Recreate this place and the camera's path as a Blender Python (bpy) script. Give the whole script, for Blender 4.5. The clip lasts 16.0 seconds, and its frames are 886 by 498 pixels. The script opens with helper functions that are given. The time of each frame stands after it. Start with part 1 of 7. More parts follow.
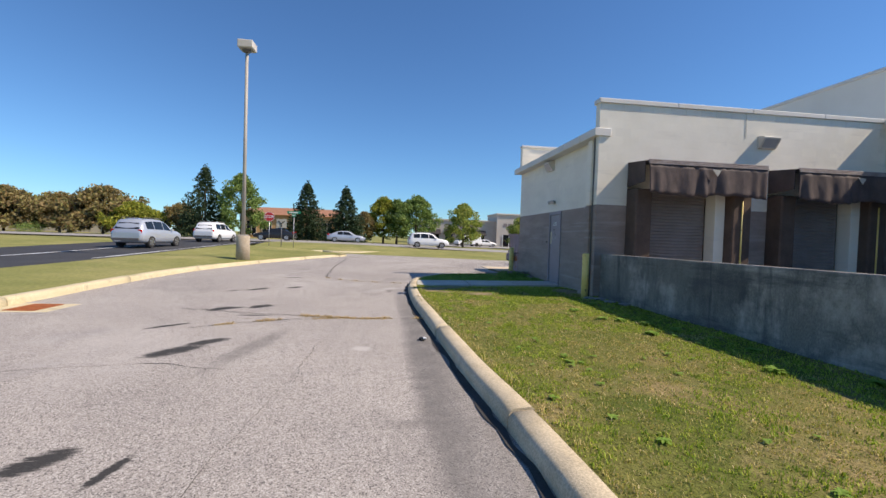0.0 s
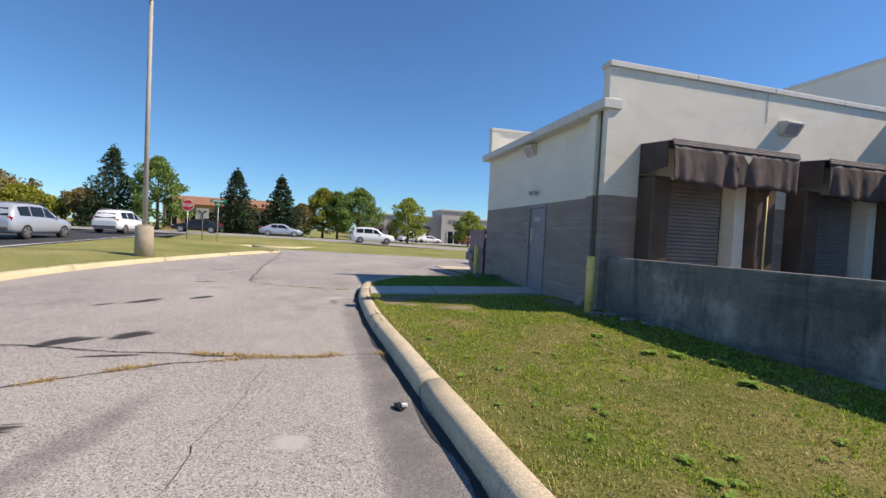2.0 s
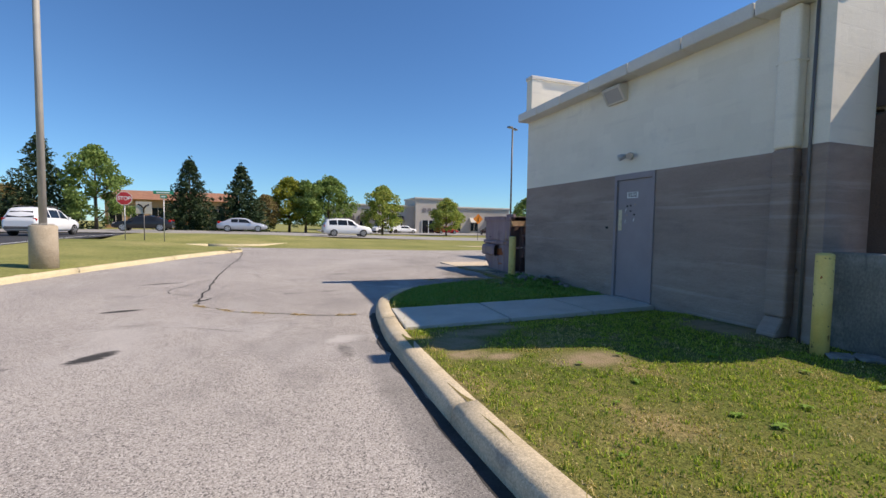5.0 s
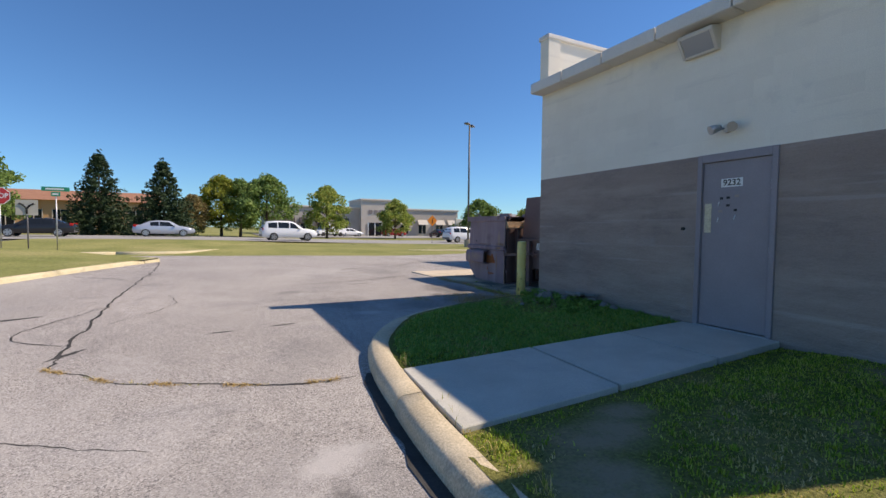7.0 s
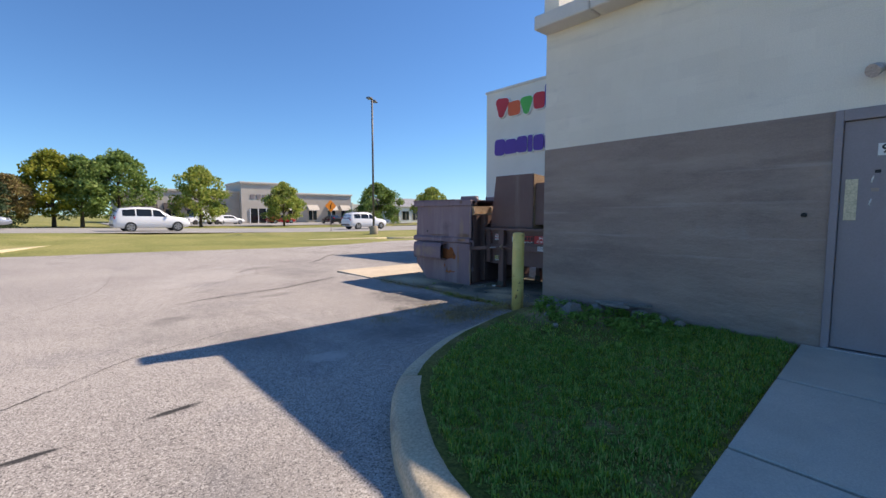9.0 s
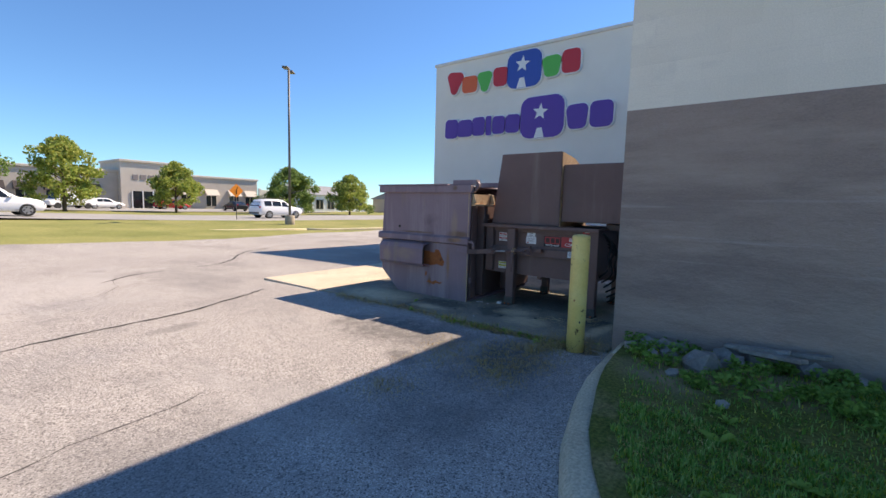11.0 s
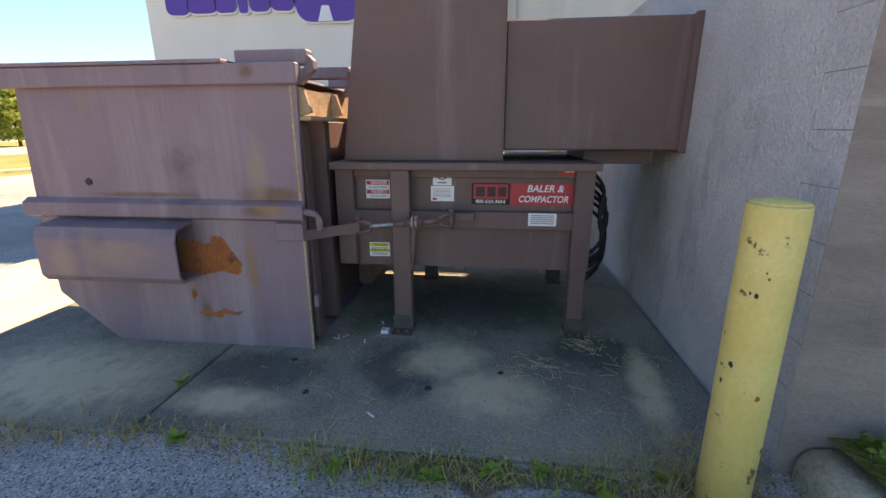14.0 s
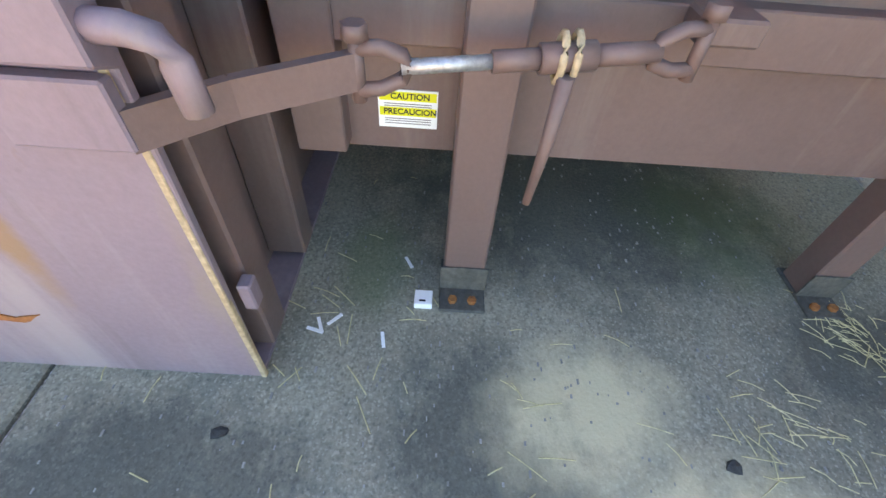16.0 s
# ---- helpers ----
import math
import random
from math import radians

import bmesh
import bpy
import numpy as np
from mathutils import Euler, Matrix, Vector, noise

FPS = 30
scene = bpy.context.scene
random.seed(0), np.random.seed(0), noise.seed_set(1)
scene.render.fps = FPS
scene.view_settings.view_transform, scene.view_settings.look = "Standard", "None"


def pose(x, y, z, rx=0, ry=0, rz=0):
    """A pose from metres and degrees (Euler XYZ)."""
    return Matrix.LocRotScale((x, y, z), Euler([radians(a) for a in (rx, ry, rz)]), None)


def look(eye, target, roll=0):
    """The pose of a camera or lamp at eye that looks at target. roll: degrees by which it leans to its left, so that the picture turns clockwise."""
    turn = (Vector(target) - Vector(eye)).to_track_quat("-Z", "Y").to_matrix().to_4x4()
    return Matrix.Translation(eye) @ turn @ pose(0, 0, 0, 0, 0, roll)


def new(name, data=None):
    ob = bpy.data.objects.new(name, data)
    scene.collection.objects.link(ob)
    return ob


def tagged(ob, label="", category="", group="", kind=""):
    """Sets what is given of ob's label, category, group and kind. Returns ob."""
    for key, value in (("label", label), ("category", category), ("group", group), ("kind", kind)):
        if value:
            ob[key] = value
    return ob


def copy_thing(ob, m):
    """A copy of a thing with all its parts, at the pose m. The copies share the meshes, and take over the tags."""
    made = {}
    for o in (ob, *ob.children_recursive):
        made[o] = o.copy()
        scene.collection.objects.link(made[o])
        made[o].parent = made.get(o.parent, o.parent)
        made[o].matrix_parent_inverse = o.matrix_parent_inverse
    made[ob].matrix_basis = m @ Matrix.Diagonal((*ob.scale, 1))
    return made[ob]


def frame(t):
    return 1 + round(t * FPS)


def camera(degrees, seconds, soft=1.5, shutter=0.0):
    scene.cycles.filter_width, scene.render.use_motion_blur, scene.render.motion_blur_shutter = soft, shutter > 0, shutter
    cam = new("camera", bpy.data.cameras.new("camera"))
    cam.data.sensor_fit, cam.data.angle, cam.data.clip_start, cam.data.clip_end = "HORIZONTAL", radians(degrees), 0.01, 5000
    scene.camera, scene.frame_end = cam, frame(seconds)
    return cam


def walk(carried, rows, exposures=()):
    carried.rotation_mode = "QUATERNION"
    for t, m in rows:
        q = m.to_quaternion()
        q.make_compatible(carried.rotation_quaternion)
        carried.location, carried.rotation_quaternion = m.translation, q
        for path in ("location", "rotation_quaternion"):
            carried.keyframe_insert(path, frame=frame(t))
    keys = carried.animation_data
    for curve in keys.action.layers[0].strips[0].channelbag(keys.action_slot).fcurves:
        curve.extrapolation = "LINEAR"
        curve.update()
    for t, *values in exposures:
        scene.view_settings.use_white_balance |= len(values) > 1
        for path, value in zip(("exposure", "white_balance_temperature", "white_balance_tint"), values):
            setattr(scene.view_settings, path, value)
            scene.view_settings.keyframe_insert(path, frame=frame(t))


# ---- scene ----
cam = camera(91.3, 16.0)
PATH = [
    (0, (0.388, 0.396, 1.006), (0.634, 2.38, 0.954), 1.9),
    (0.5, (0.404, 0.979, 0.992), (0.792, 2.939, 0.908), 2.1),
    (1, (0.336, 1.646, 1.003), (0.74, 3.603, 0.917), 3.7),
    (1.5, (0.317, 2.303, 1.013), (0.816, 4.238, 0.931), 2.9),
    (2, (0.26, 3.022, 0.981), (0.773, 4.954, 0.922), 2.9),
    (2.5, (0.204, 3.656, 1.024), (0.791, 5.567, 0.991), 3.2),
    (3, (0.12, 4.437, 0.991), (0.715, 6.346, 0.973), 2.7),
    (3.5, (0.003, 5.106, 1.005), (0.561, 7.025, 0.923), 2.0),
    (3.7, (0.022, 5.393, 0.955), (0.57, 7.314, 0.856), 1.2),
    (5.8, (-0.22, 8.259, 0.96), (0.574, 10.092, 0.868), 0.4),
    (6, (-0.195, 8.566, 0.936), (0.636, 10.384, 0.848), 0.2),
    (6.5, (-0.189, 9.316, 0.959), (0.65, 11.129, 0.868), 0.7),
    (7, (-0.132, 9.999, 0.941), (0.764, 11.785, 0.849), 0.6),
    (7.5, (-0.096, 10.689, 0.959), (0.822, 12.463, 0.854), 1.8),
    (8, (-0.079, 11.405, 0.99), (0.987, 13.091, 0.848), 1.3),
    (8.2, (-0.059, 11.724, 0.998), (1.092, 13.353, 0.85), -0.2),
    (10.3, (0.524, 14.653, 0.967), (2.002, 15.991, 0.814), 1.5),
    (10.5, (0.653, 14.91, 0.98), (2.17, 16.204, 0.832), 0.5),
    (11, (0.928, 15.578, 0.96), (2.515, 16.78, 0.764), 1.5),
    (11.5, (1.316, 16.101, 0.936), (3.038, 17.098, 0.733), 0.8),
    (12, (1.754, 16.634, 0.949), (3.505, 17.572, 0.714), 1.3),
    (12.5, (2.224, 17.034, 0.97), (4.076, 17.726, 0.67), 1.2),
    (13, (2.755, 17.419, 0.971), (4.649, 17.964, 0.629), 0.5),
    (13.5, (3.237, 17.76, 0.97), (5.144, 18.115, 0.48), 0.8),
    (14, (3.749, 17.978, 0.929), (5.663, 18.197, 0.393), -0.2),
    (14.5, (4.226, 18.247, 0.835), (6.093, 18.402, 0.134), 1.7),
    (15, (4.737, 18.359, 0.807), (6.486, 18.482, -0.155), 2.4),
    (15.5, (5.189, 18.568, 0.723), (6.827, 18.609, -0.425), 7.4),
    (16, (5.646, 18.667, 0.662), (7.008, 18.629, -0.802), 4.7),
]
EXPOSURES = [(0.0, 0.15, 7150, 15), (3.5, 0.15, 7150, 15), (7.0, 0.08, 7100, 16), (8.0, 0.16, 7100, 17), (10.5, 0.56, 7500, 17), (12.0, 0.68, 7700, 18), (13.0, 0.80, 8000, 19), (14.0, 1.48, 10400, 24), (14.5, 2.25, 12200, 25), (15.0, 2.7, 13900, 26), (16.0, 3.4, 15000, 27)]
walk(cam, [(t, look(eye, target, roll)) for t, eye, target, roll in PATH], exposures=EXPOSURES)

# ---- daylight ----
SUN = Vector((4.78, -1.42, 5.1)).normalized()
world = bpy.data.worlds.new("sky")
scene.world = world
world.use_nodes = True
wn = world.node_tree
wn.nodes.clear()
sky = wn.nodes.new("ShaderNodeTexSky")
sky.sky_type = "NISHITA"
sky.sun_disc = False
sky.sun_elevation = math.asin(SUN.z)
sky.sun_rotation = math.atan2(SUN.x, SUN.y)
sky.altitude = 250
sky.air_density, sky.dust_density, sky.ozone_density = 1.0, 0.0, 5.0
wbg = wn.nodes.new("ShaderNodeBackground")
wbg.inputs["Strength"].default_value = 0.112
wout = wn.nodes.new("ShaderNodeOutputWorld")
tint = wn.nodes.new("ShaderNodeMixRGB")
tint.blend_type = "MULTIPLY"
tint.inputs[0].default_value = 1.0
tint.inputs[2].default_value = (0.58, 0.93, 1.20, 1)
wn.links.new(sky.outputs[0], tint.inputs[1])
wn.links.new(tint.outputs[0], wbg.inputs[0])
wn.links.new(wbg.outputs[0], wout.inputs[0])
sun_data = bpy.data.lights.new("sun", "SUN")
sun_data.energy, sun_data.angle, sun_data.color = 4.95, radians(0.53), (1.0, 0.92, 0.80)
sun_lamp = new("sun", sun_data)
sun_lamp.matrix_basis = look(SUN * 80, (0, 0, 0))


# ---- materials ----
def surf(name, a, b, scale=3.0, fine=60.0, rough=0.8, bump=0.15, metal=0.0, c=None, cscale=0.8, cut=0.62, stretch=(1, 1, 1), speck=0.25, soft=0.08, bdist=0.01, spec=0.5):
    """Two-scale mottled surface: a and b mixed by large noise, fine grain on top, and an optional third tone c in patches."""
    m = bpy.data.materials.new(name)
    m.use_nodes = True
    t = m.node_tree
    N, L = t.nodes, t.links
    bs = N["Principled BSDF"]
    tc = N.new("ShaderNodeNewGeometry")
    mp = N.new("ShaderNodeMapping")
    mp.inputs["Scale"].default_value = stretch
    L.new(tc.outputs["Position"], mp.inputs["Vector"])

    def noise_node(s, detail=4.0, roughness=0.6):
        n = N.new("ShaderNodeTexNoise")
        n.inputs["Scale"].default_value, n.inputs["Detail"].default_value, n.inputs["Roughness"].default_value = s, detail, roughness
        L.new(mp.outputs[0], n.inputs["Vector"])
        return n

    big, small = noise_node(scale), noise_node(fine, 3.0)
    r1 = N.new("ShaderNodeMapRange")
    r1.inputs[1].default_value, r1.inputs[2].default_value = 0.35, 0.65
    L.new(big.outputs["Fac"], r1.inputs[0])
    mix = N.new("ShaderNodeMixRGB")
    mix.inputs[1].default_value, mix.inputs[2].default_value = (*a, 1), (*b, 1)
    L.new(r1.outputs[0], mix.inputs[0])
    out = mix.outputs[0]
    if c is not None:
        third = noise_node(cscale, 6.0, 0.65)
        r2 = N.new("ShaderNodeMapRange")
        r2.inputs[1].default_value, r2.inputs[2].default_value = cut, cut + soft
        L.new(third.outputs["Fac"], r2.inputs[0])
        m2 = N.new("ShaderNodeMixRGB")
        m2.inputs[2].default_value = (*c, 1)
        L.new(out, m2.inputs[1])
        L.new(r2.outputs[0], m2.inputs[0])
        out = m2.outputs[0]
    r3 = N.new("ShaderNodeMapRange")
    r3.inputs[1].default_value, r3.inputs[2].default_value = 0.3, 0.7
    r3.inputs[3].default_value, r3.inputs[4].default_value = 1 - speck, 1 + speck
    L.new(small.outputs["Fac"], r3.inputs[0])
    mul = N.new("ShaderNodeMixRGB")
    mul.blend_type = "MULTIPLY"
    mul.inputs[0].default_value = 1.0
    L.new(out, mul.inputs[1])
    L.new(r3.outputs[0], mul.inputs[2])
    L.new(mul.outputs[0], bs.inputs["Base Color"])
    bs.inputs["Roughness"].default_value, bs.inputs["Metallic"].default_value = rough, metal
    bs.inputs["Specular IOR Level"].default_value = spec
    bp = N.new("ShaderNodeBump")
    bp.inputs["Strength"].default_value, bp.inputs["Distance"].default_value = bump, bdist
    L.new(small.outputs["Fac"], bp.inputs["Height"])
    L.new(bp.outputs[0], bs.inputs["Normal"])
    return m


def nodes_of(m):
    return m.node_tree.nodes, m.node_tree.links, m.node_tree.nodes["Principled BSDF"]


def layer(m, colour, maker, amount=1.0):
    """Mixes a colour over a material's base colour by the mask that maker(nodes, links, coords) returns."""
    N, L, bs = nodes_of(m)
    old = bs.inputs["Base Color"].links[0].from_socket
    tc = N.new("ShaderNodeNewGeometry")
    mask = maker(N, L, tc.outputs["Position"])
    mx = N.new("ShaderNodeMixRGB")
    mx.inputs[2].default_value = (*colour, 1)
    L.new(old, mx.inputs[1])
    if amount < 1.0:
        mm = N.new("ShaderNodeMath")
        mm.operation = "MULTIPLY"
        mm.inputs[1].default_value = amount
        L.new(mask, mm.inputs[0])
        mask = mm.outputs[0]
    L.new(mask, mx.inputs[0])
    L.new(mx.outputs[0], bs.inputs["Base Color"])
    return m


def coarse(m, scale, strength, dist, stretch=(1, 1, 1)):
    """Adds a coarser relief under the fine bump: pitted, split-faced or trowelled surfaces."""
    N, L, bs = nodes_of(m)
    old = bs.inputs["Normal"].links[0].from_socket
    tc = N.new("ShaderNodeNewGeometry")
    mp = N.new("ShaderNodeMapping")
    mp.inputs["Scale"].default_value = stretch
    L.new(tc.outputs["Position"], mp.inputs["Vector"])
    n = N.new("ShaderNodeTexNoise")
    n.inputs["Scale"].default_value, n.inputs["Detail"].default_value, n.inputs["Roughness"].default_value = scale, 5.0, 0.6
    L.new(mp.outputs[0], n.inputs["Vector"])
    bp = N.new("ShaderNodeBump")
    bp.inputs["Strength"].default_value, bp.inputs["Distance"].default_value = strength, dist
    L.new(n.outputs["Fac"], bp.inputs["Height"])
    L.new(old, bp.inputs["Normal"])
    L.new(bp.outputs[0], bs.inputs["Normal"])
    return m


def noise_mask(scale, lo, hi, stretch=(1, 1, 1), detail=5.0, rough=0.6, offset=(0, 0, 0), turn=0.0):
    def maker(N, L, co):
        mp = N.new("ShaderNodeMapping")
        mp.inputs["Scale"].default_value = stretch
        mp.inputs["Location"].default_value = offset
        mp.inputs["Rotation"].default_value = (0, 0, turn)
        L.new(co, mp.inputs["Vector"])
        n = N.new("ShaderNodeTexNoise")
        n.inputs["Scale"].default_value, n.inputs["Detail"].default_value, n.inputs["Roughness"].default_value = scale, detail, rough
        L.new(mp.outputs[0], n.inputs["Vector"])
        r = N.new("ShaderNodeMapRange")
        r.inputs[1].default_value, r.inputs[2].default_value = lo, hi
        L.new(n.outputs["Fac"], r.inputs[0])
        return r.outputs[0]
    return maker


def speckle_mask(scale, lo, hi):
    def maker(N, L, co):
        v = N.new("ShaderNodeTexVoronoi")
        v.inputs["Scale"].default_value = scale
        L.new(co, v.inputs["Vector"])
        s = N.new("ShaderNodeSeparateColor")
        L.new(v.outputs["Color"], s.inputs[0])
        r = N.new("ShaderNodeMapRange")
        r.inputs[1].default_value, r.inputs[2].default_value = lo, hi
        L.new(s.outputs[0], r.inputs[0])
        return r.outputs[0]
    return maker


def plain(name, col, rough=0.5, metal=0.0, emit=0.0):
    m = bpy.data.materials.new(name)
    m.use_nodes = True
    N, L, bs = nodes_of(m)
    bs.inputs["Base Color"].default_value = (*col, 1)
    bs.inputs["Roughness"].default_value, bs.inputs["Metallic"].default_value = rough, metal
    return m


def blob_mask(blobs, axes="xy", streak=9.0, ratio=0.25, lo=0.35, hi=0.6):
    """Ragged oval stains: (a, b, length, width, degrees) in the plane of two axes, broken up by streaky noise."""
    def maker(N, L, co):
        sep = N.new("ShaderNodeSeparateXYZ")
        L.new(co, sep.inputs[0])
        com = N.new("ShaderNodeCombineXYZ")
        for k, ax in enumerate(axes):
            L.new(sep.outputs["xyz".index(ax)], com.inputs[k])
        last = None
        for a, b, length, width, deg in blobs:
            mp = N.new("ShaderNodeMapping")
            mp.vector_type = "TEXTURE"
            mp.inputs["Location"].default_value = (a, b, 0)
            mp.inputs["Rotation"].default_value = (0, 0, radians(deg))
            mp.inputs["Scale"].default_value = (length, width, 1)
            L.new(com.outputs[0], mp.inputs["Vector"])
            ln = N.new("ShaderNodeVectorMath")
            ln.operation = "LENGTH"
            L.new(mp.outputs[0], ln.inputs[0])
            r = N.new("ShaderNodeMapRange")
            r.inputs[1].default_value, r.inputs[2].default_value = 1.15, 0.3
            L.new(ln.outputs["Value"], r.inputs[0])
            ms = N.new("ShaderNodeMapping")
            ms.inputs["Rotation"].default_value = (0, 0, -radians(deg))
            ms.inputs["Scale"].default_value = (ratio, 1, 1)
            L.new(com.outputs[0], ms.inputs["Vector"])
            n = N.new("ShaderNodeTexNoise")
            n.inputs["Scale"].default_value, n.inputs["Detail"].default_value, n.inputs["Roughness"].default_value = streak, 6.0, 0.7
            L.new(ms.outputs[0], n.inputs["Vector"])
            ad = N.new("ShaderNodeMath")
            ad.operation = "MULTIPLY"
            L.new(r.outputs[0], ad.inputs[0])
            L.new(n.outputs["Fac"], ad.inputs[1])
            last2 = ad.outputs[0]
            if last is not None:
                mx = N.new("ShaderNodeMath")
                mx.operation = "MAXIMUM"
                L.new(last, mx.inputs[0])
                L.new(last2, mx.inputs[1])
                last2 = mx.outputs[0]
            last = last2
        e = N.new("ShaderNodeMapRange")
        e.inputs[1].default_value, e.inputs[2].default_value = lo, hi
        L.new(last, e.inputs[0])
        return e.outputs[0]
    return maker


ASPHALT = surf("asphalt", (0.335, 0.305, 0.28), (0.41, 0.375, 0.34), 0.35, 140, 0.95, 0.6, speck=0.4, c=(0.27, 0.255, 0.25), cscale=0.5, cut=0.58, soft=0.16, bdist=0.006, spec=0.2)
layer(ASPHALT, (0.64, 0.60, 0.555), speckle_mask(125, 0.74, 0.86), 0.75)
layer(ASPHALT, (0.075, 0.07, 0.066), speckle_mask(110, 0.78, 0.88), 0.75)
layer(ASPHALT, (0.17, 0.16, 0.155), noise_mask(0.55, 0.52, 0.68, (0.5, 0.25, 1), 7, 0.7, (3, 1, 0), 0.3), 0.6)
layer(ASPHALT, (0.48, 0.45, 0.42), noise_mask(0.7, 0.56, 0.72, (0.6, 0.4, 1), 6, 0.65, (9, 4, 0), -0.4), 0.6)
# two ovals before the pad mix darker asphalt with shade put into the colour
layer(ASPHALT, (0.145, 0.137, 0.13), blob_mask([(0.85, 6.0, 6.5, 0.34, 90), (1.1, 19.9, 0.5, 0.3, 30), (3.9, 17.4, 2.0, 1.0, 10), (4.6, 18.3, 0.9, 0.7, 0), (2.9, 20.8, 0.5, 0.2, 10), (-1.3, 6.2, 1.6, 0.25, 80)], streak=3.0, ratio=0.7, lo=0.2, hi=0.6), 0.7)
layer(ASPHALT, (0.50, 0.47, 0.44), blob_mask([(0.06, 6.08, 0.22, 0.2, 0), (2.0, 17.0, 0.35, 0.3, 0), (0.5, 12.6, 0.5, 0.3, 20)], streak=4.0, ratio=0.8, lo=0.25, hi=0.5), 0.8)
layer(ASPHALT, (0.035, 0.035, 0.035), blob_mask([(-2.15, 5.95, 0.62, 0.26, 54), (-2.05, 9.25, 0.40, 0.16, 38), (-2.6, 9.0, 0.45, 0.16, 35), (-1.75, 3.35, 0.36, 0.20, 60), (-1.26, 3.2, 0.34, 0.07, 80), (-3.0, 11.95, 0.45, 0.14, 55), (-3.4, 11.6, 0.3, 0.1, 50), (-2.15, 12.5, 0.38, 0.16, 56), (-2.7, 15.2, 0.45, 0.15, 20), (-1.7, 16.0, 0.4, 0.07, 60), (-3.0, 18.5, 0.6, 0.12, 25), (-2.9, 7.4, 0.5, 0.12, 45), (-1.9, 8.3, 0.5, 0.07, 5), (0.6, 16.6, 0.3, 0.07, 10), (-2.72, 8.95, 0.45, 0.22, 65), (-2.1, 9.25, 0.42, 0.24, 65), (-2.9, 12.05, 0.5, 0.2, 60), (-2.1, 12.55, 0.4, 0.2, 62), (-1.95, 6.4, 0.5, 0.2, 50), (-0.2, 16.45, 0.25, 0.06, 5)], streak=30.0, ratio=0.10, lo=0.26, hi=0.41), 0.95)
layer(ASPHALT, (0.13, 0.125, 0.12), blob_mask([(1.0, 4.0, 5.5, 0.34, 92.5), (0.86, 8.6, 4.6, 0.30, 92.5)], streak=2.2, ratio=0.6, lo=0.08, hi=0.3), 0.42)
# the oval at (4.5, 19.0) puts the shade beside the container into the colour
layer(ASPHALT, (0.10, 0.095, 0.09), blob_mask([(4.55, 18.9, 0.55, 0.35, 20), (3.9, 18.3, 0.4, 0.25, 50), (4.4, 19.7, 0.5, 0.2, 15), (4.6, 17.5, 0.9, 0.6, 20), (0.42, 12.1, 0.45, 0.14, 95), (4.5, 19.0, 0.9, 1.3, 0)], streak=9.0, ratio=0.8, lo=0.24, hi=0.55), 0.7)
layer(ASPHALT, (0.14, 0.132, 0.126), noise_mask(1.6, 0.60, 0.74, (0.35, 0.8, 1), 7, 0.7, (6, 2, 0), 0.5), 0.55)
ASPHALT_NEW = surf("fresh_asphalt", (0.035, 0.035, 0.037), (0.05, 0.05, 0.052), 0.5, 80, 0.9, 0.3)
ROADWAY = surf("road_surface", (0.30, 0.29, 0.27), (0.36, 0.34, 0.31), 0.3, 40, 0.95, 0.2)
CONCRETE = surf("concrete", (0.46, 0.44, 0.38), (0.56, 0.53, 0.46), 1.2, 70, 0.9, 0.25, c=(0.33, 0.31, 0.27), cscale=1.5, cut=0.58, soft=0.15)
CURB = surf("curb_concrete", (0.47, 0.39, 0.265), (0.58, 0.49, 0.345), 2.0, 60, 0.92, 0.4, c=(0.30, 0.27, 0.22), cscale=2.2, cut=0.60, soft=0.15)
CURB_YELLOW = surf("aged_curb", (0.56, 0.48, 0.30), (0.64, 0.55, 0.36), 2.0, 60, 0.92, 0.4, c=(0.42, 0.36, 0.25), cscale=2.2, cut=0.56, soft=0.15)
WALK = surf("walkway_concrete", (0.44, 0.42, 0.36), (0.53, 0.505, 0.435), 1.6, 90, 0.9, 0.2, c=(0.40, 0.39, 0.36), cscale=1.2, cut=0.58, soft=0.2, speck=0.12)
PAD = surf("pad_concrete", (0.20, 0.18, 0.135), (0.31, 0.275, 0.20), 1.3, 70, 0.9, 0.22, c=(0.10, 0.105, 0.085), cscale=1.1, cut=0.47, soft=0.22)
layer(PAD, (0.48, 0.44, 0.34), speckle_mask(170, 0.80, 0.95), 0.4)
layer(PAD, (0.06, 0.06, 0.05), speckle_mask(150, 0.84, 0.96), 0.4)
# pad concrete again, paler beyond the container's shadow: sunlight put into the colour
PAD_SUNLIT = surf("sunlit_tan_concrete", (0.56, 0.46, 0.33), (0.64, 0.54, 0.40), 1.5, 60, 0.92, 0.3, c=(0.46, 0.38, 0.28), cscale=1.6, cut=0.56, soft=0.15)
LOWWALL = surf("weathered_concrete", (0.15, 0.143, 0.125), (0.25, 0.24, 0.212), 1.1, 50, 0.92, 0.3, c=(0.085, 0.083, 0.08), cscale=0.9, cut=0.48, soft=0.2, stretch=(1, 1, 0.6))
layer(LOWWALL, (0.44, 0.41, 0.36), noise_mask(1.3, 0.50, 0.68, (1, 1, 0.8), 7, 0.7, (5, 2, 7)), 0.95)
layer(LOWWALL, (0.33, 0.32, 0.30), noise_mask(5.0, 0.60, 0.72, (1, 1, 0.12), 7, 0.7, (2, 9, 0)), 0.55)
layer(LOWWALL, (0.055, 0.055, 0.058), noise_mask(4.0, 0.55, 0.68, (1, 1, 0.10), 7, 0.7, (1, 4, 0)), 0.7)
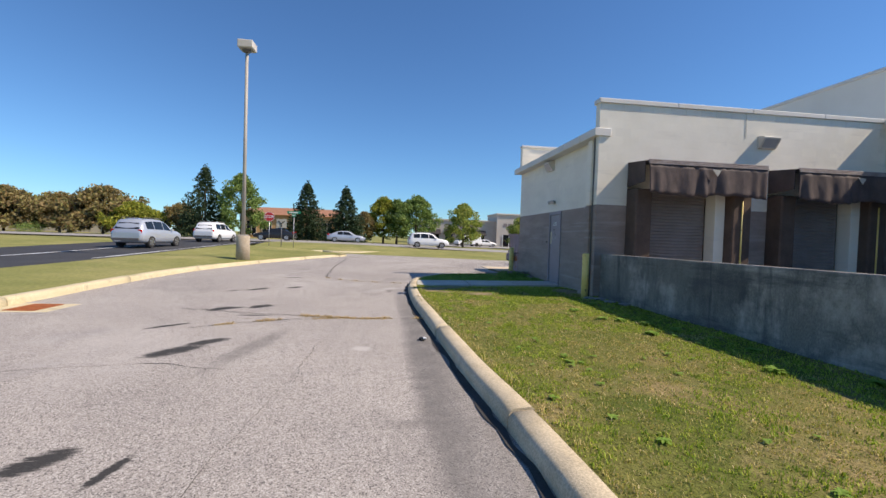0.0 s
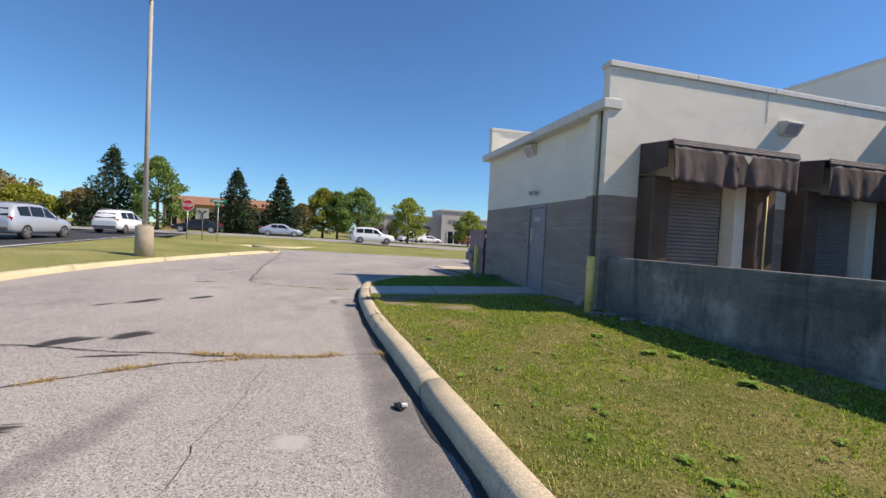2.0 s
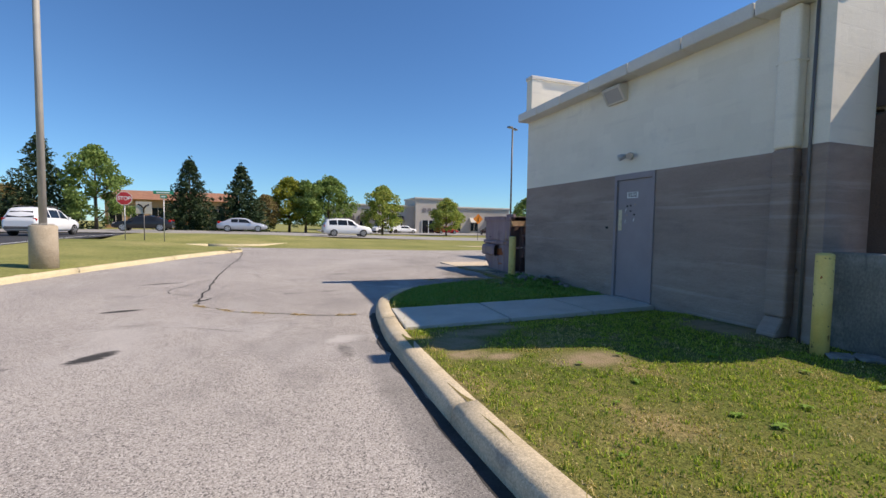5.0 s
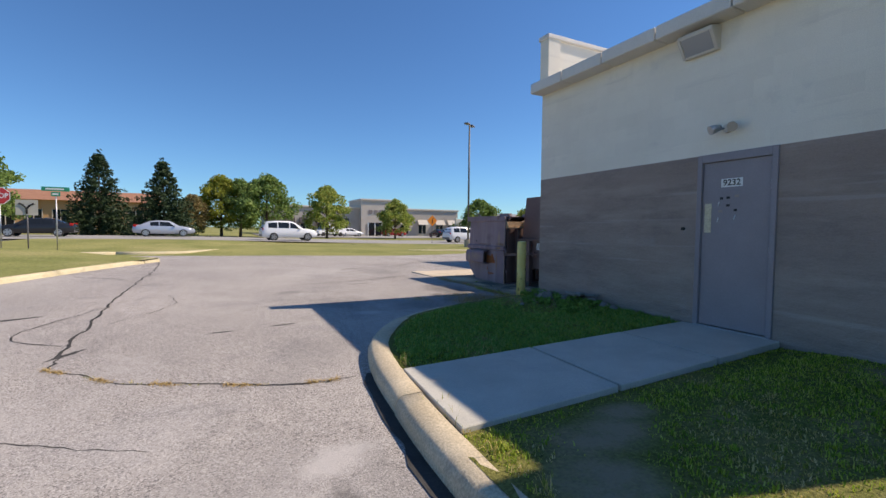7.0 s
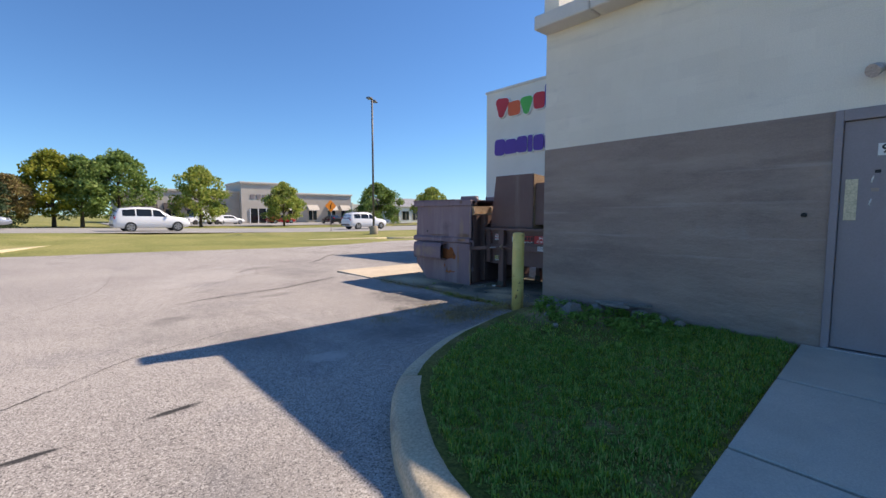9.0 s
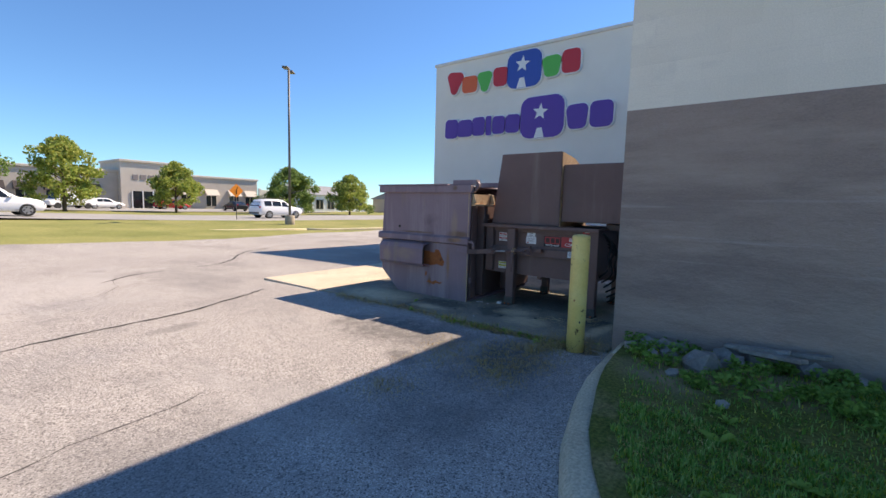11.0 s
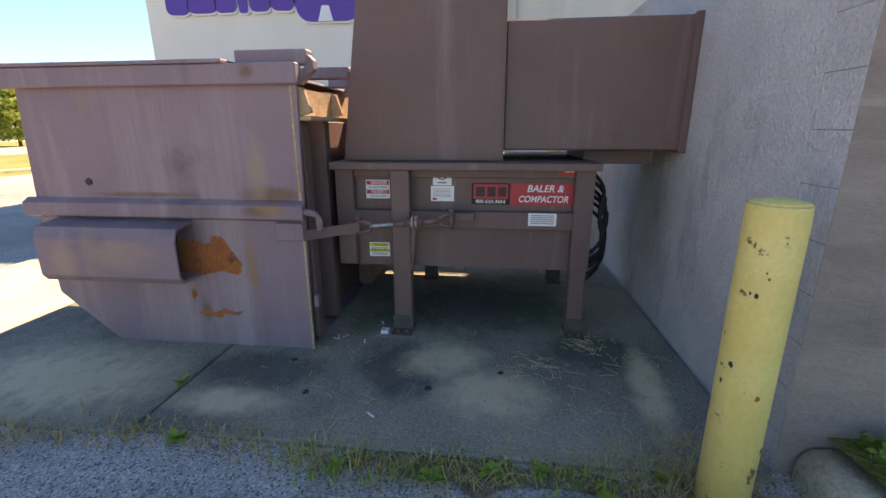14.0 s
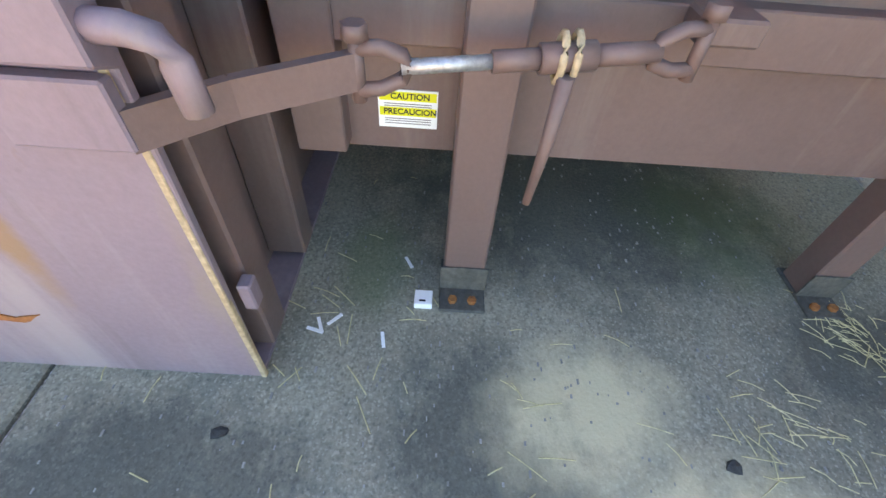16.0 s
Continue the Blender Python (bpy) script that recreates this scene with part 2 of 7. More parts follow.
layer(LOWWALL, (0.06, 0.06, 0.062), noise_mask(0.9, 0.52, 0.66, (0.35, 0.35, 2.2), 7, 0.7, (3, 3, 3)), 0.85)
coarse(LOWWALL, 6, 0.4, 0.02)
layer(LOWWALL, (0.07, 0.07, 0.07), noise_mask(2.4, 0.56, 0.72, (1, 1, 0.22), 6), 0.7)
GRASS = surf("lawn", (0.10, 0.125, 0.026), (0.19, 0.175, 0.055), 0.9, 45, 0.95, 0.6, c=(0.28, 0.215, 0.10), cscale=1.1, cut=0.52, soft=0.16, speck=0.45, bdist=0.03, spec=0.1)
FAR_GRASS = surf("dry_lawn", (0.19, 0.205, 0.065), (0.30, 0.285, 0.105), 0.25, 12, 0.95, 0.4, c=(0.36, 0.32, 0.14), cscale=0.18, cut=0.52, soft=0.2, speck=0.25, spec=0.1)
EARTH = surf("bare_earth", (0.15, 0.11, 0.075), (0.23, 0.18, 0.125), 9.0, 60, 0.95, 0.6, c=(0.09, 0.065, 0.045), cscale=6, cut=0.54, soft=0.1)
layer(GRASS, (0.34, 0.255, 0.165), blob_mask([(1.55, 11.5, 0.45, 0.4, 20), (1.95, 11.9, 0.6, 0.3, 10), (1.5, 11.1, 0.3, 0.2, 0), (2.6, 10.6, 0.6, 0.3, 0), (1.8, 10.95, 0.3, 0.15, 0), (2.35, 12.1, 0.4, 0.2, 0), (5.0, 11.2, 0.5, 0.9, 0), (4.9, 15.6, 0.6, 0.9, 0), (4.6, 16.1, 0.6, 0.5, 0)], streak=6.0, ratio=0.8, lo=0.14, hi=0.52), 0.85)
# darker under the compactor and in ovals before it
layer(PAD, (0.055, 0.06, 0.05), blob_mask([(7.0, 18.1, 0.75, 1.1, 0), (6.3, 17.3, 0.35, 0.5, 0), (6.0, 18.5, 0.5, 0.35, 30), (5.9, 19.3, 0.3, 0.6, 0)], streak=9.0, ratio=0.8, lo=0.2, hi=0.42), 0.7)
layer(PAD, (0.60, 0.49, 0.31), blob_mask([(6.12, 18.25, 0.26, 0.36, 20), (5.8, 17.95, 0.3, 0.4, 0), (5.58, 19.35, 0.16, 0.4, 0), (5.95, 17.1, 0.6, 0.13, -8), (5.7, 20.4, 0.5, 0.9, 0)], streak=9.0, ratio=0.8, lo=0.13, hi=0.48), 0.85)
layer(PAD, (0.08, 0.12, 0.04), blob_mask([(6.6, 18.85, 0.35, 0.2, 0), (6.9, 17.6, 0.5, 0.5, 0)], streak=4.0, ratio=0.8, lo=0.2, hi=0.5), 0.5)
CREAM = surf("cream_block_paint", (0.76, 0.71, 0.60), (0.82, 0.77, 0.66), 0.9, 90, 0.85, 0.25, c=(0.62, 0.585, 0.52), cscale=1.3, cut=0.60, soft=0.2, speck=0.06)
GREY = surf("grey_brown_block_paint", (0.288, 0.220, 0.186), (0.34, 0.264, 0.223), 0.7, 90, 0.8, 0.3, c=(0.22, 0.175, 0.155), cscale=1.6, cut=0.55, soft=0.2, speck=0.10, stretch=(0.6, 0.6, 1.6))
layer(GREY, (0.43, 0.345, 0.285), noise_mask(1.5, 0.47, 0.68, (0.30, 0.30, 2.0), 7, 0.68), 0.7)
layer(GREY, (0.19, 0.15, 0.135), noise_mask(1.1, 0.50, 0.70, (0.5, 0.5, 2.6), 7, 0.7, (6, 3, 2)), 0.55)
layer(GREY, (0.50, 0.44, 0.40), noise_mask(1.4, 0.60, 0.67, (0.14, 0.14, 5.0), 6, 0.6, (1, 8, 4)), 0.3)
layer(GREY, (0.42, 0.39, 0.37), noise_mask(3.0, 0.62, 0.74, (0.5, 0.5, 0.7), 7, 0.7, (4, 4, 1)), 0.35)
layer(CREAM, (0.50, 0.47, 0.42), noise_mask(1.8, 0.58, 0.76, (0.35, 0.35, 3.0), 6, 0.65, (2, 5, 3)), 0.4)


def per_block(m, spread):
    N, L, bs = nodes_of(m)
    old = bs.inputs["Base Color"].links[0].from_socket
    oi = N.new("ShaderNodeObjectInfo")
    r = N.new("ShaderNodeMapRange")
    r.inputs[3].default_value, r.inputs[4].default_value = 1 - spread, 1 + spread
    L.new(oi.outputs["Random"], r.inputs[0])
    mul = N.new("ShaderNodeMixRGB")
    mul.blend_type = "MULTIPLY"
    mul.inputs[0].default_value = 1.0
    L.new(old, mul.inputs[1])
    L.new(r.outputs[0], mul.inputs[2])
    L.new(mul.outputs[0], bs.inputs["Base Color"])


# north wall: worn paint, lightened further to hold sky and lot bounce light
GREY_WORN_LIT = surf("worn_lit_grey_paint", (0.46, 0.415, 0.38), (0.60, 0.55, 0.505), 1.4, 60, 0.85, 0.6, c=(0.56, 0.52, 0.48), cscale=2.2, cut=0.54, soft=0.14, speck=0.14, bdist=0.02)
layer(GREY_WORN_LIT, (0.14, 0.13, 0.12), noise_mask(2.2, 0.58, 0.74, (1, 1, 0.35), 7, 0.7, (1, 2, 3)), 0.6)
per_block(GREY_WORN_LIT, 0.02)
coarse(GREY_WORN_LIT, 7, 0.55, 0.04)
coarse(GREY, 11, 0.55, 0.03, (1, 1, 1.8))
coarse(CREAM, 8, 0.14, 0.015, (1, 1, 1.8))
per_block(GREY, 0.02)
per_block(CREAM, 0.03)
STORE = surf("store_stucco", (0.72, 0.69, 0.62), (0.78, 0.75, 0.68), 0.5, 80, 0.9, 0.25, speck=0.05)
COPING = surf("coping_metal", (0.62, 0.60, 0.55), (0.68, 0.65, 0.60), 1.5, 60, 0.6, 0.05, speck=0.05)
DOORPAINT = surf("grey_violet_door_paint", (0.265, 0.232, 0.245), (0.295, 0.26, 0.275), 2.0, 60, 0.5, 0.05, speck=0.05)
DARKFRAME = surf("dark_seal", (0.03, 0.025, 0.025), (0.05, 0.04, 0.04), 3, 60, 0.8, 0.2)
AWNING = surf("brown_awning_cloth", (0.055, 0.038, 0.036), (0.085, 0.060, 0.056), 3, 120, 0.75, 0.25, c=(0.16, 0.13, 0.125), cscale=2.5, cut=0.62, soft=0.15)
RUBBER_BROWN = surf("dock_seal_foam", (0.085, 0.055, 0.042), (0.12, 0.08, 0.06), 3, 60, 0.85, 0.2)
ROLLER = surf("roller_door_metal", (0.205, 0.178, 0.170), (0.25, 0.22, 0.21), 2, 60, 0.55, 0.1, speck=0.06)
YELLOW = surf("yellow_post_paint", (0.74, 0.56, 0.16), (0.80, 0.64, 0.23), 3, 60, 0.55, 0.15, c=(0.16, 0.09, 0.03), cscale=11, cut=0.63, soft=0.03, speck=0.06)
PURPLE = surf("faded_purple_paint", (0.205, 0.140, 0.160), (0.25, 0.175, 0.195), 1.2, 70, 0.6, 0.08, c=(0.155, 0.10, 0.115), cscale=1.5, cut=0.58, soft=0.15, speck=0.06)
layer(PURPLE, (0.38, 0.30, 0.29), noise_mask(4.5, 0.50, 0.70, (1, 1, 0.07), 6, 0.65, (3, 1, 0)), 0.55)
layer(PURPLE, (0.13, 0.09, 0.085), noise_mask(6.0, 0.60, 0.72, (1, 1, 0.06), 6, 0.65, (8, 3, 0)), 0.5)
layer(PURPLE, (0.23, 0.10, 0.035), noise_mask(2.6, 0.68, 0.76, (1, 1, 0.45), 8, 0.7, (0, 7, 0)), 0.8)
layer(PURPLE, (0.30, 0.22, 0.13), noise_mask(3.2, 0.62, 0.78, (1, 1, 0.25), 6, 0.6, (0, 2, 0)), 0.6)
layer(PURPLE, (0.16, 0.085, 0.04), blob_mask([(19.28, 0.555, 0.26, 0.07, 0), (20.1, 0.545, 0.45, 0.025, 0), (19.36, 0.46, 0.12, 0.05, 0), (19.32, 1.23, 0.07, 0.06, 0), (19.8, -0.2, 0.05, 0.14, 0)], "yz", 6.0, 0.6, 0.16, 0.5), 0.85)
layer(PURPLE, (0.30, 0.15, 0.06), blob_mask([(19.26, 0.47, 0.14, 0.06, 0), (20.82, 0.08, 0.035, 0.2, 0), (19.45, 0.1, 0.05, 0.35, 0)], "yz", 6.0, 0.6, 0.2, 0.5), 0.75)
layer(PURPLE, (0.36, 0.25, 0.16), blob_mask([(20.15, 0.2, 0.32, 0.14, 0), (20.55, 0.16, 0.15, 0.16, 0), (19.35, 0.7, 0.1, 0.3, 0)], "yz", 4.0, 0.8, 0.2, 0.55), 0.65)
BROWN = surf("brown_machine_paint", (0.142, 0.080, 0.070), (0.175, 0.102, 0.090), 1.0, 70, 0.55, 0.08, c=(0.135, 0.086, 0.077), cscale=1.5, cut=0.6, soft=0.15, speck=0.06)
layer(BROWN, (0.26, 0.20, 0.175), noise_mask(5.0, 0.56, 0.72, (1, 1, 0.08), 6, 0.65, (2, 6, 0)), 0.5)
layer(BROWN, (0.085, 0.05, 0.04), noise_mask(3.0, 0.58, 0.74, (1, 1, 0.3), 7, 0.7, (7, 1, 0)), 0.55)
layer(BROWN, (0.24, 0.13, 0.05), noise_mask(3.5, 0.70, 0.80, (1, 1, 0.5), 8, 0.7, (5, 2, 0)), 0.6)
RUST = surf("orange_rust", (0.33, 0.09, 0.025), (0.40, 0.125, 0.035), 6, 80, 0.9, 0.4, c=(0.14, 0.05, 0.025), cscale=8, cut=0.58, soft=0.1)
RUSTY_TAN = surf("rust_stained_steel", (0.40, 0.27, 0.16), (0.48, 0.34, 0.21), 4, 80, 0.8, 0.3, c=(0.26, 0.11, 0.04), cscale=5, cut=0.56, soft=0.15)
POLE = surf("pole_bronze", (0.36, 0.33, 0.29), (0.42, 0.39, 0.34), 2, 40, 0.6, 0.05, speck=0.06)
POLE_DARK = surf("dark_pole", (0.10, 0.095, 0.09), (0.13, 0.12, 0.115), 2, 40, 0.5, 0.05, speck=0.06)
BASE_CONC = surf("pole_base_concrete", (0.36, 0.30, 0.22), (0.44, 0.37, 0.28), 3, 50, 0.9, 0.3)
LENS = plain("lamp_lens", (0.34, 0.34, 0.34), 0.12)
LAMPBOX = surf("lamp_housing", (0.54, 0.50, 0.43), (0.60, 0.56, 0.49), 5, 60, 0.5, 0.05, speck=0.05)
WHITE = surf("white_enamel", (0.74, 0.74, 0.72), (0.80, 0.80, 0.78), 3, 60, 0.5, 0.03, speck=0.03)
RED = surf("red_sheeting", (0.50, 0.03, 0.035), (0.56, 0.04, 0.045), 3, 60, 0.45, 0.02, speck=0.03)
BLACK = plain("black_print", (0.012, 0.012, 0.012), 0.6)
YLABEL = plain("yellow_label", (0.75, 0.68, 0.03), 0.5)
GREENSIGN = plain("green_sheeting", (0.01, 0.25, 0.14), 0.4)
ORANGE = plain("orange_sheeting", (0.80, 0.25, 0.02), 0.4)
STEEL = surf("galvanised_steel", (0.42, 0.42, 0.42), (0.5, 0.5, 0.5), 6, 80, 0.45, 0.1, metal=0.7)
GLASS = plain("dark_window_glass", (0.015, 0.018, 0.02), 0.08)
TYRE = surf("tyre_rubber", (0.018, 0.018, 0.018), (0.03, 0.03, 0.03), 8, 90, 0.85, 0.2)
RIM = plain("alloy_rim", (0.45, 0.45, 0.46), 0.3, 0.8)
SILVER = plain("silver_car_paint", (0.50, 0.54, 0.60), 0.25, 0.35)
CARWHITE = plain("white_car_paint", (0.80, 0.81, 0.82), 0.22)
CARBLACK = plain("dark_car_paint", (0.02, 0.022, 0.025), 0.2)
CARRED = plain("red_car_paint", (0.45, 0.02, 0.03), 0.25)
TAILRED = plain("tail_lamp", (0.45, 0.01, 0.01), 0.2)
BARK = surf("bark", (0.09, 0.065, 0.045), (0.14, 0.105, 0.075), 6, 50, 0.95, 0.5, stretch=(1, 1, 0.3))
STONE = surf("broken_concrete", (0.17, 0.165, 0.15), (0.30, 0.29, 0.265), 7, 60, 0.9, 0.4, speck=0.15)
STRAW = surf("dry_straw", (0.48, 0.38, 0.19), (0.60, 0.50, 0.28), 5, 80, 0.9, 0.2)
CRACK = surf("crack_filler", (0.035, 0.033, 0.03), (0.06, 0.055, 0.05), 3, 60, 0.95, 0.4)
PAINTLINE = surf("worn_white_paint", (0.60, 0.59, 0.56), (0.45, 0.44, 0.42), 3, 60, 0.8, 0.2)


def island_leaf(name, cols, rough=0.6, trans=0.25):
    """Foliage whose pieces differ in tone one from the other."""
    m = bpy.data.materials.new(name)
    m.use_nodes = True
    N, L, bs = nodes_of(m)
    g = N.new("ShaderNodeNewGeometry")
    ramp = N.new("ShaderNodeValToRGB")
    ramp.color_ramp.interpolation = "LINEAR"
    els = ramp.color_ramp.elements
    els[0].position, els[1].position = 0.0, 1.0
    els[0].color, els[1].color = (*cols[0], 1), (*cols[-1], 1)
    for i, c in enumerate(cols[1:-1], 1):
        e = els.new(i / (len(cols) - 1))
        e.color = (*c, 1)
    L.new(g.outputs["Random Per Island"], ramp.inputs[0])
    L.new(ramp.outputs[0], bs.inputs["Base Color"])
    bs.inputs["Roughness"].default_value = rough
    bs.inputs["Specular IOR Level"].default_value = 0.2
    if trans:
        tr = N.new("ShaderNodeBsdfTranslucent")
        L.new(ramp.outputs[0], tr.inputs[0])
        ms = N.new("ShaderNodeMixShader")
        ms.inputs[0].default_value = trans
        L.new(bs.outputs[0], ms.inputs[1])
        L.new(tr.outputs[0], ms.inputs[2])
        L.new(ms.outputs[0], N["Material Output"].inputs[0])
    return m


LEAF_MAPLE = island_leaf("maple_leaves", [(0.19, 0.26, 0.06), (0.28, 0.36, 0.08), (0.40, 0.45, 0.11), (0.52, 0.50, 0.15)], trans=0.4)
LEAF_MAPLE_DARK = island_leaf("deep_green_leaves", [(0.12, 0.19, 0.05), (0.17, 0.26, 0.07), (0.23, 0.32, 0.09), (0.30, 0.38, 0.11)], trans=0.35)
LEAF_GOLD = island_leaf("yellow_green_leaves", [(0.20, 0.24, 0.035), (0.30, 0.32, 0.05), (0.40, 0.38, 0.06)], trans=0.4)
LEAF_BROWN = island_leaf("brown_autumn_leaves", [(0.22, 0.16, 0.07), (0.30, 0.22, 0.10), (0.34, 0.28, 0.12), (0.25, 0.25, 0.08)], trans=0.35)
LEAF_SPRUCE = island_leaf("spruce_needles", [(0.022, 0.042, 0.018), (0.038, 0.066, 0.028), (0.062, 0.09, 0.04)], trans=0.12)
BLADE = island_leaf("grass_blades", [(0.12, 0.17, 0.025), (0.30, 0.35, 0.05), (0.48, 0.42, 0.11), (0.66, 0.52, 0.21), (0.86, 0.70, 0.38)], trans=0.35)
BLADE_LUSH = island_leaf("lush_blades", [(0.10, 0.18, 0.016), (0.25, 0.38, 0.03), (0.44, 0.52, 0.06), (0.66, 0.64, 0.17)], trans=0.35)
LEAF_WEED = island_leaf("rubble_weed_leaves", [(0.10, 0.20, 0.04), (0.17, 0.32, 0.06), (0.27, 0.44, 0.10)], trans=0.35)
CLOVER = island_leaf("clover_blades", [(0.09, 0.22, 0.04), (0.16, 0.35, 0.06), (0.26, 0.46, 0.10), (0.36, 0.48, 0.16)], trans=0.35)
WEED = island_leaf("weed_leaves", [(0.22, 0.36, 0.06), (0.32, 0.48, 0.09), (0.44, 0.58, 0.16)], trans=0.4)


# ---- building helpers ----
def box(bm, x0, x1, y0, y1, z0, z1, bevel=0.0, segs=1):
    vs = [bm.verts.new((x, y, z)) for x in (x0, x1) for y in (y0, y1) for z in (z0, z1)]
    q = [(0, 1, 3, 2), (4, 6, 7, 5), (0, 4, 5, 1), (2, 3, 7, 6), (0, 2, 6, 4), (1, 5, 7, 3)]
    fs = [bm.faces.new([vs[i] for i in f]) for f in q]
    if bevel:
        es = list({e for f in fs for e in f.edges})
        bmesh.ops.bevel(bm, geom=es, offset=bevel, segments=segs, affect="EDGES", profile=0.5)
    return vs


def prism(bm, outline, lo, hi, axis="x", bevel=0.0):
    """An outline of (a, b) pairs pushed along an axis from lo to hi: x: (y, z), y: (x, z), z: (x, y)."""
    put = {"x": lambda a, b, c: (c, a, b), "y": lambda a, b, c: (a, c, b), "z": lambda a, b, c: (a, b, c)}[axis]
    v0 = [bm.verts.new(put(a, b, lo)) for a, b in outline]
    v1 = [bm.verts.new(put(a, b, hi)) for a, b in outline]
    n = len(outline)
    fs = [bm.faces.new(v0), bm.faces.new(v1[::-1])]
    fs += [bm.faces.new((v0[i], v1[i], v1[(i + 1) % n], v0[(i + 1) % n])) for i in range(n)]
    bmesh.ops.recalc_face_normals(bm, faces=fs)
    if bevel:
        bmesh.ops.bevel(bm, geom=list({e for f in fs for e in f.edges}), offset=bevel, segments=1, affect="EDGES", profile=0.5)


def tube(bm, path, radius, sides=10, cap=True):
    """A round bar along a list of points; radius may be a list."""
    pts = [Vector(p) for p in path]
    rad = radius if isinstance(radius, (list, tuple)) else [radius] * len(pts)
    rings = []
    for i, p in enumerate(pts):
        d = (pts[min(i + 1, len(pts) - 1)] - pts[max(i - 1, 0)]).normalized()
        up = Vector((0, 0, 1)) if abs(d.z) < 0.9 else Vector((1, 0, 0))
        u = d.cross(up).normalized()
        v = d.cross(u)
        rings.append([bm.verts.new(p + rad[i] * (math.cos(2 * math.pi * k / sides) * u + math.sin(2 * math.pi * k / sides) * v)) for k in range(sides)])
    for a, b in zip(rings, rings[1:]):
        for k in range(sides):
            f = bm.faces.new((a[k], a[(k + 1) % sides], b[(k + 1) % sides], b[k]))
            f.smooth = True
    if cap:
        bm.faces.new(rings[0][::-1])
        bm.faces.new(rings[-1])


def mesh_of(bm, name, material):
    bmesh.ops.recalc_face_normals(bm, faces=bm.faces[:])
    me = bpy.data.meshes.new(name)
    bm.to_mesh(me)
    bm.free()
    me.materials.append(material)
    return me


def thing(name, base, label, category, group="", kind=""):
    ob = new(name)
    ob.empty_display_size = 0.2
    ob.location = base
    return tagged(ob, label, category, group, kind)


def part(name, bm, material, parent, label=""):
    """Links a bmesh, made in world places, as one mesh under a thing or a part."""
    ob = new(name, mesh_of(bm, name, material))
    ob.parent = parent
    if parent.type == "EMPTY":
        ob.matrix_parent_inverse = Matrix.Translation(-parent.location)
    return tagged(ob, label)


def solid(name, bm, material, label, category, group="", kind=""):
    """A thing, or a piece of the setting, that is one mesh."""
    return tagged(new(name, mesh_of(bm, name, material)), label, category, group, kind)


def bmnew():
    return bmesh.new()


def text_part(words, size, m, material, parent, name="lettering", depth=0.0012, squeeze=1.0, shear=0.0, bold=0.0):
    cu = bpy.data.curves.new("lettering", "FONT")
    cu.body, cu.size, cu.align_x, cu.align_y, cu.extrude, cu.shear = words, size, "CENTER", "CENTER", depth, shear
    cu.offset = bold
    tmp = bpy.data.objects.new("lettering", cu)
    scene.collection.objects.link(tmp)
    me = bpy.data.meshes.new_from_object(tmp.evaluated_get(bpy.context.evaluated_depsgraph_get()))
    bpy.data.objects.remove(tmp)
    me.transform(m @ Matrix.Diagonal((squeeze, 1, 1, 1)))
    me.materials.clear()
    me.materials.append(material)
    ob = new(name, me)
    ob.parent = parent
    if parent.type == "EMPTY":
        ob.matrix_parent_inverse = Matrix.Translation(-parent.location)
    return ob


def smooth(lo, hi, v):
    t = min(1.0, max(0.0, (v - lo) / (hi - lo)))
    return t * t * (3 - 2 * t)


def far_z(x, y):
    return 0.0 - 0.55 * smooth(-10, 22, x)


def lot_z(x, y):
    """Height of the paved lot."""
    return -0.47 - 0.0175 * min(20.0, max(0.0, y - 22)) * smooth(-5, 12, x) + 0.012 * math.sin(0.9 * x + 0.4) * math.sin(0.55 * y)


def lawn_z(x, y):
    """Height of the grass west and north of the lot."""
    kx = float(np.interp(y, [-12, 5, 9, 13, 17, 20.5, 24.3, 27.4, 30.5], [-6.0, -6.25, -6.35, -6.5, -6.4, -5.8, -4.7, -3.7, -2.5]))
    k = smooth(14, 40, y) * smooth(0.2, 5.0, kx - x)
    hump = 0.16 * math.exp(-((x + 6.8) ** 2 + (y - 21) ** 2) / 6.0) * smooth(0.2, 0.9, kx - x)
    return hump + (1 - k) * (lot_z(x, y) + 0.15) + k * (far_z(x, y) + 0.06)


def verge_z(x, y):
    """Height of the grass between the far kerb and the street."""
    ky = float(np.interp(x, [-11, -3, -1.9, -1.2, 0.3, 4, 10, 21.2, 34, 60], [34.9, 35.4, 35.9, 37.2, 39.8, 41.6, 40.1, 36.5, 32.4, 24]))
    k = smooth(0.3, 8.0, y - ky)
    return (1 - k) * (lot_z(x, y) + 0.15) + k * (far_z(x, y) + 0.06)


def bank_z(x, y):
    """Height of the grass between the kerb and the building."""
    flat = smooth(12.0, 12.45, y) * (1 - smooth(13.5, 13.95, y))
    return -0.325 + (0.045 - 0.035 * flat) * smooth(1.2, 5.4, x) - 0.03 * flat + (1 - flat) * 0.012 * math.sin(2.1 * x + y) * math.sin(1.7 * y)


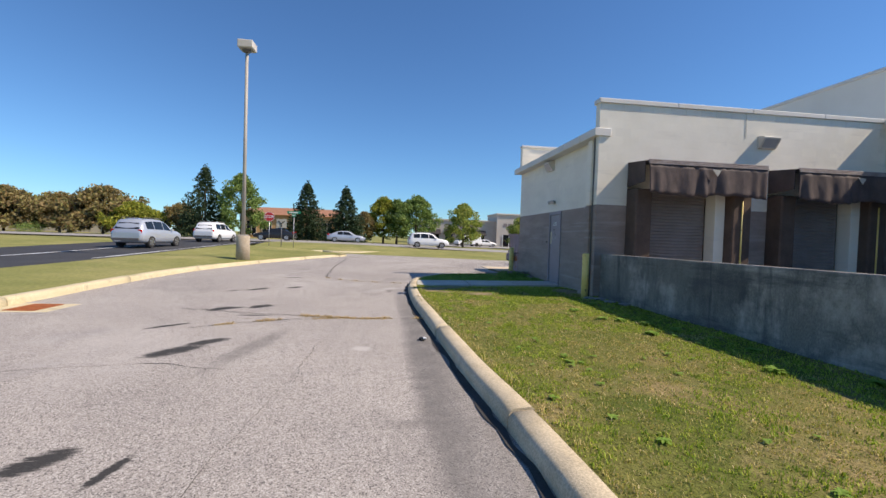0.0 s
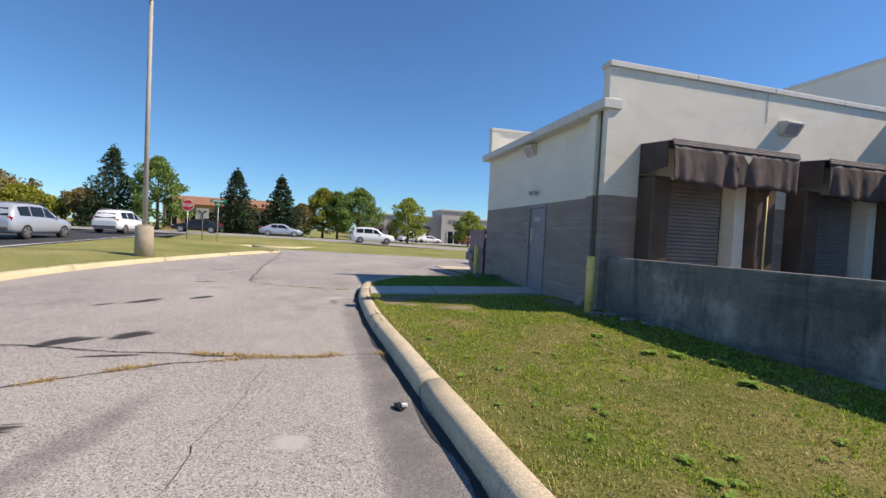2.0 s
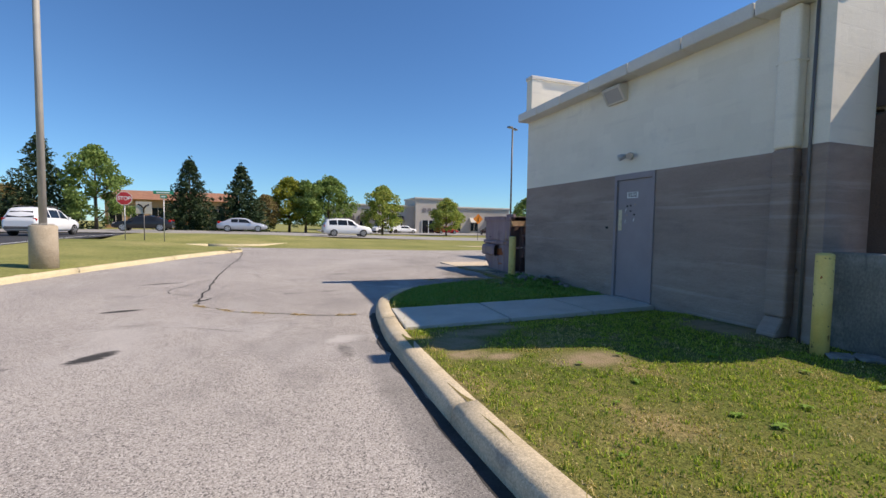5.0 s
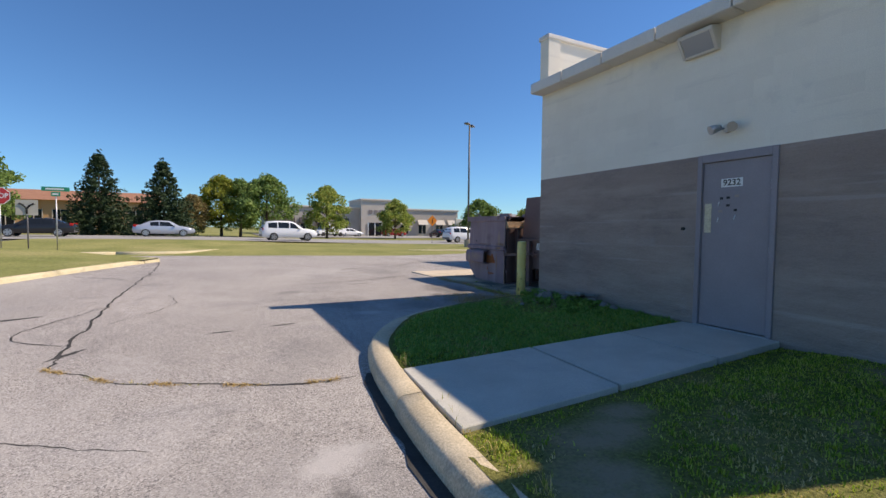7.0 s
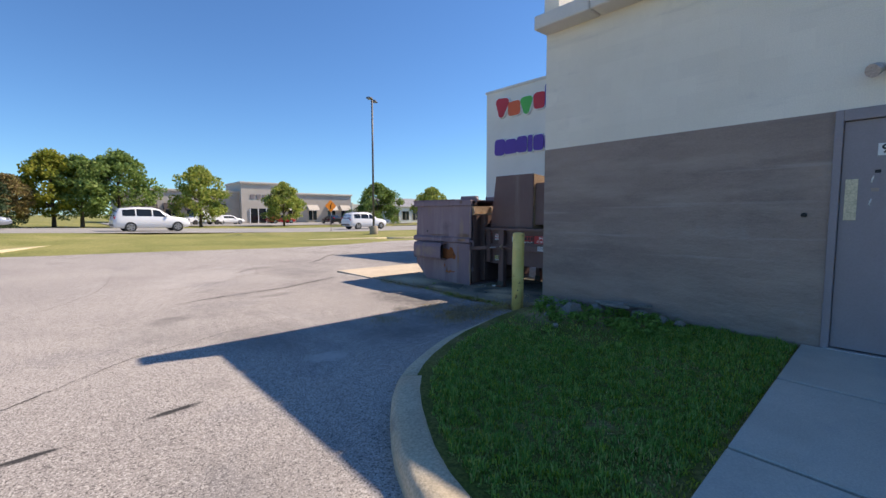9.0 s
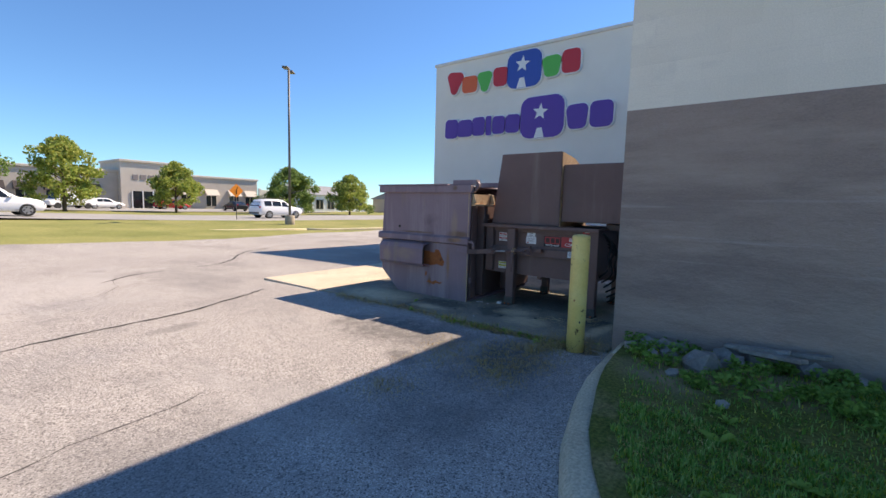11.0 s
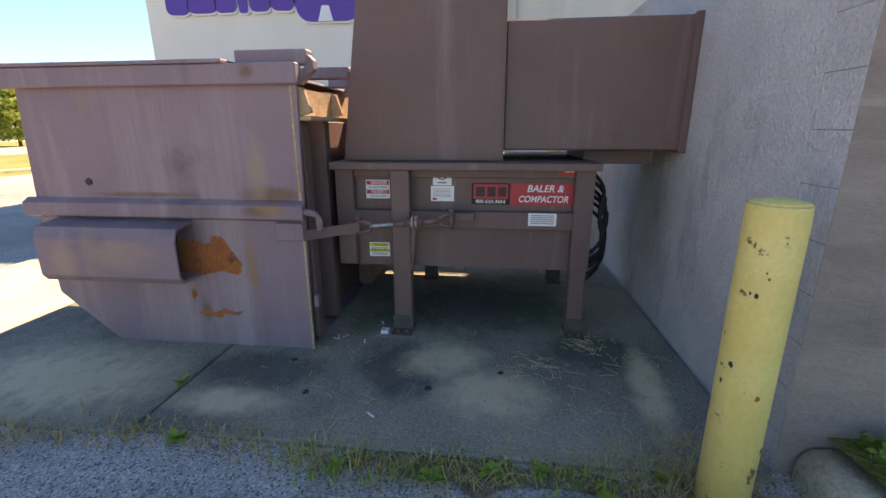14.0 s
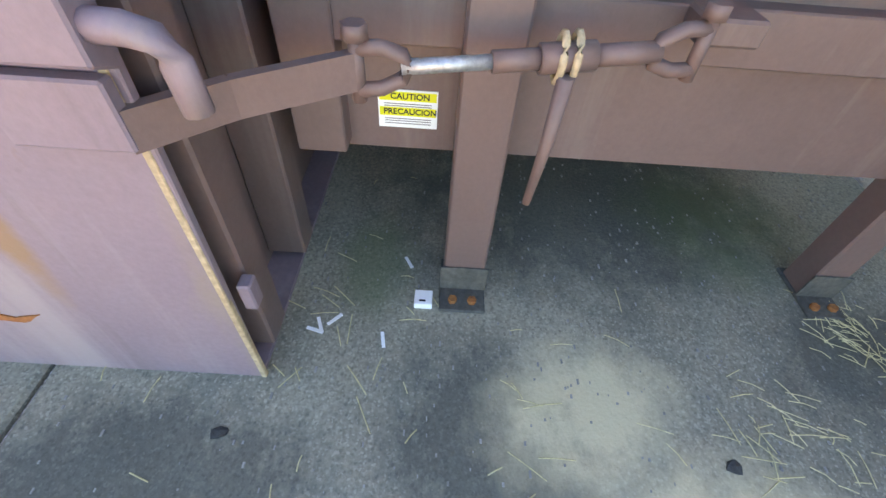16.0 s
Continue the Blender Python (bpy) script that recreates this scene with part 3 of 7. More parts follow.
def sheet(name, outline, height, step, material, label, category, kind="structure", up=0.0):
    """A flat outline cut into a grid and draped over a height function."""
    bm = bmnew()
    bm.faces.new([bm.verts.new((x, y, 0)) for x, y in outline])
    xs, ys = [p[0] for p in outline], [p[1] for p in outline]
    for lo, hi, ax in ((min(xs), max(xs), 0), (min(ys), max(ys), 1)):
        v = math.ceil(lo / step) * step + 1e-4
        while v < hi:
            no = (1, 0, 0) if ax == 0 else (0, 1, 0)
            bmesh.ops.bisect_plane(bm, geom=bm.verts[:] + bm.edges[:] + bm.faces[:], plane_co=(v, v, 0), plane_no=no)
            v += step
    for v in bm.verts:
        v.co.z = height(v.co.x, v.co.y) + up
    bmesh.ops.triangulate(bm, faces=bm.faces[:])
    for f in bm.faces:
        f.smooth = True
        f.normal_update()
    bm.normal_update()
    if sum(f.normal.z for f in bm.faces) < 0:
        bmesh.ops.reverse_faces(bm, faces=bm.faces[:])
    me = bpy.data.meshes.new(name)
    bm.to_mesh(me)
    bm.free()
    me.materials.append(material)
    return tagged(new(name, me), label, category, "", kind)


def spline(points, step=0.25):
    """A Catmull-Rom line through points, resampled."""
    P = [Vector((*p, 0)) for p in points]
    P = [2 * P[0] - P[1]] + P + [2 * P[-1] - P[-2]]
    out = []
    for i in range(1, len(P) - 2):
        a, b, c, d = P[i - 1:i + 3]
        n = max(1, int((c - b).length / step))
        for k in range(n):
            t = k / n
            out.append(0.5 * ((2 * b) + (c - a) * t + (2 * a - 5 * b + 4 * c - d) * t * t + (3 * b - a - 3 * c + d) * t ** 3))
    out.append(P[-2])
    return [(p.x, p.y) for p in out]


def kerb(name, line, ground, side, material, label, width=0.24, height=0.15, lengths=3.0):
    """A kerb whose road face follows the line; side +1: the kerb body lies to the right of the line. Cut into stones with joints."""
    root = thing(name, (line[0][0], line[0][1], ground(*line[0])), label, "kerb", "", "structure")
    prof = [(0.0, -0.25), (0.012, height * 0.55), (0.03, height - 0.03), (0.06, height - 0.004), (width - 0.03, height + 0.006), (width, height - 0.02), (width, -0.25)]
    seg, run, stones = [], 0.0, []
    for i, p in enumerate(line):
        seg.append(p)
        if i:
            run += math.dist(line[i - 1], p)
        if run >= lengths and i < len(line) - 1:
            stones.append(seg)
            seg, run = [p], 0.0
    stones.append(seg)
    rnd = random.Random(5)
    for s in stones:
        if len(s) < 2:
            continue
        bm = bmnew()
        rings = []
        dz = rnd.uniform(-0.008, 0.008)
        dn = rnd.uniform(-0.008, 0.008)
        for i, p in enumerate(s):
            a, b = s[max(0, i - 1)], s[min(len(s) - 1, i + 1)]
            d = Vector((b[0] - a[0], b[1] - a[1])).normalized()
            n = Vector((d.y, -d.x)) * side
            q = Vector(p)
            if i == 0:
                q = q + d * 0.006
            if i == len(s) - 1:
                q = q - d * 0.006
            g = ground(*p)
            rings.append([bm.verts.new((q.x + n.x * (u + dn), q.y + n.y * (u + dn), g + w + (dz if w > 0 else 0) + 0.006 * noise.noise((q.x * 3, q.y * 3, u * 9)))) for u, w in prof])
        for a, b in zip(rings, rings[1:]):
            for k in range(len(prof) - 1):
                f = bm.faces.new((a[k], a[k + 1], b[k + 1], b[k]))
                f.smooth = True
        bm.faces.new(rings[0])
        bm.faces.new(rings[-1][::-1])
        part("kerb_stone", bm, material, root)
    return root


# ---- ground, road and kerbs ----
KERB_RIGHT = spline([(1.75, -9), (1.5, -2), (1.38, 2.7), (1.2, 5), (1.04, 8), (0.93, 10), (0.92, 12), (0.98, 13), (1.10, 14), (1.36, 14.85), (2.0, 15.75), (2.9, 16.32), (3.55, 16.53), (4.3, 16.68), (5.15, 16.72), (5.385, 16.73)])
KERB_LEFT = spline([(-6.0, -12), (-6.25, 5), (-6.35, 9), (-6.5, 13), (-6.4, 17), (-5.8, 20.5), (-4.7, 24.3), (-3.7, 27.4), (-2.75, 29.8), (-2.5, 30.5), (-2.9, 31.0), (-5.0, 32.2), (-8.5, 33.6)], 0.4)
KERB_FAR = spline([(-11.0, 34.9), (-7.0, 35.2), (-3.0, 35.4), (-1.9, 35.9), (-1.2, 37.2), (0.3, 39.8), (1.8, 41.2), (4.0, 41.6), (10, 40.1), (21.2, 36.5), (34, 32.4), (60, 24)], 1.0)


def ground_z(x, y):
    k = smooth(30, 47, y)
    w = smooth(-9, -25, x)
    return ((1 - k) * (lot_z(x, y) * (1 - w) - 0.5 * w) + k * far_z(x, y)) - 0.06


def build_ground():
    xs = [-1500, -600, -250, -120, -70, -45, -30, -20, -12, -6, 0, 6, 12, 20, 30, 45, 70, 120, 250, 600, 1500]
    ys = [-1500, -500, -150, -60, -25, -10, 0, 10, 20, 26, 30, 34, 38, 42, 47, 55, 65, 80, 110, 160, 260, 600, 1500]
    bm = bmnew()
    g = [[bm.verts.new((x, y, ground_z(x, y))) for y in ys] for x in xs]
    for i in range(len(xs) - 1):
        for j in range(len(ys) - 1):
            bm.faces.new((g[i][j], g[i + 1][j], g[i + 1][j + 1], g[i][j + 1])).smooth = True
    solid("ground", bm, FAR_GRASS, "wide dry grassy ground reaching the horizon", "ground", kind="structure")


build_ground()
sheet("parking_lot", [(-7, -20), (60, -20), (60, 44), (-10, 44), (-10, 30), (-7, 30)], lot_z, 2.0, ASPHALT, "worn grey asphalt lot with cracks, dark stains and painted-in shade by the pad", "asphalt lot")
sheet("lawn_west", [(x - 0.1 if i < len(KERB_LEFT) - 20 else x, y - (0.1 if i > len(KERB_LEFT) - 20 else 0)) for i, (x, y) in enumerate(KERB_LEFT)] + [(-11, 33.9), (-11, -12)], lawn_z, 2.0, FAR_GRASS, "mown dry grass strip beside the lot", "lawn")
sheet("lawn_north", [(x, y + 0.12) for x, y in KERB_FAR] + [(60, 46.5), (-11, 46.5)], verge_z, 2.0, FAR_GRASS, "mown dry grass verge between the lot and the street", "lawn")
sheet("lawn_bank", [(x + 0.13, y - (0.12 if x > 1.6 and y > 14 else 0)) for x, y in KERB_RIGHT] + [(5.42, 16.58), (5.42, -9)], bank_z, 0.5, GRASS, "patchy green grass bank with bare spots beside the building", "lawn")
sheet("side_street", [(-19.5, -30), (-11, -30), (-11, 47), (-19.5, 47)], lambda x, y: lawn_z(x, y) - 0.08, 3.0, ASPHALT_NEW, "fresh black asphalt side street", "road")
sheet("main_street", [(-180, 46.4), (180, 46.4), (180, 59), (-180, 59)], far_z, 5.0, ROADWAY, "pale sun-bleached main street", "road", up=0.05)
kerb("kerb_right", KERB_RIGHT, lambda x, y: lot_z(x, y), 1, CURB, "tan weathered concrete kerb beside the grass bank")
kerb("kerb_left", KERB_LEFT, lambda x, y: lot_z(x, y), -1, CURB_YELLOW, "faded yellowish concrete kerb of the grass strip", lengths=4.0)
kerb("kerb_far", KERB_FAR, lambda x, y: lot_z(x, y), -1, CURB_YELLOW, "long pale concrete kerb along the street verge", lengths=6.0)


def slabs():
    """The walkway from the kerb to the door: three concrete slabs."""
    root = thing("walkway", (3.2, 13.0, -0.32), "pale concrete walkway slabs leading to the grey door", "walkway", kind="structure")
    a, b = ((1.16, 12.32), (1.25, 13.56)), ((5.395, 12.58), (5.395, 13.74))
    cuts = [0.0, 0.36, 0.70, 1.0]
    for k0, k1 in zip(cuts, cuts[1:]):
        q = []
        for k, e in ((k0, 0.004), (k1, -0.004)):
            kk = k + e
            q.append([(a[s][0] + (b[s][0] - a[s][0]) * kk, a[s][1] + (b[s][1] - a[s][1]) * kk) for s in (0, 1)])
        bm = bmnew()
        outline = [q[0][0], q[1][0], q[1][1], q[0][1]]
        v0 = [bm.verts.new((x, y, -0.42)) for x, y in outline]
        v1 = [bm.verts.new((x, y, -0.305 + 0.035 * (x - 1.2) / 4.2)) for x, y in outline]
        bm.faces.new(v0), bm.faces.new(v1[::-1])
        for i in range(4):
            bm.faces.new((v0[i], v1[i], v1[(i + 1) % 4], v0[(i + 1) % 4]))
        bmesh.ops.bevel(bm, geom=bm.edges[:], offset=0.008, segments=1, affect="EDGES")
        part("slab", bm, WALK, root)


slabs()


def pads():
    root = thing("compactor_pad", (7, 20, -0.47), "stained concrete pad slabs under the compactor and container", "pad", kind="structure")
    # third slab starts where the container's shadow ends and takes the sunlit copy
    for x0, x1, y0, y1, m in ((5.33, 9.4, 16.80, 19.655, PAD), (5.30, 9.4, 19.67, 21.38, PAD), (5.25, 9.4, 21.40, 23.0, PAD_SUNLIT)):
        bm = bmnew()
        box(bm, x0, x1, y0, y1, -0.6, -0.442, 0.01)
        part("slab", bm, m, root, "tan slab coloured as sunlit" if m is PAD_SUNLIT else "")


pads()

# ---- annex with the loading dock ----
NORTH, SOUTH, WEST, EAST = 16.78, 10.2, 5.4, 14.0
LINE, EAVE = 1.92, 3.62


def wall(name, boxes, label, kind="structure"):
    root = thing(name, (boxes[0][0][0], boxes[0][0][2], -0.4), label, "wall", kind=kind)
    for dims, m, n in boxes:
        bm = bmnew()
        box(bm, *dims)
        part(n, bm, m, root)
    return root


wall("wall_west", [
    ((WEST, WEST + 0.2, SOUTH + 0.2, 12.674, -0.6, LINE), GREY, "painted_block"), ((WEST, WEST + 0.2, 13.601, NORTH, -0.6, LINE), GREY, "painted_block"),
    ((WEST, WEST + 0.2, SOUTH + 0.2, NORTH, LINE, EAVE), CREAM, "painted_block"),
], "painted block side wall, grey-brown below and cream above")
wall("wall_north", [
    ((WEST + 0.2, EAST, NORTH - 0.2, NORTH, -0.6, LINE), GREY_WORN_LIT, "painted_block"), ((WEST + 0.2, EAST, NORTH - 0.2, NORTH, LINE, 4.57), CREAM, "painted_block"),
    ((WEST - 0.07, WEST + 0.2, NORTH - 0.24, NORTH - 0.003, EAVE + 0.14, 4.57), CREAM, "parapet_end"),
], "painted block end wall with parapet behind the compactor")


def downspout():
    """The boxed downspout at the corner, painted with the wall, kicking out at its foot."""
    x0, x1, y0, y1 = WEST - 0.17, WEST - 0.002, SOUTH + 0.34, SOUTH + 0.58
    root = thing("downspout", (WEST - 0.1, SOUTH + 0.46, -0.3), "boxed downspout painted cream above and grey-brown below", "downspout")
    for z0, z1, m, n in ((-0.05, LINE, GREY, "lower_pipe"), (LINE + 0.001, EAVE - 0.088, CREAM, "upper_pipe")):
        bm = bmnew()
        box(bm, x0, x1, y0, y1, z0, z1, 0.035, 3)
        part(n, bm, m, root)
    bm = bmnew()
    prism(bm, [(x0 + 0.01, -0.052), (x1 - 0.01, -0.052), (x1 - 0.06, -0.28), (x0 - 0.12, -0.28), (x0 - 0.12, -0.22)], y0 + 0.01, y1 - 0.01, "y", 0.015)
    part("shoe", bm, GREY, root)
    for z in (0.5, 1.6, 2.9):
        bm = bmnew()
        box(bm, x0 - 0.006, x1, y0 - 0.012, y1 + 0.012, z, z + 0.03, 0.002)
        part("strap", bm, GREY if z < LINE else CREAM, root)


downspout()
# dock face: piers and lintel round two openings
D0, D1 = SOUTH, SOUTH + 0.2
OPEN = ((6.0, 8.95), (9.74, 12.68))
dock = []
for x0, x1 in ((5.24, OPEN[0][0]), (OPEN[0][1], OPEN[1][0]), (OPEN[1][1], 13.05)):
    dock += [((x0, x1, D0, D1, -1.3, LINE), GREY, "painted_block"), ((x0, x1, D0, D1, LINE, 2.35), CREAM, "painted_block")]
dock.append(((5.24, 13.05, D0, D1, 2.35, 4.32), CREAM, "painted_block"))
wall("wall_dock", dock, "sunlit cream block dock wall over grey-brown paint")
wall("dock_floor", [((5.6, 13.05, D1 + 0.02, 15, -1.3, -0.1), CONCRETE, "slab")], "raised concrete dock floor")
wall("dock_back_wall", [((5.62, 13.0, 15, 15.2, -1.3, 3.6), GREY, "panel")], "plain inner wall behind the dock doors")
wall("dock_ramp", [((5.6, 13.05, -14, D0, -1.4, -1.25), CONCRETE, "slab")], "sunken concrete truck apron")
wall("wall_wing", [((13.05, 13.25, -14, D0 + 0.2, -1.3, LINE), GREY, "painted_block"), ((13.05, 13.25, -14, D0 + 0.2, LINE, 4.2), CREAM, "painted_block")], "projecting painted block wing of the store")
wall("wall_store", [((EAST, EAST + 0.3, SOUTH + 0.52, 26.0, -0.6, 6.1), STORE, "stucco"), ((EAST + 0.3, 70, 25.7, 26.0, -0.9, 6.1), STORE, "stucco")], "tall pale stucco store wall with the big sign")


def ceilings():
    bm = bmnew()
    box(bm, WEST + 0.02, EAST, SOUTH + 0.2, NORTH - 0.22, 3.62, 3.72)
    solid("roof_annex", bm, COPING, "flat annex roof deck", "roof", kind="structure")
    bm = bmnew()
    box(bm, EAST + 0.3, 70, SOUTH - 0.2, 25.7, 3.9, 4.0)
    solid("roof_store", bm, COPING, "flat store roof deck", "roof", kind="structure")
    bm = bmnew()
    box(bm, 13.25, 70, -14, SOUTH - 0.2, 3.9, 4.0)
    solid("roof_wing", bm, COPING, "flat roof of the store wing", "roof", kind="structure")


ceilings()


def copings():
    def run(name, pieces, label):
        root = thing(name, pieces[0][::2], label, "coping", kind="structure")
        root.location = (pieces[0][0], pieces[0][2], pieces[0][4])
        for p in pieces:
            bm = bmnew()
            box(bm, *p, 0.012)
            part("coping_piece", bm, COPING, root)
    # fascia of the low roof along the side wall, in lengths with open joints
    cuts = [SOUTH - 0.06, 11.0, 12.05, 13.1, 14.1, 15.05, 15.95, NORTH + 0.02]
    run("eave_fascia", [(WEST - 0.29, WEST + 0.12, a + 0.009, b - 0.009, EAVE - 0.085, EAVE + 0.10) for a, b in zip(cuts, cuts[1:])], "cream metal fascia boards along the low roof edge")
    xs = [5.2, 7.2, 9.2, 11.2, 13.08]
    run("dock_coping", [(a + 0.003, b - 0.003, D0 - 0.05, D1 + 0.05, 4.32, 4.43) for a, b in zip(xs, xs[1:])], "cream metal coping on the dock parapet")
    run("wing_coping", [(12.9, 13.35, a + 0.003, b - 0.003, 4.18, 4.42) for a, b in zip((-14, -10, -6, -2, 2, 6), (-10, -6, -2, 2, 6, D0 - 0.06))], "cream overhanging coping of the wing")
    ys = [SOUTH + 0.49, 13, 16, 19, 22, 24, 26.05]
    run("store_coping", [(EAST - 0.05, EAST + 0.35, a + 0.003, b - 0.003, 6.08, 6.18) for a, b in zip(ys, ys[1:])], "pale metal coping on the store parapet")
    run("parapet_coping", [(WEST - 0.1, EAST - 0.1, NORTH - 0.26, NORTH + 0.03, 4.55, 4.63)], "white coping of the end parapet")


copings()


def low_wall():
    bm = bmnew()
    prism(bm, [(-14, -1.4), (-14, 0.78), (4, 0.77), (SOUTH - 0.003, 0.745), (SOUTH - 0.003, -1.4)], 5.4, 5.62, "x", 0.012)
    solid("retaining_wall", bm, LOWWALL, "stained weathered concrete retaining wall beside the dock", "retaining wall", kind="structure")


low_wall()


def steel_door():
    """The grey side door with its frame, number plate and fittings."""
    y0, y1, zb = 12.675, 13.60, -0.272
    root = thing("door_1", (WEST, (y0 + y1) / 2, zb), "closed grey-violet steel door with number plate", "door", kind="structure")
    fr = bmnew()
    for a, b, c, d in ((y0, y0 + 0.06, zb, LINE), (y1 - 0.06, y1, zb, LINE), (y0 + 0.06, y1 - 0.06, LINE - 0.10, LINE)):
        box(fr, WEST - 0.025, WEST + 0.16, a, b, c, d, 0.004)
    part("door_frame", fr, DOORPAINT, root)
    lf = bmnew()
    box(lf, WEST + 0.012, WEST + 0.055, y0 + 0.064, y1 - 0.064, zb + 0.02, LINE - 0.104, 0.003)
    leaf = part("leaf", lf, DOORPAINT, root)
    th = bmnew()
    box(th, WEST - 0.05, WEST + 0.16, y0 + 0.02, y1 - 0.02, zb - 0.02, zb + 0.012, 0.004)
    part("threshold", th, STEEL, root, "worn metal threshold")
    for z in (0.0, 0.72, 1.5):
        h = bmnew()
        tube(h, [(WEST - 0.003, y0 + 0.062, z - 0.06), (WEST - 0.003, y0 + 0.062, z + 0.06)], 0.009, 8)
        part("hinge", h, STEEL, leaf)
    x = WEST + 0.011
    pl = bmnew()
    box(pl, x - 0.004, x, 13.055, 13.31, 1.495, 1.60, 0.001)
    plate = part("number_plate", pl, WHITE, leaf, "white number plate")
    text_part("9232", 0.105, Matrix.Translation((x - 0.0045, 13.183, 1.547)) @ Euler((radians(90), 0, radians(-90))).to_matrix().to_4x4(), BLACK, plate, squeeze=1.0, bold=0.002)
    pp = bmnew()
    box(pp, x - 0.006, x, 13.42, 13.505, 0.93, 1.30, 0.002)
    part("push_plate", pp, surf("brass_plate", (0.60, 0.52, 0.34), (0.66, 0.58, 0.40), 4, 60, 0.4, 0.05), leaf, "pale brass latch guard plate")
    for y, z in ((13.30, 1.36), (13.22, 1.365), (13.22, 1.27), (13.13, 1.21)):
        b = bmnew()
        box(b, x - 0.003, x, y - 0.02, y + 0.02, z - 0.014, z + 0.014, 0.001)
        part("black_patch", b, BLACK, leaf)
    for y, z in ((13.12, 1.38), (13.31, 1.20)):
        b = bmnew()
        box(b, x - 0.002, x, y - 0.025, y + 0.025, z - 0.015, z + 0.015, 0.001)
        part("glue_mark", b, GREY, leaf)
    for y, z in ((13.325, 1.29), (13.33, 1.09), (13.13, 1.12)):
        b = bmnew()
        tube(b, [(x - 0.002, y, z + 0.03), (x - 0.002, y + 0.008, z), (x - 0.002, y + 0.012, z - 0.025)], 0.006, 5)
        part("scrape", b, WHITE, leaf)
    for y, z in ((13.46, 0.76), (13.22, 0.80), (13.22, 0.70)):
        b = bmnew()
        tube(b, [(x, y, z), (x - 0.006, y, z)], 0.016, 10)
        part("bolt", b, DOORPAINT, leaf)


steel_door()


# ---- dock fittings ----
def dock_door(x0, x1, group_label):
    root = thing("roller_door", ((x0 + x1) / 2, D1, -0.1), "closed grey ribbed steel roller door in the dock", "roller door", "dock doors")
    z = -0.1
    bm = bmnew()
    box(bm, x0, x1, D0 + 0.13, D0 + 0.15, -0.1, 2.3)
    part("backing", bm, ROLLER, root)
    while z < 2.25:
        b = bmnew()
        prism(b, [(D0 + 0.13, z + 0.002), (D0 + 0.105, z + 0.012), (D0 + 0.105, z + 0.062), (D0 + 0.13, z + 0.074)], x0, x1, "x")
        part("slat", b, ROLLER, root)
        z += 0.076


def dock_bay(x0, x1):
    """Foam seals, jamb, guide rail and roller door of one bay."""
    w = x1 - x0
    dock_door(x0 + 0.42, x0 + 2.12 if w > 2.9 else x0 + 1.95, "")
    for a, b, n in ((x0, x0 + 0.40, "near"), (x1 - 0.5, x1, "far")):
        root = thing("dock_seal", ((a + b) / 2, D0 - 0.3, -0.2), "dark brown foam dock seal pad at the dock opening", "dock seal", "dock seals")
        bm = bmnew()
        box(bm, a, b, D0 - 0.42, D0 + 0.14, -0.2, 2.3, 0.03)
        part("foam_pad", bm, RUBBER_BROWN, root)
        g = bmnew()
        xx = b + 0.012 if n == "near" else a + 0.24
        yy = (D0 - 0.12) if n == "near" else D0 - 0.43
        tube(g, [(xx, yy, -0.2), (xx, yy, 2.1)], 0.018, 8)
        part("guide_rail", g, YELLOW, root, "yellow guide rail")
    jb = bmnew()
    box(jb, x0 + 2.17, x0 + 2.43, D0 - 0.2, D0 + 0.14, -0.2, 2.3, 0.008)
    solid("door_jamb", jb, CREAM, "cream painted post beside the dock door", "post", "dock jambs")


for a, b in OPEN:
    dock_bay(a, b)


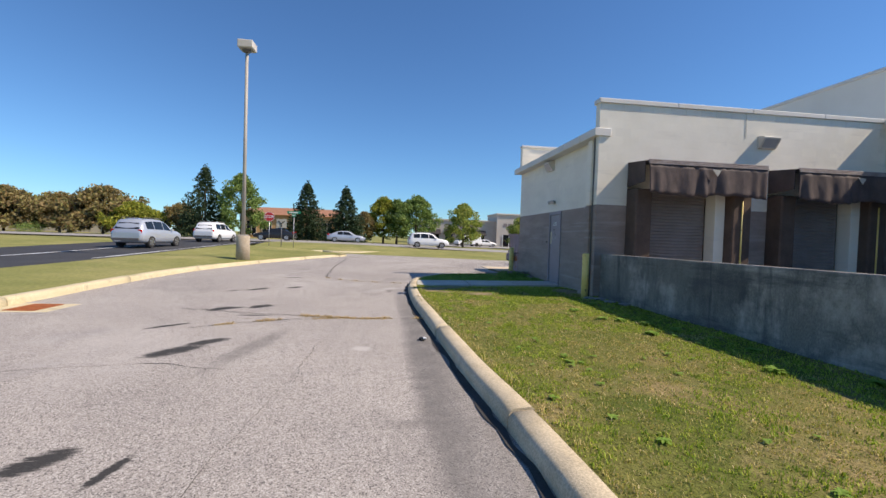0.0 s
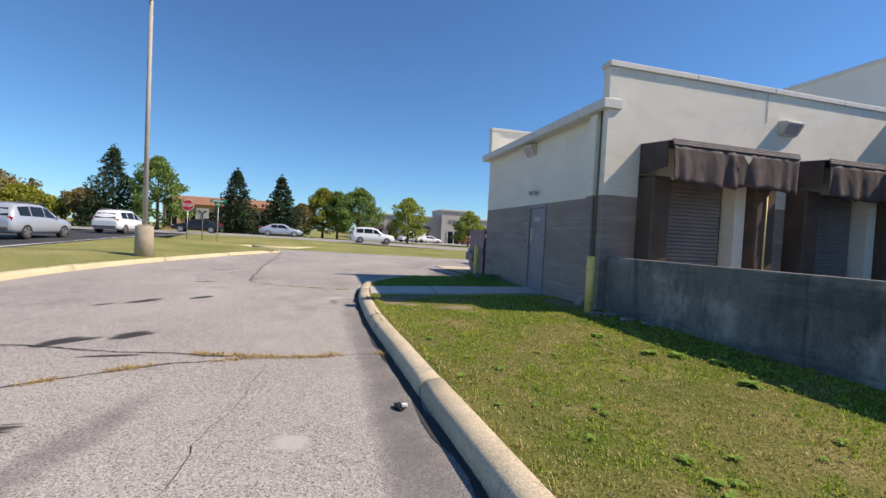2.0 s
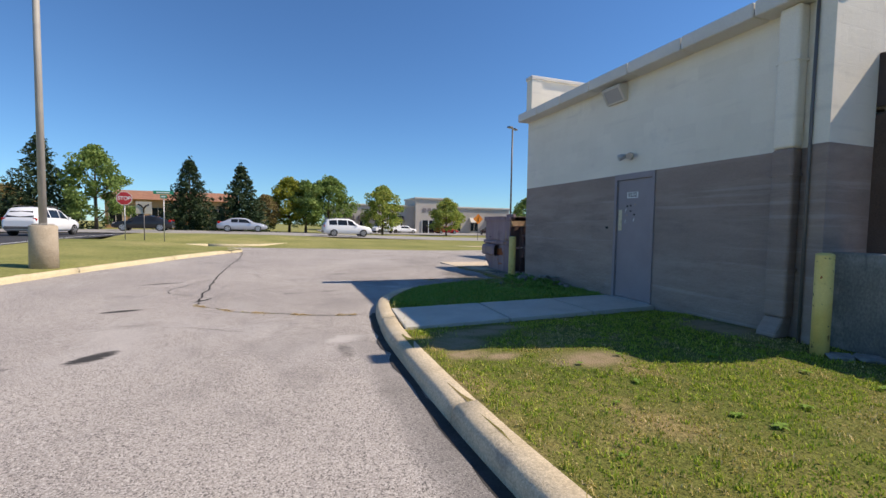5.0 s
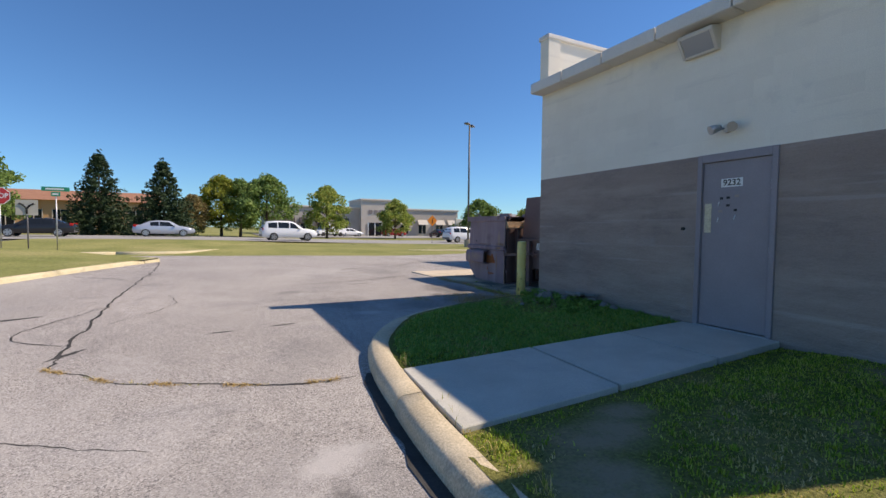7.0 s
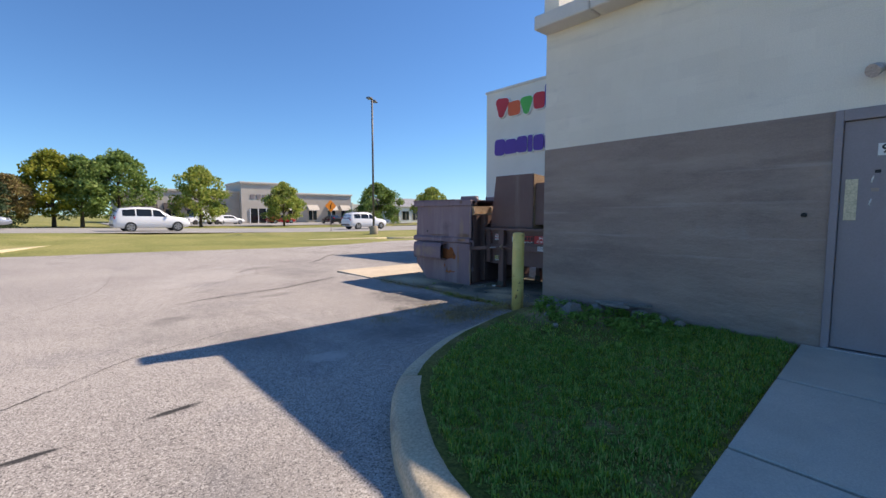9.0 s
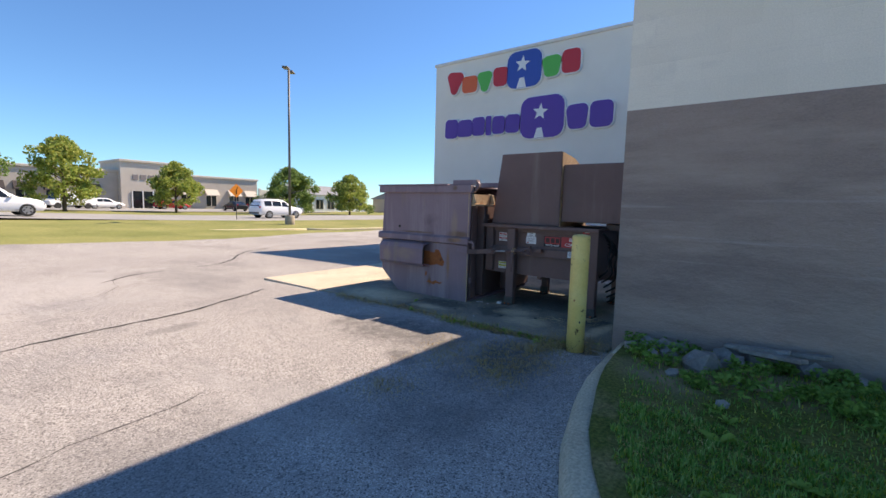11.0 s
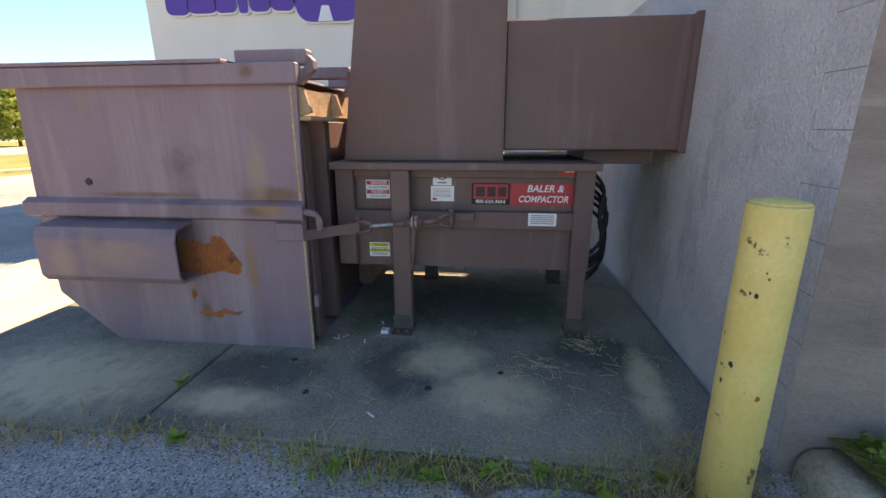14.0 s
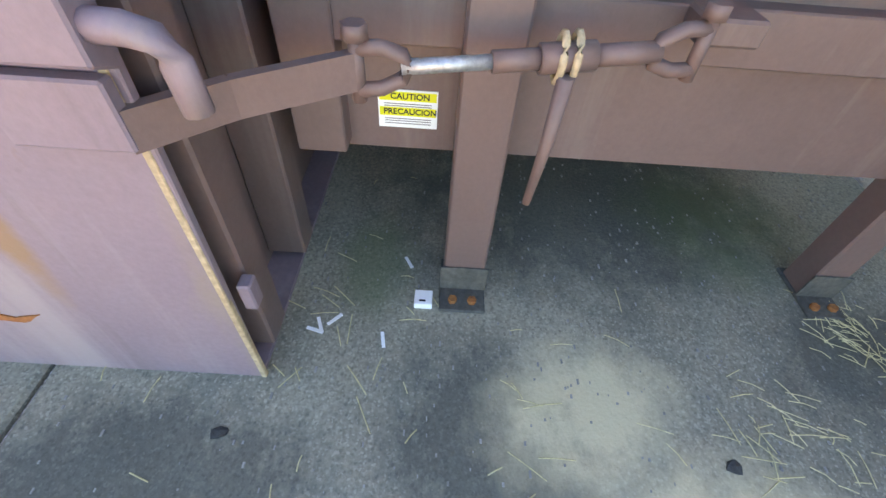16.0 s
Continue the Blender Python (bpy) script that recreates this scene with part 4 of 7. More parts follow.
def awning(x0, x1):
    root = thing("awning", ((x0 + x1) / 2, D0 - 0.4, 2.1), "weathered brown cloth awning with wavy valance over the dock", "awning", "dock awnings")
    yf, zt, zb = D0 - 0.76, 2.88, 2.14
    for x, s in ((x0, 1), (x1, -1)):
        bm = bmnew()
        prism(bm, [(D0, 2.95), (yf + 0.05, zt - 0.01), (yf + 0.05, 2.42), (D0, 2.36)], x, x + 0.02 * s, "x")
        part("side_panel", bm, AWNING, root)
    bm = bmnew()
    prism(bm, [(D0, 2.95), (yf, zt), (yf, zt - 0.02), (D0, 2.93)], x0 + 0.02, x1 - 0.02, "x")
    part("top_cloth", bm, AWNING, root)
    for i in range(3):
        bm = bmnew()
        box(bm, x0 + 0.04, x1 + 0.02, yf - 0.05 + i * 0.012, yf - 0.02 + i * 0.012, 2.80 + i * 0.038, 2.832 + i * 0.038, 0.006)
        part("batten", bm, surf("faded_batten", (0.22, 0.18, 0.17), (0.30, 0.26, 0.25), 4, 60, 0.7, 0.1) if i == 0 else bpy.data.materials["faded_batten"], root, "faded top strip")
    bm = bmnew()
    cols = 90
    rows = 8
    rnd = random.Random(int(x0 * 10))
    ph = [rnd.uniform(0, 6) for _ in range(4)]
    g = []
    for i in range(cols + 1):
        u = i / cols
        x = x0 + 0.05 + (x1 - x0 - 0.05) * u
        fold = 0.55 * math.sin(u * 24 + ph[0] + 3 * math.sin(u * 7 + ph[1])) + 0.3 * math.sin(u * 57 + ph[2] + 2 * math.sin(u * 13))
        sag = 0.035 * math.sin(u * 9 + ph[3]) + 0.035 * fold
        col = []
        for j in range(rows + 1):
            v = j / rows
            col.append(bm.verts.new((x, yf - 0.03 - 0.06 * fold * v ** 0.7 - 0.02 * v + 0.012 * noise.noise((x * 9, v * 6, 2.0)), 2.80 - (0.66 + sag) * v)))
        g.append(col)
    for i in range(cols):
        for j in range(rows):
            bm.faces.new((g[i][j], g[i][j + 1], g[i + 1][j + 1], g[i + 1][j])).smooth = True
    va = part("valance", bm, AWNING, root)
    so = va.modifiers.new("thick", "SOLIDIFY")
    so.thickness = 0.006
    bm = bmnew()
    xm = x0 + (x1 - x0) * 0.55
    prism(bm, [(xm - 0.11, 2.74), (xm + 0.11, 2.72), (xm + 0.02, 2.58)], yf - 0.105, yf - 0.10, "y")
    part("tear_patch", bm, WALK, root, "pale torn patch")


awning(6.0, 8.97)
awning(9.74, 12.70)


def wall_lamp(m, label):
    """A sloped wall-pack lamp; local x along the wall, -y out of it."""
    root = thing("wall_lamp", (0, 0, 0), label, "wall lamp", "wall lamps")
    bm = bmnew()
    prism(bm, [(0.0, 0.15), (0.0, -0.15), (-0.05, -0.15), (-0.20, 0.08), (-0.20, 0.115), (-0.05, 0.15)], -0.23, 0.23, "x", 0.008)
    part("housing", bm, LAMPBOX, root)
    bm = bmnew()
    prism(bm, [(-0.062, -0.125), (-0.186, 0.065), (-0.192, 0.061), (-0.068, -0.129)], -0.185, 0.185, "x")
    part("lens", bm, LENS, root, "cloudy glass lens")
    for a, b in ((-0.23, -0.19), (0.19, 0.23)):
        bm = bmnew()
        prism(bm, [(-0.055, -0.145), (-0.198, 0.075), (-0.207, 0.069), (-0.064, -0.151)], a, b, "x", 0.003)
        part("lens_frame", bm, LAMPBOX, root)
    bm = bmnew()
    prism(bm, [(-0.052, -0.150), (-0.066, -0.128), (-0.075, -0.134), (-0.061, -0.156)], -0.19, 0.19, "x", 0.002)
    part("lens_frame", bm, LAMPBOX, root)
    root.matrix_basis = m
    return root


wall_lamp(pose(9.62, D0, 3.63), "beige wall-pack lamp on the sunlit dock wall")
wall_lamp(pose(WEST, 13.6, 3.36, 0, 0, -90), "beige wall-pack lamp above the side door")


def twin_spots():
    root = thing("security_light", (WEST, 13.24, 2.2), "small grey twin-head security light over the door", "security light")
    bm = bmnew()
    tube(bm, [(WEST, 13.24, 2.21), (WEST - 0.05, 13.24, 2.21)], 0.05, 14)
    part("mount", bm, LAMPBOX, root)
    for s in (-1, 1):
        bm = bmnew()
        tube(bm, [(WEST - 0.04, 13.24 + 0.03 * s, 2.21), (WEST - 0.08, 13.24 + 0.07 * s, 2.215)], 0.015, 8)
        tube(bm, [(WEST - 0.06, 13.24 + 0.06 * s, 2.23), (WEST - 0.11, 13.24 + 0.10 * s, 2.215), (WEST - 0.16, 13.24 + 0.13 * s, 2.19)], [0.03, 0.05, 0.058], 12)
        part("lamp_head", bm, STEEL, root)


twin_spots()


def conduit():
    bm = bmnew()
    tube(bm, [(5.222, SOUTH + 0.17, -0.3), (5.222, SOUTH + 0.17, 1.9), (5.224, SOUTH + 0.165, 3.6)], 0.017, 8)
    solid("conduit", bm, POLE_DARK, "thin dark conduit running down the wall corner", "conduit")
    bm = bmnew()
    tube(bm, [(WEST - 0.002, 13.78, 0.98), (WEST - 0.03, 13.78, 0.98)], 0.022, 10)
    tube(bm, [(WEST - 0.02, 13.78, 0.98), (WEST - 0.02, 13.80, 0.97)], 0.012, 8)
    solid("bell_push", bm, BLACK, "small black bell push beside the door", "bell push")
    bm = bmnew()
    tube(bm, [(9.05, D0 - 0.010, 4.3), (9.05, D0 - 0.010, 3.7)], 0.0045, 6)
    solid("wall_cable", bm, POLE_DARK, "thin cable down to the dock lamp", "cable")


conduit()


def bollard(x, y, z0, z1, r, label, lean=0.0):
    root = thing("bollard", (x, y, z0), label, "bollard", "yellow bollards")
    bm = bmnew()
    h = z1 - z0
    tube(bm, [(x, y, z0 - 0.1), (x + lean * 0.5, y, z0 + 0.5 * h), (x + lean, y, z1 - 0.035), (x + lean, y, z1 - 0.012), (x + lean, y, z1)], [r, r, r, r * 0.99, r * 0.98], 28)
    post = part("post", bm, YELLOW, root)
    bm = bmnew()
    tube(bm, [(x + lean, y, z1 + 0.001), (x + lean, y, z1 + 0.008), (x + lean, y, z1 + 0.016)], [r * 0.97, r * 0.85, r * 0.4], 28)
    part("domed_cap", bm, YELLOW, root)
    rnd = random.Random(int(1000 * y))
    for k in range(11):
        a = rnd.uniform(math.pi * 0.45, math.pi * 1.55)
        zz = z0 + h * rnd.random()
        s = rnd.uniform(0.003, 0.011)
        bm = bmnew()
        pts = []
        for i in range(7):
            w = 2 * math.pi * i / 7
            da, dz = s / r * math.cos(w) * rnd.uniform(0.5, 1.1), s * 1.5 * math.sin(w) * rnd.uniform(0.5, 1.1)
            pts.append(bm.verts.new((x + lean * (zz - z0) / h + (r + 0.0012) * math.cos(a + da), y + (r + 0.0012) * math.sin(a + da), zz + dz)))
        bm.faces.new(pts)
        part("paint_chip", bm, RUST if k % 3 == 0 else CRACK, post)


bollard(4.94, 10.0, -0.23, 0.735, 0.078, "chipped yellow steel bollard at the wall corner")
bollard(5.19, 17.085, -0.46, 0.70, 0.088, "chipped yellow steel bollard at the kerb end", 0.01)
bollard(8.9, 17.3, -0.46, 0.70, 0.085, "yellow steel bollard behind the compactor")

# ---- compactor and container ----
FX = 6.60


def bolt(parent, x, y, z, r=0.012, m=None, axis=(-1, 0, 0)):
    b = bmnew()
    a = Vector(axis)
    tube(b, [Vector((x, y, z)), Vector((x, y, z)) + a * 0.014], r, 6)
    part("bolt", b, m or RUST, parent)


def compactor():
    root = thing("trash_compactor", (7.2, 18.1, -0.45), "brown steel trash compactor on legs with warning stickers", "compactor")
    top, bot = 0.72, 0.0
    yl, yr = 19.0, 17.36
    bm = bmnew()
    box(bm, FX + 0.02, 7.98, yr + 0.04, yl - 0.02, bot, top - 0.03)
    body = part("body", bm, BROWN, root)
    fl = bmnew()
    prism(fl, [(6.48, top - 0.045), (6.48, top), (7.9, top), (7.9, top - 0.012), (6.53, top - 0.012), (6.53, top - 0.045)], yr - 0.04, yl + 0.03, "y", 0.003)
    part("top_flange", fl, BROWN, root)
    # rails and posts welded on the body's face
    for n, a, b, z0, z1, dx in (("mid_rail", yr + 0.07, yl - 0.09, 0.285, 0.40, 0.035), ("end_post", yl - 0.10, yl + 0.02, 0.02, top - 0.045, 0.05), ("end_post", yr - 0.02, yr + 0.1, 0.02, top - 0.045, 0.05), ("upper_rail", yr + 0.1, yl - 0.10, top - 0.10, top - 0.045, 0.02)):
        b_ = bmnew()
        box(b_, FX - dx, FX + 0.03, a, b, z0, z1, 0.004)
        part(n, b_, BROWN, root)
    for y, x, w in ((18.573, 6.50, 0.125), (17.40, 6.556, 0.106), (18.535, 7.66, 0.11), (17.40, 7.66, 0.11)):
        lg = bmnew()
        box(lg, x, x + 0.10, y - w / 2, y + w / 2, -0.445, top - 0.046, 0.006)
        leg = part("leg", lg, BROWN, root)
        fp = bmnew()
        box(fp, x - 0.09, x + 0.12, y - w / 2 - 0.008, y + w / 2 + 0.008, -0.443, -0.43, 0.003)
        box(fp, x - 0.008, x, y - w / 2 - 0.01, y + w / 2 + 0.01, -0.43, -0.33, 0.002)
        foot = part("foot_plate", fp, surf("dirty_steel", (0.05, 0.05, 0.045), (0.09, 0.085, 0.07), 6, 60, 0.8, 0.3) if "dirty_steel" not in bpy.data.materials else bpy.data.materials["dirty_steel"], leg, "grimy dark foot plate")
        for dy in (-0.03, 0.03):
            bolt(foot, x - 0.055, y + dy, -0.43, 0.014, RUST, (0, 0, 1))
    # unseen plate added to keep sunlight from spilling under the body
    b_ = bmnew()
    box(b_, 7.94, 7.98, yr + 0.04, yl - 0.02, -0.14, bot - 0.003, 0.003)
    part("back_skirt", b_, BROWN, root)
    for a in (17.62, 18.2, 18.62):
        b_ = bmnew()
        box(b_, 6.7, 7.7, a - 0.03, a + 0.03, -0.055, -0.002, 0.004)
        part("floor_beam", b_, BROWN, root)
    # hopper above, leaning back at its left edge
    hp = bmnew()
    prism(hp, [(17.92, top + 0.004), (18.98, top + 0.004), (18.84, 1.745), (17.92, 1.745)], 6.64, 6.66, "x", 0.004)
    part("hopper_front", hp, BROWN, root)
    hp = bmnew()
    prism(hp, [(18.97, top), (18.80, 1.74), (18.78, 1.74), (18.95, top)], 6.66, 7.7, "x")
    part("hopper_side", hp, BROWN, root)
    hp = bmnew()
    prism(hp, [(6.66, 1.74), (7.1, 1.66), (7.72, 1.5), (7.72, top), (7.70, top), (7.70, 1.48), (7.09, 1.64), (6.66, 1.72)], 17.93, 18.83, "y")
    part("hopper_back", hp, RUSTY_TAN, root, "sun-bleached rusty inner lining")
    hp = bmnew()
    prism(hp, [(6.66, top), (6.66, 1.74), (7.1, 1.70), (7.7, 1.5), (7.7, top)], 17.915, 17.935, "y")
    part("hopper_side", hp, RUSTY_TAN, root, "rust-streaked side sheet")
    ch = bmnew()
    box(ch, 6.70, 7.65, NORTH - 0.05, 17.915, 0.79, 1.57, 0.01)
    chute = part("chute", ch, BROWN, root)
    cf = bmnew()
    for z0, z1 in ((0.775, 0.80), (1.56, 1.585)):
        box(cf, 6.685, 7.66, NORTH - 0.02, NORTH + 0.03, z0, z1, 0.003)
    box(cf, 6.68, 6.71, NORTH, NORTH + 0.045, 0.78, 1.58, 0.003)
    part("chute_flange", cf, BROWN, chute)
    b_ = bmnew()
    box(b_, 6.9, 7.6, 16.9, 17.36, 0.69, 0.78, 0.004)
    part("chute_support", b_, BROWN, root)
    # hydraulic hoses looping between body and wall
    rnd = random.Random(3)
    for k in range(6):
        b_ = bmnew()
        x = 6.72 + 0.08 * k
        sw = rnd.uniform(0.02, 0.07)
        tube(b_, [(x + 0.04 * math.sin(5 * q + k), 17.34 - (0.12 + 0.03 * k) * math.sin(math.pi * q) - sw * math.sin(3 * math.pi * q), 0.66 - 0.05 * k - (0.58 + 0.03 * k) * q) for q in [i / 16 for i in range(17)]], 0.013, 8)
        part("hose", b_, BLACK, root, "black hydraulic hose")
    # stickers
    sx = FX + 0.0185
    fx = FX - 0.0155

    def sticker(name, y0, y1, z0, z1, m, label="", x=sx, lift=0.002):
        s = bmnew()
        box(s, x - lift, x, min(y0, y1) + 0.026, max(y0, y1) + 0.026, z0 + 0.012, z1 + 0.012)
        return part(name, s, m, root, label)

    def words(p, w, size, y, z, m, x=sx, squeeze=1.0, shear=0.0, bold=0.0):
        text_part(w, size, Matrix.Translation((x - 0.0032, y + 0.026, z + 0.012)) @ Euler((radians(90), 0, radians(-90))).to_matrix().to_4x4(), m, p, depth=0.0004, squeeze=squeeze, shear=shear, bold=bold)

    s = sticker("danger_sticker", 18.805, 18.64, 0.46, 0.585, WHITE, "red and white warning sticker")
    for z in (0.552, 0.492):
        r = sticker("red_band", 18.80, 18.645, z, z + 0.027, RED, lift=0.0024)
        words(s, "DANGER" if z > 0.52 else "PELIGRO", 0.027, 18.715, z + 0.0135, WHITE, bold=0.0004)
    words(s, "DO NOT ENTER", 0.019, 18.722, 0.535, BLACK, squeeze=0.95)
    words(s, "NO ENTRAR", 0.019, 18.722, 0.475, BLACK)
    s = sticker("caution_sticker", 18.80, 18.655, 0.05, 0.15, WHITE, "yellow and white caution sticker")
    for z, w in ((0.122, "CAUTION"), (0.082, "PRECAUCION")):
        sticker("yellow_band", 18.797, 18.658, z, z + 0.023, YLABEL, lift=0.0024)
        words(s, w, 0.021, 18.722, z + 0.0115, BLACK, bold=0.0004)
    for z in (0.113, 0.107, 0.073, 0.067, 0.060):
        sticker("print_line", 18.785, 18.67, z, z + 0.0025, ROLLER, lift=0.0024)
    s = sticker("approval_sticker", 18.346, 18.222, 0.553, 0.675, WHITE, "white approval sticker with a round mark")
    ring = bmnew()
    tube(ring, [(sx - 0.001, 18.310 + 0.038 * math.cos(a), 0.642 + 0.038 * math.sin(a)) for a in [2 * math.pi * k / 24 for k in range(25)]], 0.004, 5, False)
    part("round_mark", ring, BLACK, s)
    for z in (0.622, 0.636):
        sticker("print_bar", 18.305, 18.263, z, z + 0.008, BLACK, lift=0.0024)
    sticker("print_bar", 18.315, 18.255, 0.566, 0.576, ROLLER, lift=0.0024)
    sticker("data_sticker", 18.36, 18.205, 0.447, 0.549, WHITE, "white data sticker")
    for k in range(7):
        sticker("print_line", 18.345, 18.225, 0.475 + 0.009 * k, 0.4775 + 0.009 * k, ROLLER, lift=0.0024)
    sticker("red_mark", 18.35, 18.32, 0.455, 0.468, RED, lift=0.0024)
    s = sticker("maker_sign", 18.088, 17.835, 0.430, 0.572, BLACK, "red and black maker's plate")
    sticker("maker_mark", 18.075, 17.85, 0.468, 0.563, RED, lift=0.003)
    for y0, y1 in ((18.06, 18.0), (17.985, 17.93), (17.915, 17.86)):
        sticker("maker_mark", y0, y1, 0.482, 0.548, plain("dark_mark", (0.05, 0.01, 0.01), 0.5) if "dark_mark" not in bpy.data.materials else bpy.data.materials["dark_mark"], lift=0.0034)
    words(s, "800-523-3654", 0.03, 17.962, 0.449, WHITE, squeeze=1.15, bold=0.0006)
    s = sticker("product_sign", 17.833, 17.41, 0.430, 0.572, RED, "red sign with white lettering")
    words(s, "BALER &", 0.064, 17.612, 0.536, WHITE, squeeze=0.98, shear=0.2, bold=0.001)
    words(s, "COMPACTOR", 0.060, 17.622, 0.467, WHITE, squeeze=0.86, shear=0.2, bold=0.001)
    sticker("red_mark", 17.53, 17.438, 0.632, 0.672, RED, "small red label", x=FX - 0.0205)
    sticker("print_bar", 17.50, 17.445, 0.648, 0.657, WHITE, x=FX - 0.0205, lift=0.0026)
    sticker("notice_sticker", 17.715, 17.535, 0.302, 0.385, WHITE, "white notice sticker", x=FX - 0.0355)
    for k in range(5):
        sticker("print_bar", 17.70, 17.55, 0.315 + 0.013 * k, 0.321 + 0.013 * k, ROLLER, x=FX - 0.0355, lift=0.0026)
    return root


compactor()


def container():
    """The faded purple steel container that the compactor packs."""
    x0, x1 = 6.17, 8.1
    y0, y1 = 19.10, 20.84
    zb, zt = -0.445, 1.27
    root = thing("waste_container", (7.1, 19.9, zb), "faded purple steel waste container with rust patches", "waste container")
    prof = [(y0, zb), (20.47, zb), (20.84, -0.12), (20.86, 0.30), (20.80, zt), (y0 - 0.04, zt), (y0 - 0.02, 0.4)]
    bm = bmnew()
    prism(bm, prof, x0, x0 + 0.02, "x", 0.003)
    side = part("side_sheet", bm, PURPLE, root)
    bm = bmnew()
    prism(bm, prof, x1 - 0.02, x1, "x", 0.003)
    part("side_sheet", bm, PURPLE, root)
    bm = bmnew()
    prism(bm, [(20.47, zb), (20.84, -0.12), (20.86, 0.30), (20.80, zt), (20.78, zt), (20.84, 0.30), (20.82, -0.11), (20.46, zb + 0.02)], x0 + 0.02, x1 - 0.02, "x")
    part("front_sheet", bm, PURPLE, root)
    bm = bmnew()
    box(bm, x0 + 0.02, x1 - 0.02, y0, 20.47, zb, zb + 0.02)
    part("floor_sheet", bm, PURPLE, root)
    bm = bmnew()
    box(bm, x0 + 0.05, x1 - 0.05, y0 + 0.10, y0 + 0.13, zb, 0.98, 0.004)
    part("back_sheet", bm, BROWN, root, "dark back sheet")
    for x in (x0 + 0.12, x0 + 0.45, x1 - 0.45, x1 - 0.12):
        bm = bmnew()
        box(bm, x - 0.05, x + 0.05, y0 - 0.02, y0 + 0.10, zb + 0.05, 0.98, 0.006)
        part("back_stiffener", bm, BROWN, root)
    rim = bmnew()
    box(rim, x0 - 0.05, x0 + 0.03, y0 - 0.06, 20.88, zt - 0.105, zt + 0.004, 0.006)
    part("top_rim", rim, PURPLE, root)
    rim = bmnew()
    box(rim, x1 - 0.03, x1 + 0.05, y0 - 0.06, 20.92, zt - 0.105, zt + 0.004, 0.006)
    part("top_rim", rim, PURPLE, root)
    rim = bmnew()
    box(rim, x0 + 0.031, x1 - 0.031, 20.74, 20.92, zt - 0.08, zt + 0.002, 0.006)
    part("top_rim", rim, PURPLE, root)
    lid = bmnew()
    box(lid, x0 - 0.06, x1 + 0.06, y0 + 0.35, 20.90, zt + 0.006, zt + 0.026, 0.004)
    part("lid", lid, PURPLE, root)
    for x in (x0 + 0.06, x0 + 0.8, x0 + 1.5):
        b = bmnew()
        box(b, x, x + 0.10, y0 - 0.08, y0 + 0.34, zt + 0.008, zt + 0.085, 0.006)
        part("lid_lug", b, PURPLE, root)
        b = bmnew()
        prism(b, [(y0 - 0.02, zt - 0.10), (y0 - 0.11, zt - 0.02), (y0 - 0.11, zt + 0.03), (y0 - 0.08, zt + 0.06)], x + 0.02, x + 0.08, "x", 0.004)
        part("hinge_arm", b, PURPLE, root)
    for x in (x0 + 0.03, x0 + 0.55, x0 + 1.0, x0 + 1.5):
        b = bmnew()
        prism(b, [(y0 + 0.02, 0.98), (y0 - 0.10, 1.02), (y0 - 0.06, zt - 0.12), (y0 + 0.02, zt - 0.1)], x, x + 0.03, "x", 0.003)
        part("gusset", b, RUSTY_TAN, root, "rust-bleached gusset")
    b = bmnew()
    box(b, x0 + 0.02, x1 - 0.02, y0 - 0.03, y0 + 0.0, 1.0, zt - 0.12)
    part("upper_back_sheet", b, RUSTY_TAN, root, "rust-bleached back sheet")
    b = bmnew()
    box(b, x0 + 0.02, x1 - 0.02, y0 - 0.10, y0 - 0.0, 0.975, 1.0, 0.004)
    part("ledge", b, RUSTY_TAN, root)
    # unseen plate added to shut sunlight out of the gap to the compactor
    b = bmnew()
    box(b, 7.15, 7.95, y0 - 0.12, y0 - 0.01, -0.35, 0.72, 0.006)
    part("end_skirt", b, BROWN, root)
    # horizontal rail and fork pocket
    b = bmnew()
    prism(b, [(x0 - 0.05, 0.415), (x0 - 0.05, 0.495), (x0, 0.525), (x0, 0.395)], y0 - 0.03, 20.90, "y", 0.004)
    part("side_rail", b, PURPLE, root)
    pocket = bmnew()
    ya, yb = 19.80, 20.72
    prism(pocket, [(x0, 0.395), (x0 - 0.16, 0.37), (x0 - 0.19, 0.30), (x0 - 0.19, 0.07), (x0 - 0.16, 0.03), (x0, 0.03), (x0, 0.05), (x0 - 0.15, 0.05), (x0 - 0.175, 0.08), (x0 - 0.175, 0.295), (x0 - 0.15, 0.35), (x0, 0.375)], ya, yb, "y", 0.004)
    part("fork_pocket", pocket, PURPLE, root, "purple fork pocket sleeve")
    # darker brown sheet puts the shade inside the sleeve into colour
    b = bmnew()
    box(b, x0 - 0.010, x0 - 0.006, ya + 0.12, yb - 0.01, 0.055, 0.37)
    part("pocket_back", b, BROWN, root)
    # worn rust patch beside the pocket, ragged outline
    rnd = random.Random(8)
    ragged = [(0, .05), (0, .85), (.1, .9), (.3, .86), (.42, .9), (.52, .8), (.62, .82), (.64, 1.0), (.78, 1.02), (.82, .85), (.9, .6), (1.0, .3), (.97, .12), (.93, .02), (.75, .09), (.6, .05), (.45, -.03), (.2, .03)]
    streak = [(0, .4), (.15, .8), (.35, .5), (.55, .9), (.8, .6), (1, .8), (.85, .35), (.6, .45), (.45, .05), (.2, .3)]
    for shape, ya_, yb_, za_, zb_ in ((ragged, 20.02, 19.515, 0.045, 0.29), (streak, 19.86, 19.54, -0.26, -0.18), (streak, 19.89, 19.85, -0.16, -0.04)):
        b = bmnew()
        pts = []
        for k, (u, v) in enumerate(shape):
            u2, v2 = shape[(k + 1) % len(shape)]
